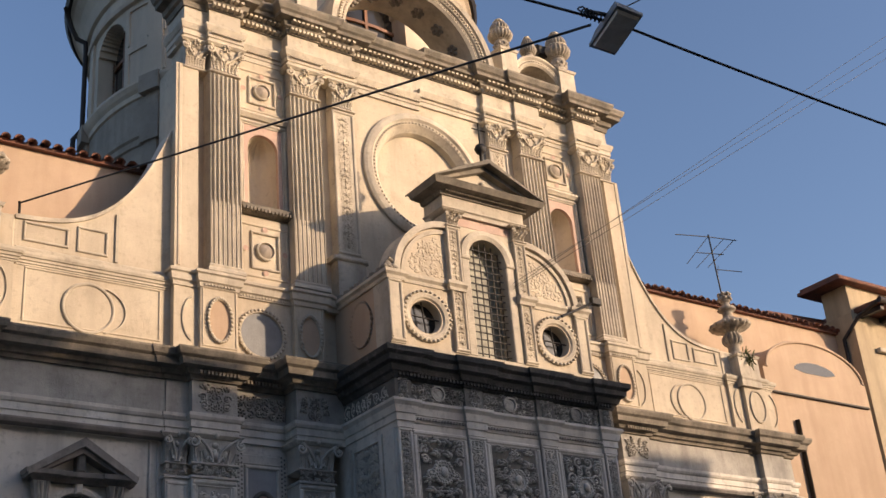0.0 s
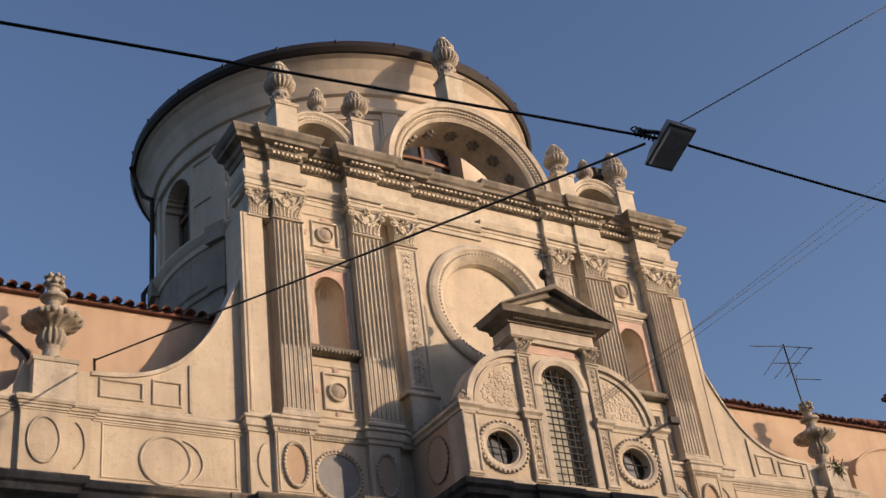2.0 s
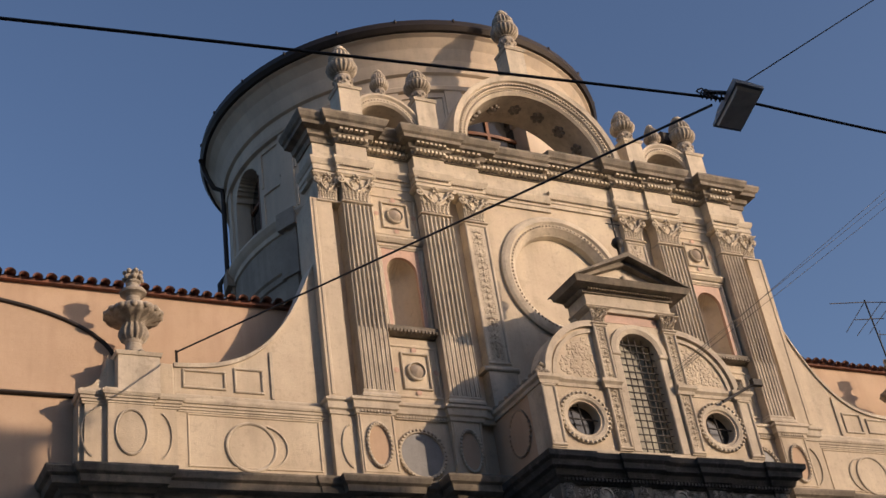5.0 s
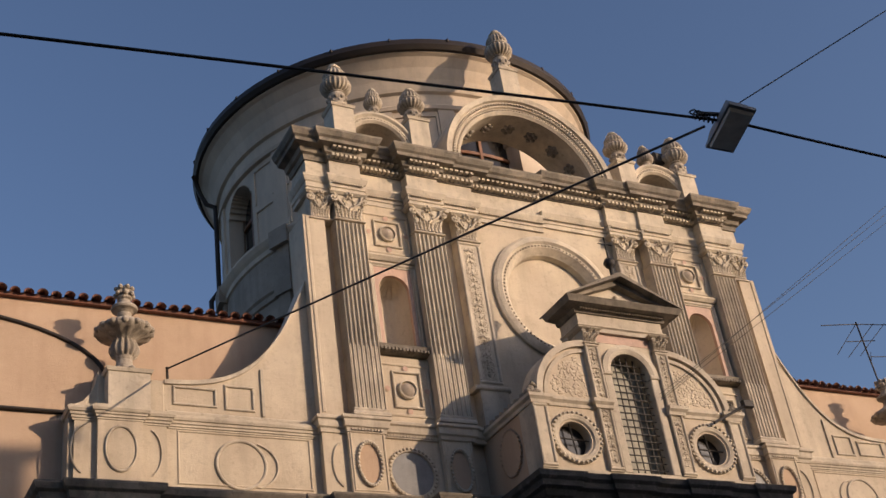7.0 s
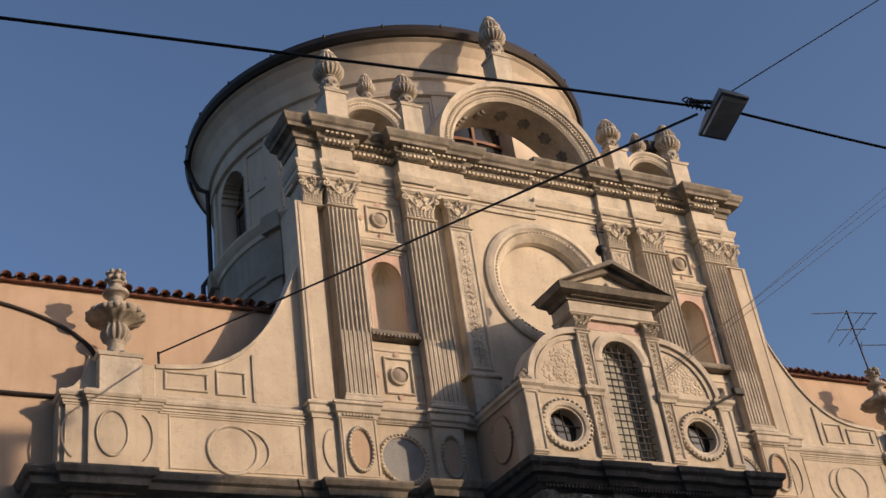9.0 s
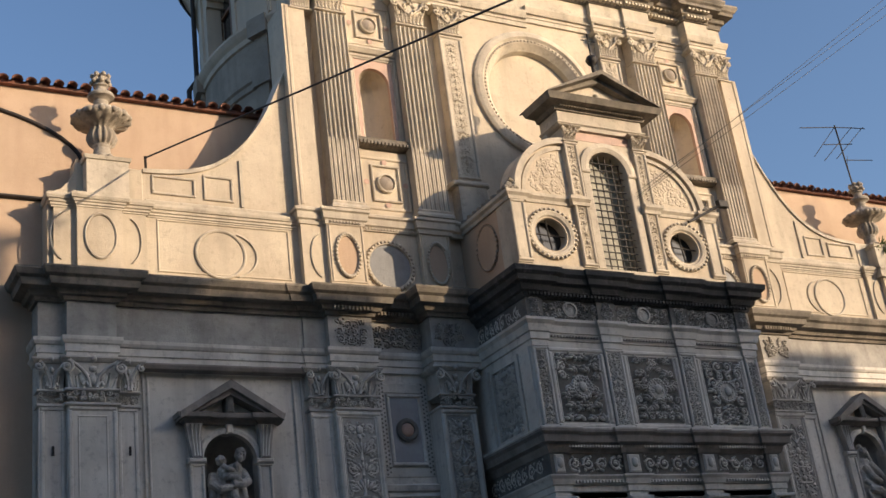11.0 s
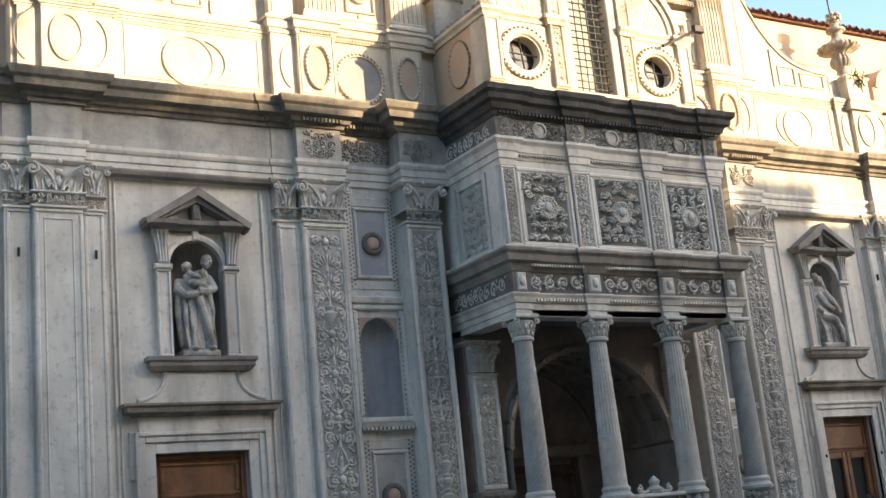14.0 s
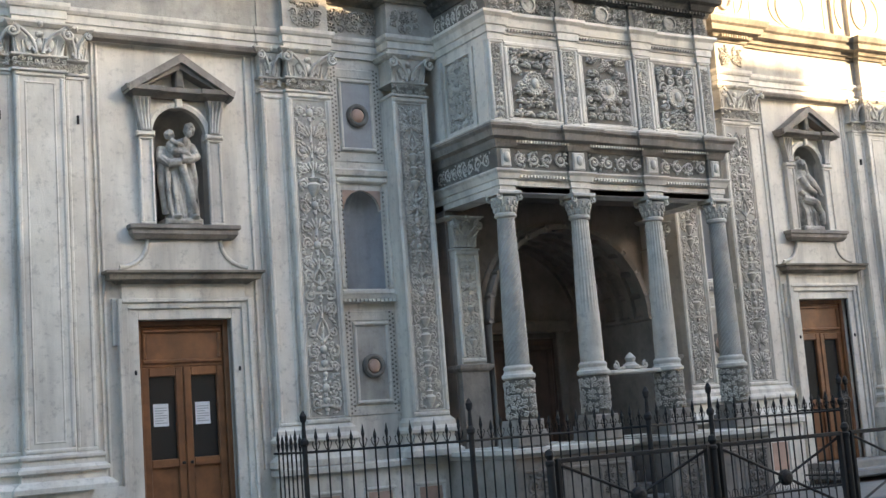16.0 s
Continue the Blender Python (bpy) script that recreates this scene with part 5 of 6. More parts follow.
def drum_wall(s, r0, r1, z0, z1, holes, zs, zb, half, more=()):
    """The curved wall with arched windows at the bearings in holes, from zb up to the springing zs."""
    every = [(h, half, zs, zb) for h in holes] + list(more)
    for i in range(360):
        hole = [q for q in every if abs((i + 0.5 - q[0] + 180) % 360 - 180) < q[1]]
        if not hole:
            around(s, r0, r1, z0, z1, i, i + 1, 1)
            continue
        c, w, spring, foot = hole[0]
        d = abs((i + 0.5 - c + 180) % 360 - 180)
        top = spring + r1 * math.radians(1) * math.sqrt(max(0, w * w - d * d))
        if foot > z0:
            around(s, r0, r1, z0, foot, i, i + 1, 1)
        around(s, r0, r1, top, z1, i, i + 1, 1)
    return s


part("wall", drum_wall(Shape(), 3.62, 4.0, 14.5, 17.6, (4.5, 94.5, 184.5), 16.38, 15.2, 8.5, ((270, 11.5, 16.35, 14.6),)), DRUMP, t)
part("lower_wall", Shape().lathe(DC, [(4.05, 8.0), (4.05, 15.0)], 96), DRUMLOW, t)
part("cove", Shape().lathe(DC, [(4.0, 17.05), (4.08, 17.07), (4.1, 17.15), (4.05, 17.2), (4.05, 17.45), (4.12, 17.48), (4.14, 17.56), (4.18, 17.75), (4.27, 17.98), (4.4, 18.16), (4.47, 18.2), (4.48, 18.26)], 96), DRUMP, t)
part("gutter", Shape().lathe(DC, [(4.42, 18.22), (4.54, 18.23), (4.60, 18.32), (4.58, 18.46), (4.42, 18.46)], 96), ZINC, t, "dark brown metal gutter")
part("roof", Shape().lathe(DC, [(4.58, 18.45), (2.5, 19.1), (0.01, 19.5)], 64), TILE, t)
for i in range(24):
    a = radians(i * 15 + 4)
    part("gutter_hook", Shape().blob((DC[0] + 4.58 * math.cos(a), DC[1] - 4.58 * math.sin(a), 18.44), 0.035, 0.035, 0.06), ZINC, t)
s = Shape().lathe(DC, [(4.05, 14.7), (4.09, 14.72), (4.1, 14.82), (4.15, 14.88), (4.2, 14.97), (4.2, 15.02), (4.0, 15.14)], 96)
part("ring_cornice", s, DRUMP, t)
part("ring_architrave", Shape().lathe(DC, [(4.05, 13.65), (4.09, 13.67), (4.09, 13.79), (4.13, 13.83), (4.13, 13.91), (4.05, 13.95)], 96), DRUMLOW, t)
for i, a in enumerate((206, 222, 240, 258, 298, 316, 170, 152)):
    s = around(Shape(), 3.98, 4.05, 15.1, 17.06, a - 2.4, a + 2.4, 2)
    part("lesene", s, DRUMP, t)
    s = around(Shape(), 4.0, 4.23, 14.68, 15.06, a - 3.2, a + 3.2, 2)
    around(s, 4.0, 4.12, 13.95, 14.70, a - 2.2, a + 2.2, 2)
    around(s, 4.0, 4.2, 13.61, 13.95, a - 3.0, a + 3.0, 2)
    s = around(s, 4.0, 4.15, 9.5, 13.63, a - 2.0, a + 2.0, 2)
    part("pilaster", s, DRUMLOW, t)
for a0, a1 in ((194.6, 203.6), (208.4, 219.6), (224.4, 237.6), (242.4, 255.6), (300.4, 313.6), (154.4, 167.6)):
    for z0, z1 in ((15.2, 15.95), (16.1, 16.95)):
        s = around(Shape(), 3.98, 4.035, z1 - 0.05, z1, a0 + 0.8, a1 - 0.8, 4)
        around(s, 3.98, 4.035, z0, z1, a0 + 0.1, a0 + 0.8, 1)
        around(s, 3.98, 4.035, z0, z1, a1 - 0.8, a1 - 0.1, 1)
        part("panel_edge", s, DRUMP, t)
for a in (230, 212, 248):
    s = Shape()
    for k in range(12):
        d = -4.6 + 9.2 * (k + 0.5) / 12
        around(s, 4.04, 4.07, 10.5, 12.5 + 0.45 * math.sqrt(max(0, 1 - (d / 4.6) ** 2)), a + d - 0.4, a + d + 0.4, 1)
    part("blind_arch", s, RECESS, t)
for h, half in ((4.5, 9), (94.5, 9), (184.5, 9), (270, 12)):
    w = part("window", around(Shape(), 3.62, 3.64, 14.6, 17.4, h - half - 3, h + half + 3, 8), GLASS, t, "dark arched drum window")
    for d in (-half, 0, half):
        part("glazing_bar", around(Shape(), 3.65, 3.69, 14.6, 17.3, h + d - 0.5, h + d + 0.5, 1), WOOD, w)
    for z in (15.5, 16.3):
        part("glazing_bar", around(Shape(), 3.645, 3.685, z, z + 0.07, h - half, h + half, 6), WOOD, w)
a = radians(165)
s = Shape().tube([(DC[0] + r * math.cos(a), DC[1] - r * math.sin(a), z) for r, z in ((4.58, 18.28), (4.45, 17.8), (4.32, 17.52), (4.14, 17.44), (4.13, 17.2), (4.13, 15.3), (4.3, 15.05), (4.3, 11.0))], 0.055, 8)
part("downpipe", s, ZINC, t, "dark metal downpipe")

# ---- porch ----
OUT, BACK, LIFT = 0.1, 0.26, 0.0
porch = thing("porch", "carved marble porch box on four columns", "porch", (0, 1.0, 1.2))
s = Shape()
s.box(-1.96, 1.96, 0.0, 2.0, 4.95, 7.7)
part("body", s, MARBLE, porch)
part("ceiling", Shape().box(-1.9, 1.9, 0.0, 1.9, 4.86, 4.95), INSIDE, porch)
RESS = [(-1.97, 0.0), (-1.97, 2.05), (-1.72, 2.05), (-1.72, 2.0), (-0.80, 2.0), (-0.80, 2.05), (-0.50, 2.05), (-0.50, 2.0)]
RESS = RESS + [(-x, p) for x, p in reversed(RESS)]
part("architrave", Shape().sweep(RESS, [(-0.04, 4.70), (0.0, 4.70), (0.0, 4.78), (0.02, 4.79), (0.02, 4.87), (0.04, 4.88), (0.06, 4.95), (0.09, 4.99), (0.09, 5.01), (-0.05, 5.03)]), MARBLE, porch)
part("soffit", Shape().box(-1.93, 1.93, 1.68, 2.0, 4.704, 4.95).box(-1.93, -1.66, 0.0, 1.68, 4.704, 4.95).box(1.66, 1.93, 0.0, 1.68, 4.704, 4.95), MARBLE, porch)
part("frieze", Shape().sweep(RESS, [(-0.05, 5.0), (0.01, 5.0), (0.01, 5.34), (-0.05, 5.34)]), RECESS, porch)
part("cornice", Shape().sweep(RESS, [(-0.05, 5.32), (0.03, 5.32), (0.06, 5.38), (0.07, 5.42), (0.14, 5.45), (0.16, 5.54), (0.2, 5.58), (0.2, 5.62), (-0.05, 5.68)]), DIRTY, porch)
# white strip added to paint the light along the cornice's top edge
part("cornice_edge", Shape().sweep(RESS, [(0.0, 5.655), (0.205, 5.61), (0.212, 5.63), (0.205, 5.645), (0.0, 5.69)]), MARBLE, porch)
s = Shape()
for a, b in ((-1.70, -0.82), (-0.48, 0.48), (0.82, 1.70)):
    running_scroll(s, a, b, 5.04, 5.31, 2.03, rng)
    dentils(s, a, b, 2.04, 2.09, 4.9, 4.935, 0.05)
    dentils(s, a, b, 2.06, 2.12, 5.385, 5.42, 0.045)
for a, b in ((-1.96, -1.73), (-0.79, -0.51), (0.51, 0.79), (1.73, 1.96)):
    s.box(a + 0.04, b - 0.04, 2.05, 2.085, 5.05, 5.30, 0.02)
    s.blob(((a + b) / 2, 2.09, 5.18), 0.06, 0.03, 0.09)
part("frieze_relief", s, MARBLE, porch, "white carved scrolls and small tablets")
part("upper_architrave", Shape().sweep(RESS, [(-0.05, 6.86), (0.01, 6.86), (0.01, 6.95), (0.03, 6.96), (0.03, 7.06), (0.05, 7.07), (0.07, 7.17), (0.11, 7.22), (0.11, 7.26), (-0.05, 7.28)]), MARBLE, porch)
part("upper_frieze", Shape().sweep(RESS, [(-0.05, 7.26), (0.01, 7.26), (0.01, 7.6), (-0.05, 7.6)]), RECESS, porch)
s = Shape().sweep(RESS, [(-0.05, 7.58), (0.03, 7.58), (0.06, 7.65), (0.1, 7.67), (0.13, 7.75), (0.2, 7.78), (0.21, 7.86), (0.26, 7.9), (0.27, 7.98), (-0.04, 8.03)])
dentils(s, -1.95, 1.95, 2.05, 2.13, 7.61, 7.65, 0.06)
part("upper_cornice", s, BLACKENED, porch, "soot-blackened projecting cornice")
part("roof_slab", Shape().box(-1.95, 1.95, 0.1, 1.98, 7.7, 8.03), BLACKENED, porch)
s = Shape()
dentils(s, -1.95, 1.95, 2.0, 2.075, 7.0, 7.03, 0.05)
for a, b in ((-1.70, -0.82), (-0.48, 0.48), (0.82, 1.70)):
    foliage_panel(s, a, b, 7.29, 7.57, 2.022, rng, 0.1, 0.035)
    s.ring(((a + b) / 2, 7.43), [(0.12, 2.0), (0.12, 2.06), (0.09, 2.07), (0.085, 2.04), (0.001, 2.05)], seg=24)
for a in (-1.85, -0.65, 0.65, 1.85):
    foliage_panel(s, a - 0.09, a + 0.09, 7.29, 7.57, 2.07, rng, 0.07)
part("upper_relief", s, SOOTED, porch, "carved scrolls and round medallions")
for x0, x1, half in ((-1.97, -1.73, False), (-0.80, -0.50, False), (0.50, 0.80, False), (1.73, 1.97, False)):
    s = panel_frame(Shape().box(x0, x1, 1.9, 2.03, 5.66, 6.87), x0, x1, 5.68, 6.86, 2.02, 2.055, 0.045)
    pil = part("pilaster", s, MARBLE, porch)
    s = Shape()
    arabesque(s, (x0 + x1) / 2, x1 - x0 - 0.09, 5.74, 6.8, 2.04, rng)
    part("relief", s, CARVED, pil)
for x0, x1 in ((-1.72, -0.81), (-0.49, 0.49), (0.81, 1.72)):
    pan = part("panel", panel_frame(Shape(), x0, x1, 5.68, 6.86, 1.99, 2.04, 0.07), MARBLE, porch)
    part("inner_frame", panel_frame(Shape(), x0 + 0.07, x1 - 0.07, 5.74, 6.80, 1.99, 2.02, 0.03), MARBLE, pan)
    # ground darker than the relief, its colour holding shade between the leaves
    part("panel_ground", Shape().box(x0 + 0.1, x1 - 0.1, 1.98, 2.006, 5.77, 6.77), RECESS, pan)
    s = foliage_panel(Shape(), x0 + 0.12, x1 - 0.12, 5.78, 6.76, 2.022, rng, 0.145, 0.05)
    xc = (x0 + x1) / 2
    s.ring((xc, 6.27), [(0.17, 2.0), (0.17, 2.05), (0.145, 2.06), (0.13, 2.04), (0.001, 2.055)], seg=26)
    s.blob((xc, 2.06, 6.27), 0.07, 0.03, 0.09)
    part("relief", beads(s, (xc, 6.27), 0.155, 0.155, 2.058, 22, 0.018), CARVED, pan, "deeply carved foliage round a medallion")
for sd in (-1, 1):      # the flanks: a panel between two pilasters
    x = sd * 1.96

    def slab(w, p0, p1, z0, z1):
        return Shape().box(min(x, x + sd * w), max(x, x + sd * w), p0, p1, z0, z1)
    for p0, p1 in ((0.3, 0.55), (1.72, 1.98)):
        part("side_pilaster", slab(0.05, p0, p1, 5.68, 6.86), MARBLE, porch)
    pan = part("side_panel", slab(0.004, 0.62, 1.66, 5.68, 6.86), PALEGROUND, porch)
    for p0, p1, z0, z1 in ((0.62, 1.66, 5.68, 5.76), (0.62, 1.66, 6.78, 6.86), (0.62, 0.70, 5.76, 6.78), (1.58, 1.66, 5.76, 6.78)):
        part("moulding", slab(0.04, p0, p1, z0, z1), MARBLE, pan)
    f = foliage_panel(Shape(), 0.72, 1.56, 5.78, 6.76, 0.0, rng, 0.13)
    g = running_scroll(Shape(), 0.2, 1.9, 5.04, 5.31, 0.0, rng)
    g = running_scroll(g, 0.2, 1.9, 7.30, 7.56, 0.0, rng)
    f.v = [(x + sd * (0.012 - b), -a, c) for a, b, c in f.v + g.v]
    f.f, f.s = f.f + [tuple(i + len(f.v) - len(g.v) for i in q) for q in g.f], f.s + g.s
    part("relief", f, CARVED, pan)


def column(x, p, spiral_cut):
    c = thing("column", "spiral-fluted grey marble column on a carved drum" if spiral_cut else "fluted white marble column with plain lower third", "column", (x, p, 1.25), "porch columns")
    s = Shape()
    n, seg, rows = (130, 84, []) if spiral_cut else (44, 100, [])
    k_fl, k_tw = (14, 90.0) if spiral_cut else (20, 0.0)
    for j in range(n + 1):
        z = 2.32 + (4.36 - 2.32) * j / n
        k = j / n
        r = 0.163 - 0.045 * k ** 1.6
        cut = 1.0 if spiral_cut else (1.0 if z > 3.02 else 0.0)
        rows.append([(x + r * (1 - 0.085 * cut * (0.5 + 0.5 * math.cos(k_fl * a + k_tw * z))) * math.cos(a), p + r * (1 - 0.085 * cut * (0.5 + 0.5 * math.cos(k_fl * a + k_tw * z))) * math.sin(a), z)
                     for a in (2 * math.pi * i / seg for i in range(seg))])
    s.add([q for row in rows for q in row], [(j * seg + i, j * seg + (i + 1) % seg, (j + 1) * seg + (i + 1) % seg, (j + 1) * seg + i) for j in range(n) for i in range(seg)], True)
    part("shaft", s, GREYCOL if spiral_cut else CARVED, c)
    part("base", Shape().lathe((x, p), [(0.2, 2.14), (0.225, 2.16), (0.225, 2.2), (0.2, 2.22), (0.185, 2.25), (0.195, 2.28), (0.195, 2.3), (0.168, 2.33)], 28), CARVED, c)
    s = Shape().lathe((x, p), [(0.125, 4.34), (0.15, 4.36), (0.15, 4.39), (0.13, 4.41), (0.14, 4.5), (0.18, 4.62)], 20)
    for k in range(12):
        a = k * math.pi / 6
        for r, z, h, q in ((0.14, 4.455, 0.055, 0.0), (0.165, 4.54, 0.05, 0.26)):
            s.blob((x + r * math.cos(a + q), p + r * math.sin(a + q), z), 0.024, 0.024, h)
            s.blob((x + (r + 0.022) * math.cos(a + q), p + (r + 0.022) * math.sin(a + q), z + h * 0.75), 0.02, 0.02, 0.016)
    for sx in (-1, 1):
        scroll(s, x + sx * 0.17, 4.62, p + 0.14, 0.055, 1.3, math.pi / 2, sx, 0.016)
        scroll(s, x + sx * 0.17, 4.62, p - 0.14, 0.055, 1.3, math.pi / 2, sx, 0.016)
    part("capital", s.box(x - 0.19, x + 0.19, p - 0.17, p + 0.17, 4.65, 4.71, 0.015), CARVED, c)
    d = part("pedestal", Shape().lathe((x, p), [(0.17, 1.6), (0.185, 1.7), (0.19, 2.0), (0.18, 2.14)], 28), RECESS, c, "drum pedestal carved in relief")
    s = foliage_panel(Shape(), -0.57, 0.57, 1.62, 2.12, 0.0, rng, 0.085, 0.028)
    s.v = [(x + (0.19 + q) * math.sin(u / 0.185), -p - (0.19 + q) * math.cos(u / 0.185), z) for u, q, z in ((v[0], -v[1], v[2]) for v in s.v)]
    part("pedestal_relief", s, CARVED, d)
    part("plinth_block", Shape().box(x - 0.24, x + 0.24, p - 0.24, p + 0.24, 1.25, 1.46, 0.01).box(x - 0.21, x + 0.21, p - 0.21, p + 0.21, 1.46, 1.6, 0.02), DIRTY, c)


for x, cut in ((-1.86, True), (-0.65, False), (0.65, False), (1.86, True)):
    column(x, 1.96, cut)
for SIDE in (-1, 1):
    s = Shape().box(-2.2, -0.36, 0.25, 2.24, 0.0, 1.14)
    for a, b in ((-2.1, -1.62), (-1.5, -1.02), (-0.9, -0.42)):
        panel_frame(s, a, b, 0.2, 0.95, 2.23, 2.265, 0.05)
        if a != -1.5:
            foliage_panel(s, a + 0.06, b - 0.06, 0.28, 0.88, 2.245, rng, 0.12, 0.03)
    single("baseboard_porch_plinth", s, DIRTY, kind="structure")
    s = Shape().sweep([(-2.2, 0.3), (-2.2, 2.24), (-0.36, 2.24), (-0.36, 0.3)], [(-0.3, 1.10), (0.0, 1.10), (0.05, 1.14), (0.09, 1.16), (0.09, 1.22), (-0.3, 1.25)])
    single("trim_porch_plinth_slab", s.box(-2.1, -0.4, 0.25, 2.14, 1.142, 1.245), MARBLE, kind="structure")
    t = thing("portal_pilaster", "carved marble pilaster beside the portal arch", "pilaster", (-1.5, 0.5, 1.2), "portal pilasters")
    part("shaft", panel_frame(Shape().box(-1.93, -1.53, 0.0, 0.42, 2.45, 4.1), -1.93, -1.53, 2.46, 4.1, 0.41, 0.45, 0.07), MARBLE, t)
    s = Shape()
    arabesque(s, -1.73, 0.27, 2.55, 4.02, 0.435, rng)
    part("relief", s, CARVED, t)
    part("pedestal", Shape().box(-1.95, -1.51, 0.0, 0.44, 1.2, 2.38).sweep([(-1.95, 0.0), (-1.95, 0.44), (-1.51, 0.44), (-1.51, 0.0)], [(-0.05, 2.34), (0.02, 2.34), (0.05, 2.38), (0.06, 2.43), (-0.05, 2.46)]), DIRTY, t)
    part("capital", capital(Shape(), -1.93, -1.53, 0.1, 0.42, 4.1, 4.6), CARVED, t)
SIDE = -1
# portal wall and vault use the plaster darkened for the interior shade
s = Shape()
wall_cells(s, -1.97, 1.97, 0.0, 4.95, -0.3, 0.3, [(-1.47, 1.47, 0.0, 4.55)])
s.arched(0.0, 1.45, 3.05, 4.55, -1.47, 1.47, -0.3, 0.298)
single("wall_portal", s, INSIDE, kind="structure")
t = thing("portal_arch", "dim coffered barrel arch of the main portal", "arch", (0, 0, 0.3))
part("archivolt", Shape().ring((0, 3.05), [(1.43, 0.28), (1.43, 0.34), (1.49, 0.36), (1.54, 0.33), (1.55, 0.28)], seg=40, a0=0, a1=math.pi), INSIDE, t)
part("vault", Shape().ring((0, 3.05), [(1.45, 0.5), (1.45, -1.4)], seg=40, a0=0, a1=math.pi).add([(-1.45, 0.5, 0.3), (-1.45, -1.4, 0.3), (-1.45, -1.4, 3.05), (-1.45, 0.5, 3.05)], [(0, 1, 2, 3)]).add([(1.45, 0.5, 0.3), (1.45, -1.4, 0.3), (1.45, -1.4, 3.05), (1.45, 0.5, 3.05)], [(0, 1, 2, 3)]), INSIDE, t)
for i in range(13):
    a = math.pi * i / 12
    part("coffer_rib", Shape().tube([(1.44 * math.cos(a), 0.5, 3.05 + 1.44 * math.sin(a)), (1.44 * math.cos(a), -1.4, 3.05 + 1.44 * math.sin(a))], 0.05, 4), INSIDE, t)
for j in range(6):
    p = 0.44 - j * 0.36
    part("coffer_ring", Shape().ring((0, 3.05), [(1.46, p - 0.06), (1.39, p - 0.05), (1.39, p + 0.05), (1.46, p + 0.06)], seg=40, a0=0, a1=math.pi), INSIDE, t)
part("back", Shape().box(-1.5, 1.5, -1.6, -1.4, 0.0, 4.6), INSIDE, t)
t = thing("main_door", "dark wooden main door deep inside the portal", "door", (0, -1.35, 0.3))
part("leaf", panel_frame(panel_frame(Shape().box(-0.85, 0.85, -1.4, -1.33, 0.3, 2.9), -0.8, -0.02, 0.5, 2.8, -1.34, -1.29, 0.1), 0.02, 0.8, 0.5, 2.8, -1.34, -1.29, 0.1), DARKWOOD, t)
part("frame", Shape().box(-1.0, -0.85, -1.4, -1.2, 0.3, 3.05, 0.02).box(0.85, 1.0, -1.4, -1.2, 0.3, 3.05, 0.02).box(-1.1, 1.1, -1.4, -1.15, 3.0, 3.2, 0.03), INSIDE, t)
for i in range(5):
    single("step", Shape().box(-0.36 - 0.0, 0.36, 0.3, 2.7 - i * 0.3, 0.1 + i * 0.16 - 0.16 * (i > 0), 0.1 + (i + 1) * 0.16 - 0.16, 0.02) if i else Shape().box(-0.5, 0.5, 0.3, 2.75, 0.0, 0.12, 0.02), PAVING, "worn grey stone step up to the portal", "step", "portal steps")
t = thing("portal_lintel", "thin marble slab with carved cresting between columns", "lintel", (0, 1.96, 2.14))
part("slab", Shape().box(-0.46, 0.46, 1.84, 2.06, 2.135, 2.195, 0.015), MARBLE, t)
s = Shape().lathe((0.0, 1.96), [(0.11, 2.2), (0.12, 2.25), (0.06, 2.3), (0.08, 2.36), (0.03, 2.42), (0.001, 2.44)], 12)
for sd in (-1, 1):
    scroll(s, sd * 0.26, 2.26, 1.96, 0.055, 1.3, math.pi / 2, sd, 0.02)
    s.tube([(sd * 0.05, 1.96, 2.27), (sd * 0.14, 1.96, 2.22), (sd * 0.25, 1.96, 2.21)], 0.025, 6)
part("cresting", s, CARVED, t)

# ---- dormer on the porch roof ----
LIFT = 0.18
dorm = thing("dormer", "cream stone dormer with arched window and pediment", "dormer", (0, 1.0, 8.03))
P = 1.85
s = Shape()
for sd in (-1, 1):
    a, b = sorted((sd * 1.80, sd * 0.62))
    s.holed(a, b, 8.0, 9.1, (sd * 1.21, 8.54), 0.27, P - 0.28, P)
    q = [(sd * 0.62, 9.1), (sd * 1.66, 9.1)] + [(sd * (0.70 + 0.94 * math.cos(k)), 9.18 + 0.95 * math.sin(k)) for k in (math.pi / 2 * i / 14 for i in range(15))] + [(sd * 0.62, 10.13)]
    s.plate(q if sd > 0 else q[::-1], P - 0.28, P - 0.02)
    s.box(sd * 1.80, sd * 1.62, 0.1, P - 0.01, 8.0, 9.1)
s.box(-0.72, -0.36, P - 0.28, P, 8.0, 10.4).box(0.36, 0.72, P - 0.28, P, 8.0, 10.4)
s.arched(0, 0.36, 9.72, 10.4, -0.36, 0.36, P - 0.28, P)
part("wall", s, CREAM, dorm)
for sd in (-1, 1):
    s = Shape()
    for i in range(14):
        k0, k1 = math.pi / 2 * i / 14, math.pi / 2 * (i + 1) / 14
        q = [(sd * (0.70 + r * math.cos(k)), 9.18 + r * math.sin(k)) for r, k in ((0.94, k0), (1.04, k0), (1.04, k1), (0.94, k1))]
        s.plate(q if sd > 0 else q[::-1], 1.45, P + 0.05)
        q = [(sd * (0.70 + r * math.cos(k)), 9.18 + r * math.sin(k)) for r, k in ((0.84, k0), (0.90, k0), (0.90, k1), (0.84, k1))]
        s.plate(q if sd > 0 else q[::-1], P - 0.03, P + 0.015)
    part("quarter_arch", s, STONE, dorm)
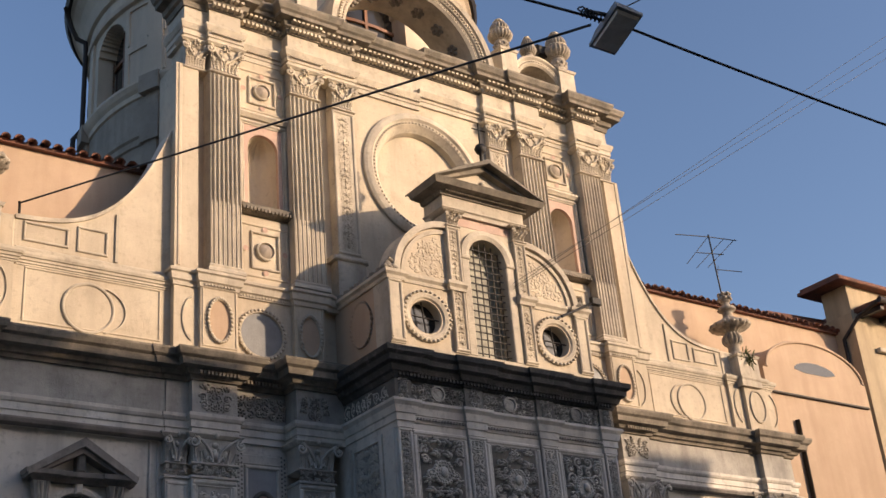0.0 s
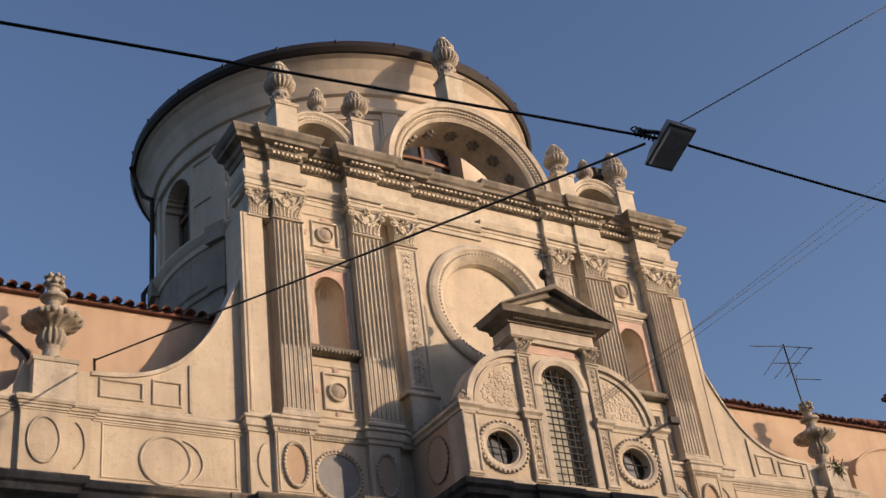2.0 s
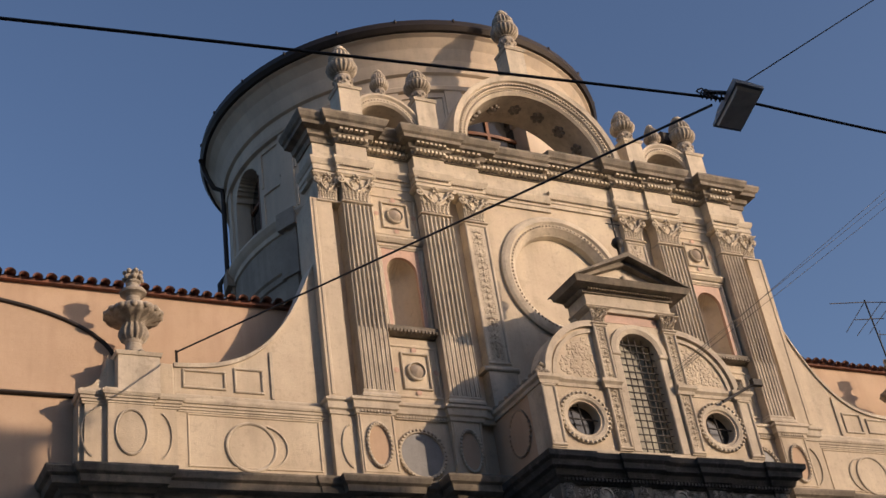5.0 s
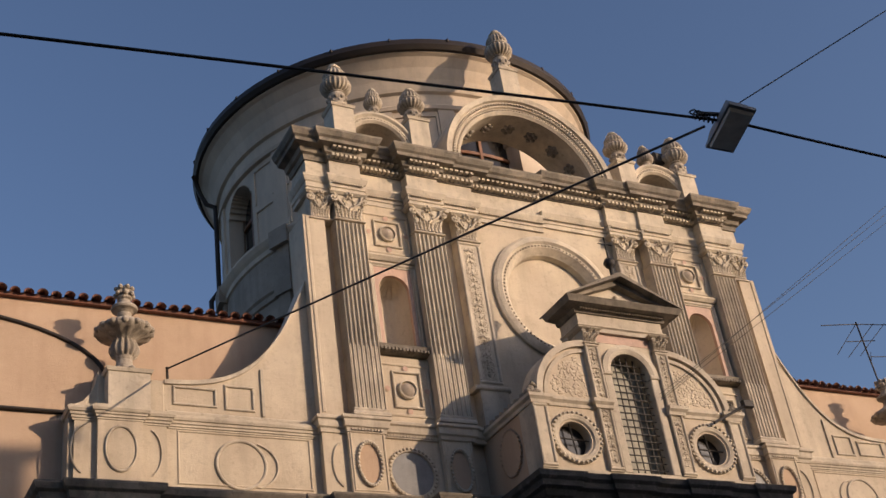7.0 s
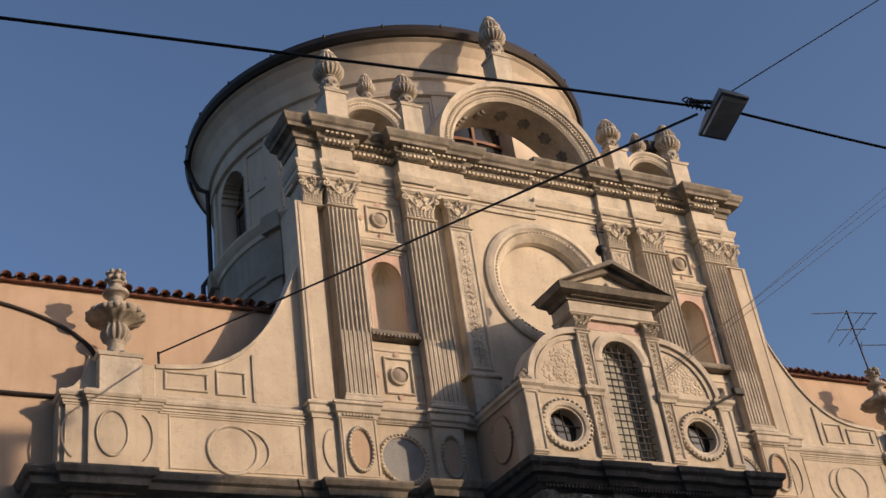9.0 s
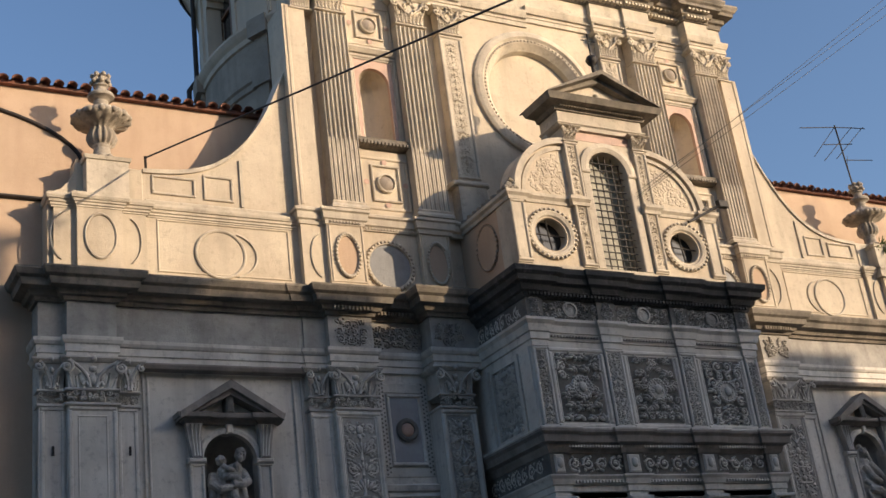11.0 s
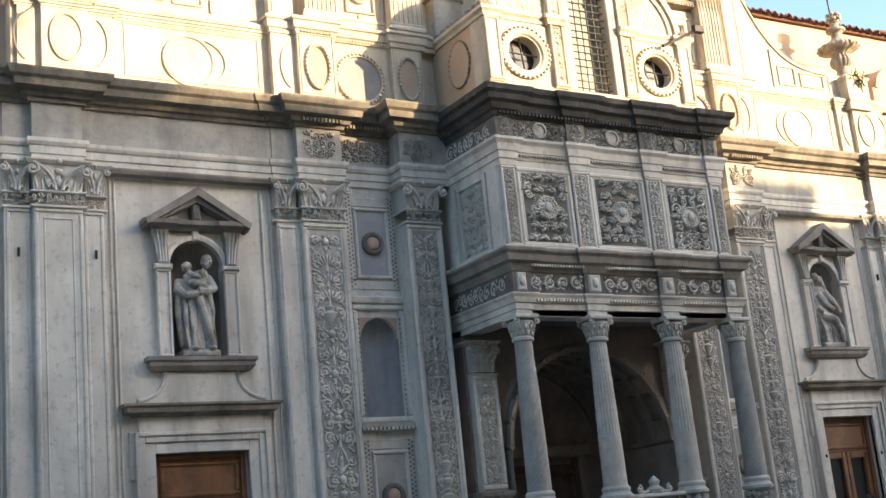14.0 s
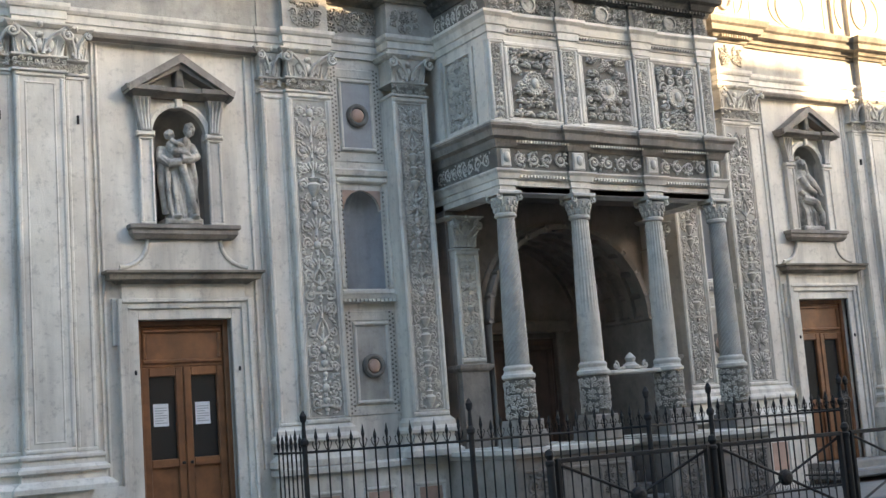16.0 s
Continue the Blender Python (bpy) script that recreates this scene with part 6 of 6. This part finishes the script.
part("roof", Shape().box(-1.8, -0.6, 0.15, P - 0.05, 9.06, 9.14).box(0.6, 1.8, 0.15, P - 0.05, 9.06, 9.14).box(-0.6, 0.6, 0.15, P - 0.45, 9.06, 9.14).box(-0.74, 0.74, 1.45, P - 0.3, 9.1, 10.4), CORNICE, dorm)
for sd in (-1, 1):
    a, b = sorted((sd * 1.87, sd * 1.62))
    s = panel_frame(Shape().box(a, b, 1.5, P + 0.04, 8.03, 9.06), a, b, 8.05, 9.05, P + 0.03, P + 0.065, 0.05)
    part("corner_pilaster", s, STONE, dorm)
    a, b = sorted((sd * 0.76, sd * 0.52))
    s = panel_frame(Shape().box(a, b, 1.5, P + 0.05, 8.03, 10.18), a, b, 8.05, 10.16, P + 0.04, P + 0.075, 0.045)
    arabesque(s, (a + b) / 2, b - a - 0.08, 8.15, 10.1, P + 0.045, rng)
    part("inner_pilaster", s, STONE, dorm)
    part("capital", capital(Shape(), a, b, 1.6, P + 0.06, 10.16, 10.42), STONE, dorm)
    line = [(1.87, 0.2), (1.87, P + 0.05), (1.60, P + 0.05), (1.60, P), (0.78, P), (0.78, P + 0.07), (0.5, P + 0.07)]
    line = [(-x, p) for x, p in line] if sd < 0 else [(x, p) for x, p in reversed(line)]
    part("string_course", Shape().sweep(line, [(-0.05, 9.04), (0.02, 9.04), (0.03, 9.09), (0.07, 9.13), (0.07, 9.18), (-0.05, 9.2)]), STONE, dorm)
    oc = part("oculus", Shape().ring((sd * 1.21, 8.54), [(0.42, P - 0.01), (0.42, P + 0.03), (0.36, P + 0.045), (0.31, P + 0.03), (0.285, P + 0.0), (0.262, P - 0.03), (0.262, P - 0.2)], seg=44), STONE, dorm, "round window with a beaded rim")
    part("bead_row", beads(Shape(), (sd * 1.21, 8.54), 0.40, 0.40, P + 0.05, 32, 0.027), STONE, oc)
    part("pane", Shape().disc((sd * 1.21, 8.54), P - 0.17, 0.28), GLASS, oc)
    part("bar", Shape().tube([(sd * 1.21 - 0.26, P - 0.07, 8.56), (sd * 1.21 + 0.26, P - 0.07, 8.54)], 0.013, 5), IRON, oc)
    part("bar", Shape().tube([(sd * 1.21 - 0.03, P - 0.07, 8.8), (sd * 1.21 + 0.02, P - 0.07, 8.28)], 0.013, 5), IRON, oc)
    f = Shape()
    for k in range(150):
        a, r = rng.uniform(0.1, 1.45), 0.76 * math.sqrt(rng.random())
        u, v = 0.1 + r * math.cos(a), 0.05 + r * math.sin(a)
        if math.hypot(u, v) < 0.78:
            f.blob((sd * (0.70 + u), P - 0.02, 9.18 + v), rng.uniform(0.03, 0.07), rng.uniform(0.004, 0.007), rng.uniform(0.02, 0.035), rng.uniform(0, 3.1))
    part("spandrel_relief", f, CREAM, dorm)
    s = Shape()
    scroll(s, sd * 1.80, 9.29, P, 0.1, 1.4, math.pi / 2, sd, 0.035)
    for k in range(5):
        s.blob((sd * (1.72 + 0.045 * k), P + 0.02, 9.22 + 0.02 * (k % 2)), 0.05, 0.08, 0.06)
    part("volute", s, CORNICE, dorm)
    s = Shape()
    v = [(sd * 1.885, q0, z0) for q0, z0 in ((1.0 + 0.42 * math.cos(k), 8.56 + 0.36 * math.sin(k)) for k in (2 * math.pi * i / 28 for i in range(28)))]
    s.add(v, [tuple(range(28))])
    for x, q0, z0 in v:
        s.blob((x, q0, z0), 0.025, 0.025, 0.025)
    s.box(sd * 1.80, sd * 1.86, 0.1, 1.6, 8.03, 9.06)
    part("side_oval", s, PINK, dorm)
    s = Shape()
    for i in range(8):
        s.lathe((sd * 1.84, 0.3 + i * 0.2), [(0.09, 9.2), (0.08, 9.26), (0.001, 9.28)], 8)
    part("coping_tile", s, CORNICE, dorm)
s = Shape().ring((0, 9.72), [(0.352, P - 0.24), (0.352, P + 0.03), (0.42, P + 0.06), (0.5, P + 0.05), (0.5, P - 0.02)], seg=28, a0=0, a1=math.pi)
for sd in (-1, 1):
    a, b = sorted((sd * 0.352, sd * 0.5))
    s.box(a, b, P - 0.24, P + 0.03, 8.03, 9.7, 0.015).box(a - 0.01, b + 0.01, P - 0.1, P + 0.06, 9.66, 9.73, 0.015)
part("window_surround", s, STONE, dorm)
part("inlay", Shape().box(-0.5, 0.5, P - 0.01, P + 0.006, 10.24, 10.38), ROSE, dorm)
w = part("window", Shape().plate([(-0.37, 8.02), (0.37, 8.02)] + [(0.37 * math.cos(math.pi * i / 20), 9.72 + 0.37 * math.sin(math.pi * i / 20)) for i in range(21)], P - 0.26, P - 0.24), LEADED, dorm, "tall arched leaded window")
s = Shape()
for x in (-0.29, -0.175, -0.058, 0.058, 0.175, 0.29):
    s.box(x - 0.007, x + 0.007, P - 0.1, P - 0.085, 8.03, 9.72 + math.sqrt(0.36 ** 2 - x * x))
for i in range(16):
    z = 8.14 + i * 0.118
    hw = 0.36 if z < 9.72 else math.sqrt(max(0.001, 0.36 ** 2 - (z - 9.72) ** 2))
    s.box(-hw, hw, P - 0.085, P - 0.07, z - 0.006, z + 0.006)
part("grille", s, IRON, w, "rusty iron window grille")
line = [(-0.78, 1.4), (-0.78, P + 0.06), (0.78, P + 0.06), (0.78, 1.4)]
part("entablature", Shape().sweep(line, [(-0.6, 10.40), (0.0, 10.40), (0.01, 10.46), (0.04, 10.48), (0.04, 10.50), (0.0, 10.52), (0.0, 10.72), (-0.6, 10.72)]), STONE, dorm)
line = [(-0.8, 1.4), (-0.8, P + 0.06), (0.8, P + 0.06), (0.8, 1.4)]
s = Shape().sweep(line, [(-0.6, 10.70), (0.03, 10.70), (0.05, 10.76), (0.22, 10.78), (0.26, 10.84), (0.28, 10.87), (-0.6, 10.89)])
dentils(s, -0.78, 0.78, P + 0.09, P + 0.17, 10.735, 10.775, 0.05)
for sd in (-1, 1):
    for w0, w1, pp, p0 in ((0.0, 0.08, P + 0.34, 1.3), (0.08, 0.17, P + 0.2, P - 0.1)):
        e = sd * 1.07
        q = [(e, 10.88 - w0 * 0.4), (0, 11.42 - w0), (0, 11.42 - w1), (e - sd * 0.1 * (w0 > 0), 10.86)]
        s.plate(q if sd < 0 else q[::-1], p0, pp)
part("pediment", s, CORNICE, dorm)
part("tympanum", Shape().plate([(-0.85, 10.9), (0.85, 10.9), (0, 11.32)], 1.4, P + 0.08).blob((0, P + 0.1, 11.05), 0.06, 0.05, 0.06), STONE, dorm)
part("plinth", Shape().box(-1.86, 1.86, 0.1, P + 0.02, 7.84, 8.04), STONE, dorm)
part("ball", Shape().lathe((0, 2.0), [(0.03, 11.45), (0.03, 11.6), (0.07, 11.63), (0.1, 11.7), (0.07, 11.77), (0.01, 11.8)], 14, soft=True), IRON, dorm)
part("cross", Shape().tube([(0, 2.0, 11.78), (0, 2.0, 12.2)], 0.014, 6).tube([(-0.13, 2.0, 12.07), (0.13, 2.0, 12.07)], 0.012, 6), IRON, dorm)
single("iron_bracket", Shape().tube([(1.28, 1.98, 8.94), (1.7, 1.98, 9.16), (2.12, 1.98, 9.38)], 0.022, 6).box(1.95, 2.15, 1.94, 2.02, 9.28, 9.40, 0.01), IRON, "rusty iron cable bracket on the dormer", "bracket")

OUT, BACK, LIFT = 0.0, 0.0, 0.0

# ---- side walls, gables and neighbours ----
for SIDE in (-1, 1):
    zc = 11.44
    single("wall_aisle", Shape().box(-16 if SIDE < 0 else -13.0, -4.3, -1.2, -0.75, 0.0, zc - 0.02), PINK, kind="structure")
    t = thing("tile_coping", "row of red terracotta coping tiles on the wall", "roof tiles", (-8, -0.9, zc), "tile copings")
    x_end = -16.0 if SIDE < 0 else -12.6
    x = x_end
    part("bedding", Shape().box(x_end, -4.4, -1.3, -0.66, zc - 0.04, zc + 0.02), TILE, t)
    while x < -4.5:
        s, n = Shape(), 8
        dz, r = rng.uniform(-0.012, 0.012), rng.uniform(0.072, 0.084)
        v = [(x + rr * math.cos(math.pi * i / n), pp, zc + dz + rr * 0.95 * math.sin(math.pi * i / n)) for pp in (-0.56 + dz, -1.3) for rr in (r, r - 0.02) for i in range(n + 1)]
        k = n + 1
        f = [(i, i + 1, 2 * k + i + 1, 2 * k + i) for i in range(n)] + [(k + i, k + i + 1, 3 * k + i + 1, 3 * k + i) for i in range(n)] + [(i, i + 1, k + i + 1, k + i) for i in range(n)]
        part("tile", s.add(v, f, True), TILE, t)
        x += 0.195
    gx, hw, hh, zb, zstr = (-10.18, 2.45, 0.95, 9.9, 9.4) if SIDE < 0 else (-10.36, 1.6, 0.74, 10.0, 9.46)
    arc = [(gx + hw * math.cos(a), zb + hh * math.sin(a)) for a in (math.pi * i / 24 for i in range(25))]
    pts = [(gx - hw - 0.1, 0.0), (gx + hw + 0.1, 0.0), (gx + hw + 0.1, zb)] + arc + [(gx - hw - 0.1, zb)]
    t = thing("chapel_gable", "salmon plastered wall with a curved gable top", "wall", (gx, -0.4, 0), "chapel gables")
    part("wall", Shape().plate(pts, -0.7, -0.25), PINK, t)
    part("rim", Shape().tube([(a, -0.24, b) for a, b in arc], 0.035, 6), PINK if SIDE > 0 else ZINC, t)
    part("string_course", Shape().box(gx - hw, gx + hw, -0.3, -0.18, zstr - 0.04, zstr + 0.005, 0.02), ZINC, t)
    eye = [(gx + 0.68 * math.cos(math.pi * i / 12), zb + 0.08 + 0.2 * math.sin(math.pi * i / 12)) for i in range(13)] + [(gx - 0.35, zb + 0.02), (gx + 0.35, zb + 0.02)]
    part("vent_opening", Shape().plate(eye, -0.3, -0.243), GLASS, t, "dark lens-shaped vent opening")
SIDE = -1
single("downpipe", Shape().tube([(9.37, -0.2, 8.88), (9.36, -0.2, 0.1)], 0.05, 8), ZINC, "dark metal rainwater pipe on the salmon wall", "pipe")

house = thing("neighbour_house", "ochre plastered town house with dark overhanging eaves", "house", (16, -0.2, 0))
part("wall", Shape().box(12.12, 22.0, -8.0, -0.2, 0.0, 11.78).box(12.2, 16.0, -0.95, -0.24, 11.7, 12.5), HOUSE, house)
roof = part("roof", Shape().box(12.3, 23, -9, 0.45, 11.80, 11.90).add([(12.3, 0.45, 11.9), (23, 0.45, 11.9), (23, -9, 11.9), (12.3, -9, 11.9), (15.5, -4.2, 13.4), (20, -4.2, 13.4)], [(0, 1, 5, 4), (1, 2, 5), (2, 3, 4, 5), (3, 0, 4)]), TILE, house)
part("gutter", Shape().tube([(12.25, 0.5, 11.86), (23, 0.5, 11.86)], 0.07, 8), ZINC, roof)
part("upper_eave", Shape().box(11.72, 16.2, -1.25, -0.02, 12.5, 12.58, 0.02).box(11.78, 16.1, -1.2, -0.1, 12.58, 12.66, 0.02), TILE, house)
part("downpipe", Shape().tube([(12.3, 0.42, 11.85), (12.1, 0.0, 11.62), (12.06, -0.5, 11.2), (12.06, -0.5, 10.2)], 0.045, 8), ZINC, house)
for i in range(14):
    part("rafter_end", Shape().box(12.4 + i * 0.75, 12.52 + i * 0.75, -0.2, 0.4, 11.68, 11.80), ZINC, roof)
part("sill", Shape().box(12.75, 13.6, -0.2, -0.08, 10.88, 10.98, 0.01), STONE, house)
for x in (14.2, 16.6, 19.0):
    for z in (2.0, 5.2, 8.4):
        w = part("window", Shape().box(x, x + 1.0, -0.24, -0.19, z, z + 1.6), GLASS, house)
        part("frame", panel_frame(Shape(), x - 0.1, x + 1.1, z - 0.1, z + 1.7, -0.22, -0.14, 0.12), STONE, w)
back = thing("rear_roof", "dark tiled lean-to roof behind the salmon wall", "roof", (12, -2, 11))
part("wall", Shape().box(10.7, 13.6, -4.5, -1.45, 0.0, 11.95), PINK, back)
part("slope", Shape().add([(10.5, -1.25, 11.95), (13.8, -1.25, 12.12), (13.8, -4.8, 12.9), (10.5, -4.8, 12.5), (10.5, -1.25, 11.84), (13.8, -1.25, 12.0)], [(0, 1, 2, 3), (0, 4, 5, 1), (4, 3, 2, 5)]), TILE, back)

# houses across the street, behind the camera, which keep the lower facade in shade
for name, x0, x1, h in (("street_house", -40, 6.3, 13.72), ("street_house", 6.3, 8.2, 12.92), ("street_house", 8.2, 10.4, 12.66), ("street_house", 10.4, 13.0, 12.45), ("street_house", 13.0, 15.4, 12.25), ("street_house", 15.4, 48, 11.72)):
    t = thing(name, "plastered town house across the street", "house", ((x0 + x1) / 2, 21, 0), "opposite houses")
    part("wall", Shape().box(x0, x1, 17.45, 28, 0.0, h - 0.15), HOUSE, t)
    part("roof", Shape().box(x0, x1, 17.1, 28.5, h - 0.15, h), TILE, t)
t = thing("chimney", "broad brick chimney on the roof across the street", "chimney", (19.9, -17.8, 11.7))
part("stack", Shape().box(19.2, 20.6, 17.3, 18.3, 11.65, 12.3), TILE, t)
part("cap", Shape().box(19.1, 20.7, 17.2, 18.4, 12.3, 12.4, 0.03), PAVING, t)

# ---- railings ----
fence = thing("iron_fence", "black wrought-iron fence with spear tips before the porch", "fence", (0, 2.7, 0.12))
POSTS = [(-4.93, 0.26), (-4.98, 1.31), (-3.4, 2.68), (-0.71, 2.8), (0.35, 2.85), (2.8, 2.96), (4.35, 1.73), (4.34, 0.68)]


def spear(s, x, p, z, top):
    s.tube([(x, p, 0.12), (x, p, z + top * 0.35)], 0.011, 5)
    s.lathe((x, p), [(0.011, z + top * 0.3), (0.02, z + top * 0.34), (0.011, z + top * 0.4), (0.026, z + top * 0.62), (0.001, z + top)], 6)


def post(x, p, h):
    s = Shape().lathe((x, p), [(0.045, 0.12), (0.045, 0.3), (0.034, 0.33), (0.034, h - 0.45), (0.055, h - 0.42), (0.055, h - 0.38), (0.03, h - 0.34), (0.022, h - 0.16), (0.04, h - 0.13), (0.045, h - 0.07), (0.02, h - 0.02), (0.001, h)], 12)
    part("post", s, IRON, fence)


for i, (x, p) in enumerate(POSTS):
    if 0 < i < len(POSTS) - 1:
        post(x, p, 1.92)
for a, b in zip(POSTS, POSTS[1:]):
    d = math.hypot(b[0] - a[0], b[1] - a[1])
    n = max(3, round(d / 0.145))
    for z, r in ((1.40, 0.016), (0.34, 0.016)):
        part("rail", Shape().tube([(a[0], a[1], z), (b[0], b[1], z)], r, 6), IRON, fence)
    s = Shape()
    for k in range(1, n):
        x, p = a[0] + (b[0] - a[0]) * k / n, a[1] + (b[1] - a[1]) * k / n
        bar = Shape()
        spear(bar, x, p, 1.40, 0.3 if k % 2 else 0.24)
        part("bar", bar, IRON, fence)
        ux, up = (b[0] - a[0]) / d, (b[1] - a[1]) / d
        for sd in (-1, 1):
            s.tube([(x + ux * sd * q, p + up * sd * q, 1.40 + h) for q, h in ((0.0, 0.0), (0.03, 0.05), (0.05, 0.1), (0.035, 0.13))], 0.006, 4)
            s.tube([(x + ux * sd * q, p + up * sd * q, 0.34 + h) for q, h in ((0.06, 0.02), (0.04, 0.1), (0.0, 0.13))], 0.006, 4)
    part("scrollwork", s, IRON, fence)
barrier = thing("street_barrier", "low black iron barrier with crossed braces and bosses", "barrier", (0, 4.350, 0))
BX = [-3.47, -1.07, 1.23, 3.53, 5.82]
for i, x in enumerate(BX):
    s = Shape().lathe((x, 4.350), [(0.06, 0), (0.06, 0.15), (0.045, 0.18), (0.045, 1.08), (0.055, 1.1), (0.055, 1.13), (0.03, 1.15), (0.055, 1.2), (0.04, 1.25), (0.001, 1.27)], 14)
    part("post", s, IRON, barrier)
    if i:
        a, b = BX[i - 1] + 0.1, x - 0.1
        for z in (1.13, 0.2):
            part("rail", Shape().box(a, b, 4.325, 4.375, z - 0.025, z + 0.025, 0.006), IRON, barrier)
        part("upright", Shape().box(a - 0.02, a + 0.03, 4.320, 4.380, 0.1, 1.15, 0.006), IRON, barrier)
        part("upright", Shape().box(b - 0.03, b + 0.02, 4.320, 4.380, 0.1, 1.15, 0.006), IRON, barrier)
        part("brace", Shape().tube([(a, 4.350, 1.1), (b, 4.350, 0.22)], 0.018, 6), IRON, barrier)
        part("brace", Shape().tube([(a, 4.350, 0.22), (b, 4.350, 1.1)], 0.018, 6), IRON, barrier)
        part("boss", Shape().ring(((a + b) / 2, 0.66), [(0.09, 4.310), (0.1, 4.350), (0.09, 4.390), (0.05, 4.410), (0.001, 4.415)], seg=16), IRON, barrier)

# ---- lamp, cables and aerial ----


def cable(name, label, pts, r, sag=0.0):
    a, b = Vector(pts[0]), Vector(pts[-1])
    q = []
    for k in range(33):
        u = a.lerp(b, k / 32)
        q.append((u.x, u.y, u.z - sag * 4 * (k / 32) * (1 - k / 32)))
    single(name, Shape().tube(q, r, 6), CABLE, label, "cable", "overhead cables")


LZ = 8.27
lamp = thing("street_lamp", "grey box street lamp hung on overhead cables", "street lamp", (-4.28, 8.99, LZ))
FOOT = [(-4.53, 9.29), (-4.22, 9.29), (-4.02, 8.7), (-4.33, 8.69)]


def lamp_box(k0, k1, z0, z1):
    cx, cp = -4.28, 9.00
    v = [(cx + (x - cx) * k, cp + (p - cp) * k, z) for k, z in ((k0, z0), (k1, z1)) for x, p in FOOT]
    return Shape().add(v, [(0, 1, 2, 3), (7, 6, 5, 4), (0, 4, 5, 1), (1, 5, 6, 2), (2, 6, 7, 3), (3, 7, 4, 0)])


part("housing", lamp_box(1.0, 0.72, LZ + 0.02, LZ + 0.13), LAMPGREY, lamp)
part("rim", lamp_box(1.03, 1.03, LZ - 0.005, LZ + 0.025), LAMPGREY, lamp)
part("cover", lamp_box(0.84, 0.9, LZ - 0.035, LZ - 0.004), DIFFUSER, lamp, "dusty grey lamp cover")
s = Shape()
for k in range(5):
    s.tube([(-4.69 + 0.05 * k + 0.035 * math.cos(a), 9.0 + 0.02 * math.sin(2 * a), 8.34 + 0.05 * math.sin(a)) for a in (2 * math.pi * i / 10 for i in range(11))], 0.008, 5)
part("cable_loops", s.tube([(-4.64, 9.0, 8.36), (-4.44, 9.0, 8.40), (-4.24, 9.0, 8.43)], 0.022, 6), CABLE, lamp)
part("hook", Shape().tube([(-4.24, 9.0, 8.31), (-4.24, 9.0, 8.54)], 0.012, 6), IRON, lamp)
cable("overhead_cable", "black twisted overhead cable carrying the lamp", [(-14.83, 8.51, 7.52), (-4.24, 8.99, 8.36)], 0.014, -0.03)
cable("overhead_cable", "black twisted overhead cable carrying the lamp", [(-4.24, 8.99, 8.37), (0.71, 9.21, 8.22)], 0.014, 0.03)
cable("overhead_cable", "thin overhead cable from the lamp to the facade", [(-4.57, 8.97, 8.25), (-6.95, 0.01, 10.07)], 0.013, 0.0)
cable("overhead_cable", "thin stay cable rising from the lamp", [(-4.24, 8.99, 8.5), (2.22, 9.3, 13.09)], 0.0065, 0.0)
for z0, z1 in ((9.57, 22.8), (9.47, 22.5), (9.50, 23.35)):
    cable("overhead_cable", "thin grey telephone cable to the dormer", [(0.45, 1.66, z0), (20.0, 2.1, z1)], 0.0045, 0.0)
single("cable_pin", Shape().tube([(-6.93, 0.0, 9.8), (-6.95, 0.03, 10.09)], 0.02, 6), IRON, "iron pin that holds the cable", "pin")
aerial = thing("tv_aerial", "thin metal television aerial behind the parapet", "aerial", (8.65, -0.95, 11.4))
part("mast", Shape().tube([(8.66, -0.95, 11.3), (8.64, -0.95, 12.02), (8.58, -0.95, 13.34)], 0.017, 6), IRON, aerial)
part("boom", Shape().tube([(7.5, -0.95, 13.12), (8.59, -0.95, 13.29), (9.52, -0.95, 13.39)], 0.011, 5), IRON, aerial)
part("boom", Shape().tube([(8.1, -0.95, 12.80), (8.56, -0.95, 12.87), (8.98, -0.95, 12.93)], 0.011, 5), IRON, aerial)
part("boom", Shape().tube([(8.66, -0.95, 12.5), (9.48, -0.95, 12.6)], 0.01, 5), IRON, aerial)
for x0, z0, x1, z1 in ((7.65, 12.42, 8.6, 13.3), (7.93, 12.37, 9.18, 13.41), (8.31, 12.46, 9.53, 13.45), (8.6, 12.38, 8.78, 12.64)):
    part("element", Shape().tube([(x0, -0.9, z0), (x1, -1.0, z1)], 0.008, 4), IRON, aerial)
single("floodlight", Shape().box(3.33, 3.57, -0.3, -0.05, 15.95, 16.2, 0.03).tube([(3.55, -0.15, 16.05), (3.75, -0.1, 15.9)], 0.02, 6), IRON, "small black floodlight fixed to a vase", "floodlight")
s = Shape()
for k in range(60):
    a, r = rng.random() * 6.28, rng.random() * 0.22
    x, p, z = 7.55 + r * math.cos(a), 0.22 + 0.12 * rng.random(), 9.72 + 0.25 * rng.random()
    s.tube([(x, p, z), (x + rng.uniform(-0.05, 0.05), p + 0.05, z + rng.uniform(-0.2, 0.1))], 0.012, 3)
single("weed", s, PLANT, "green weed growing below the urn", "plant", kind="stuff")
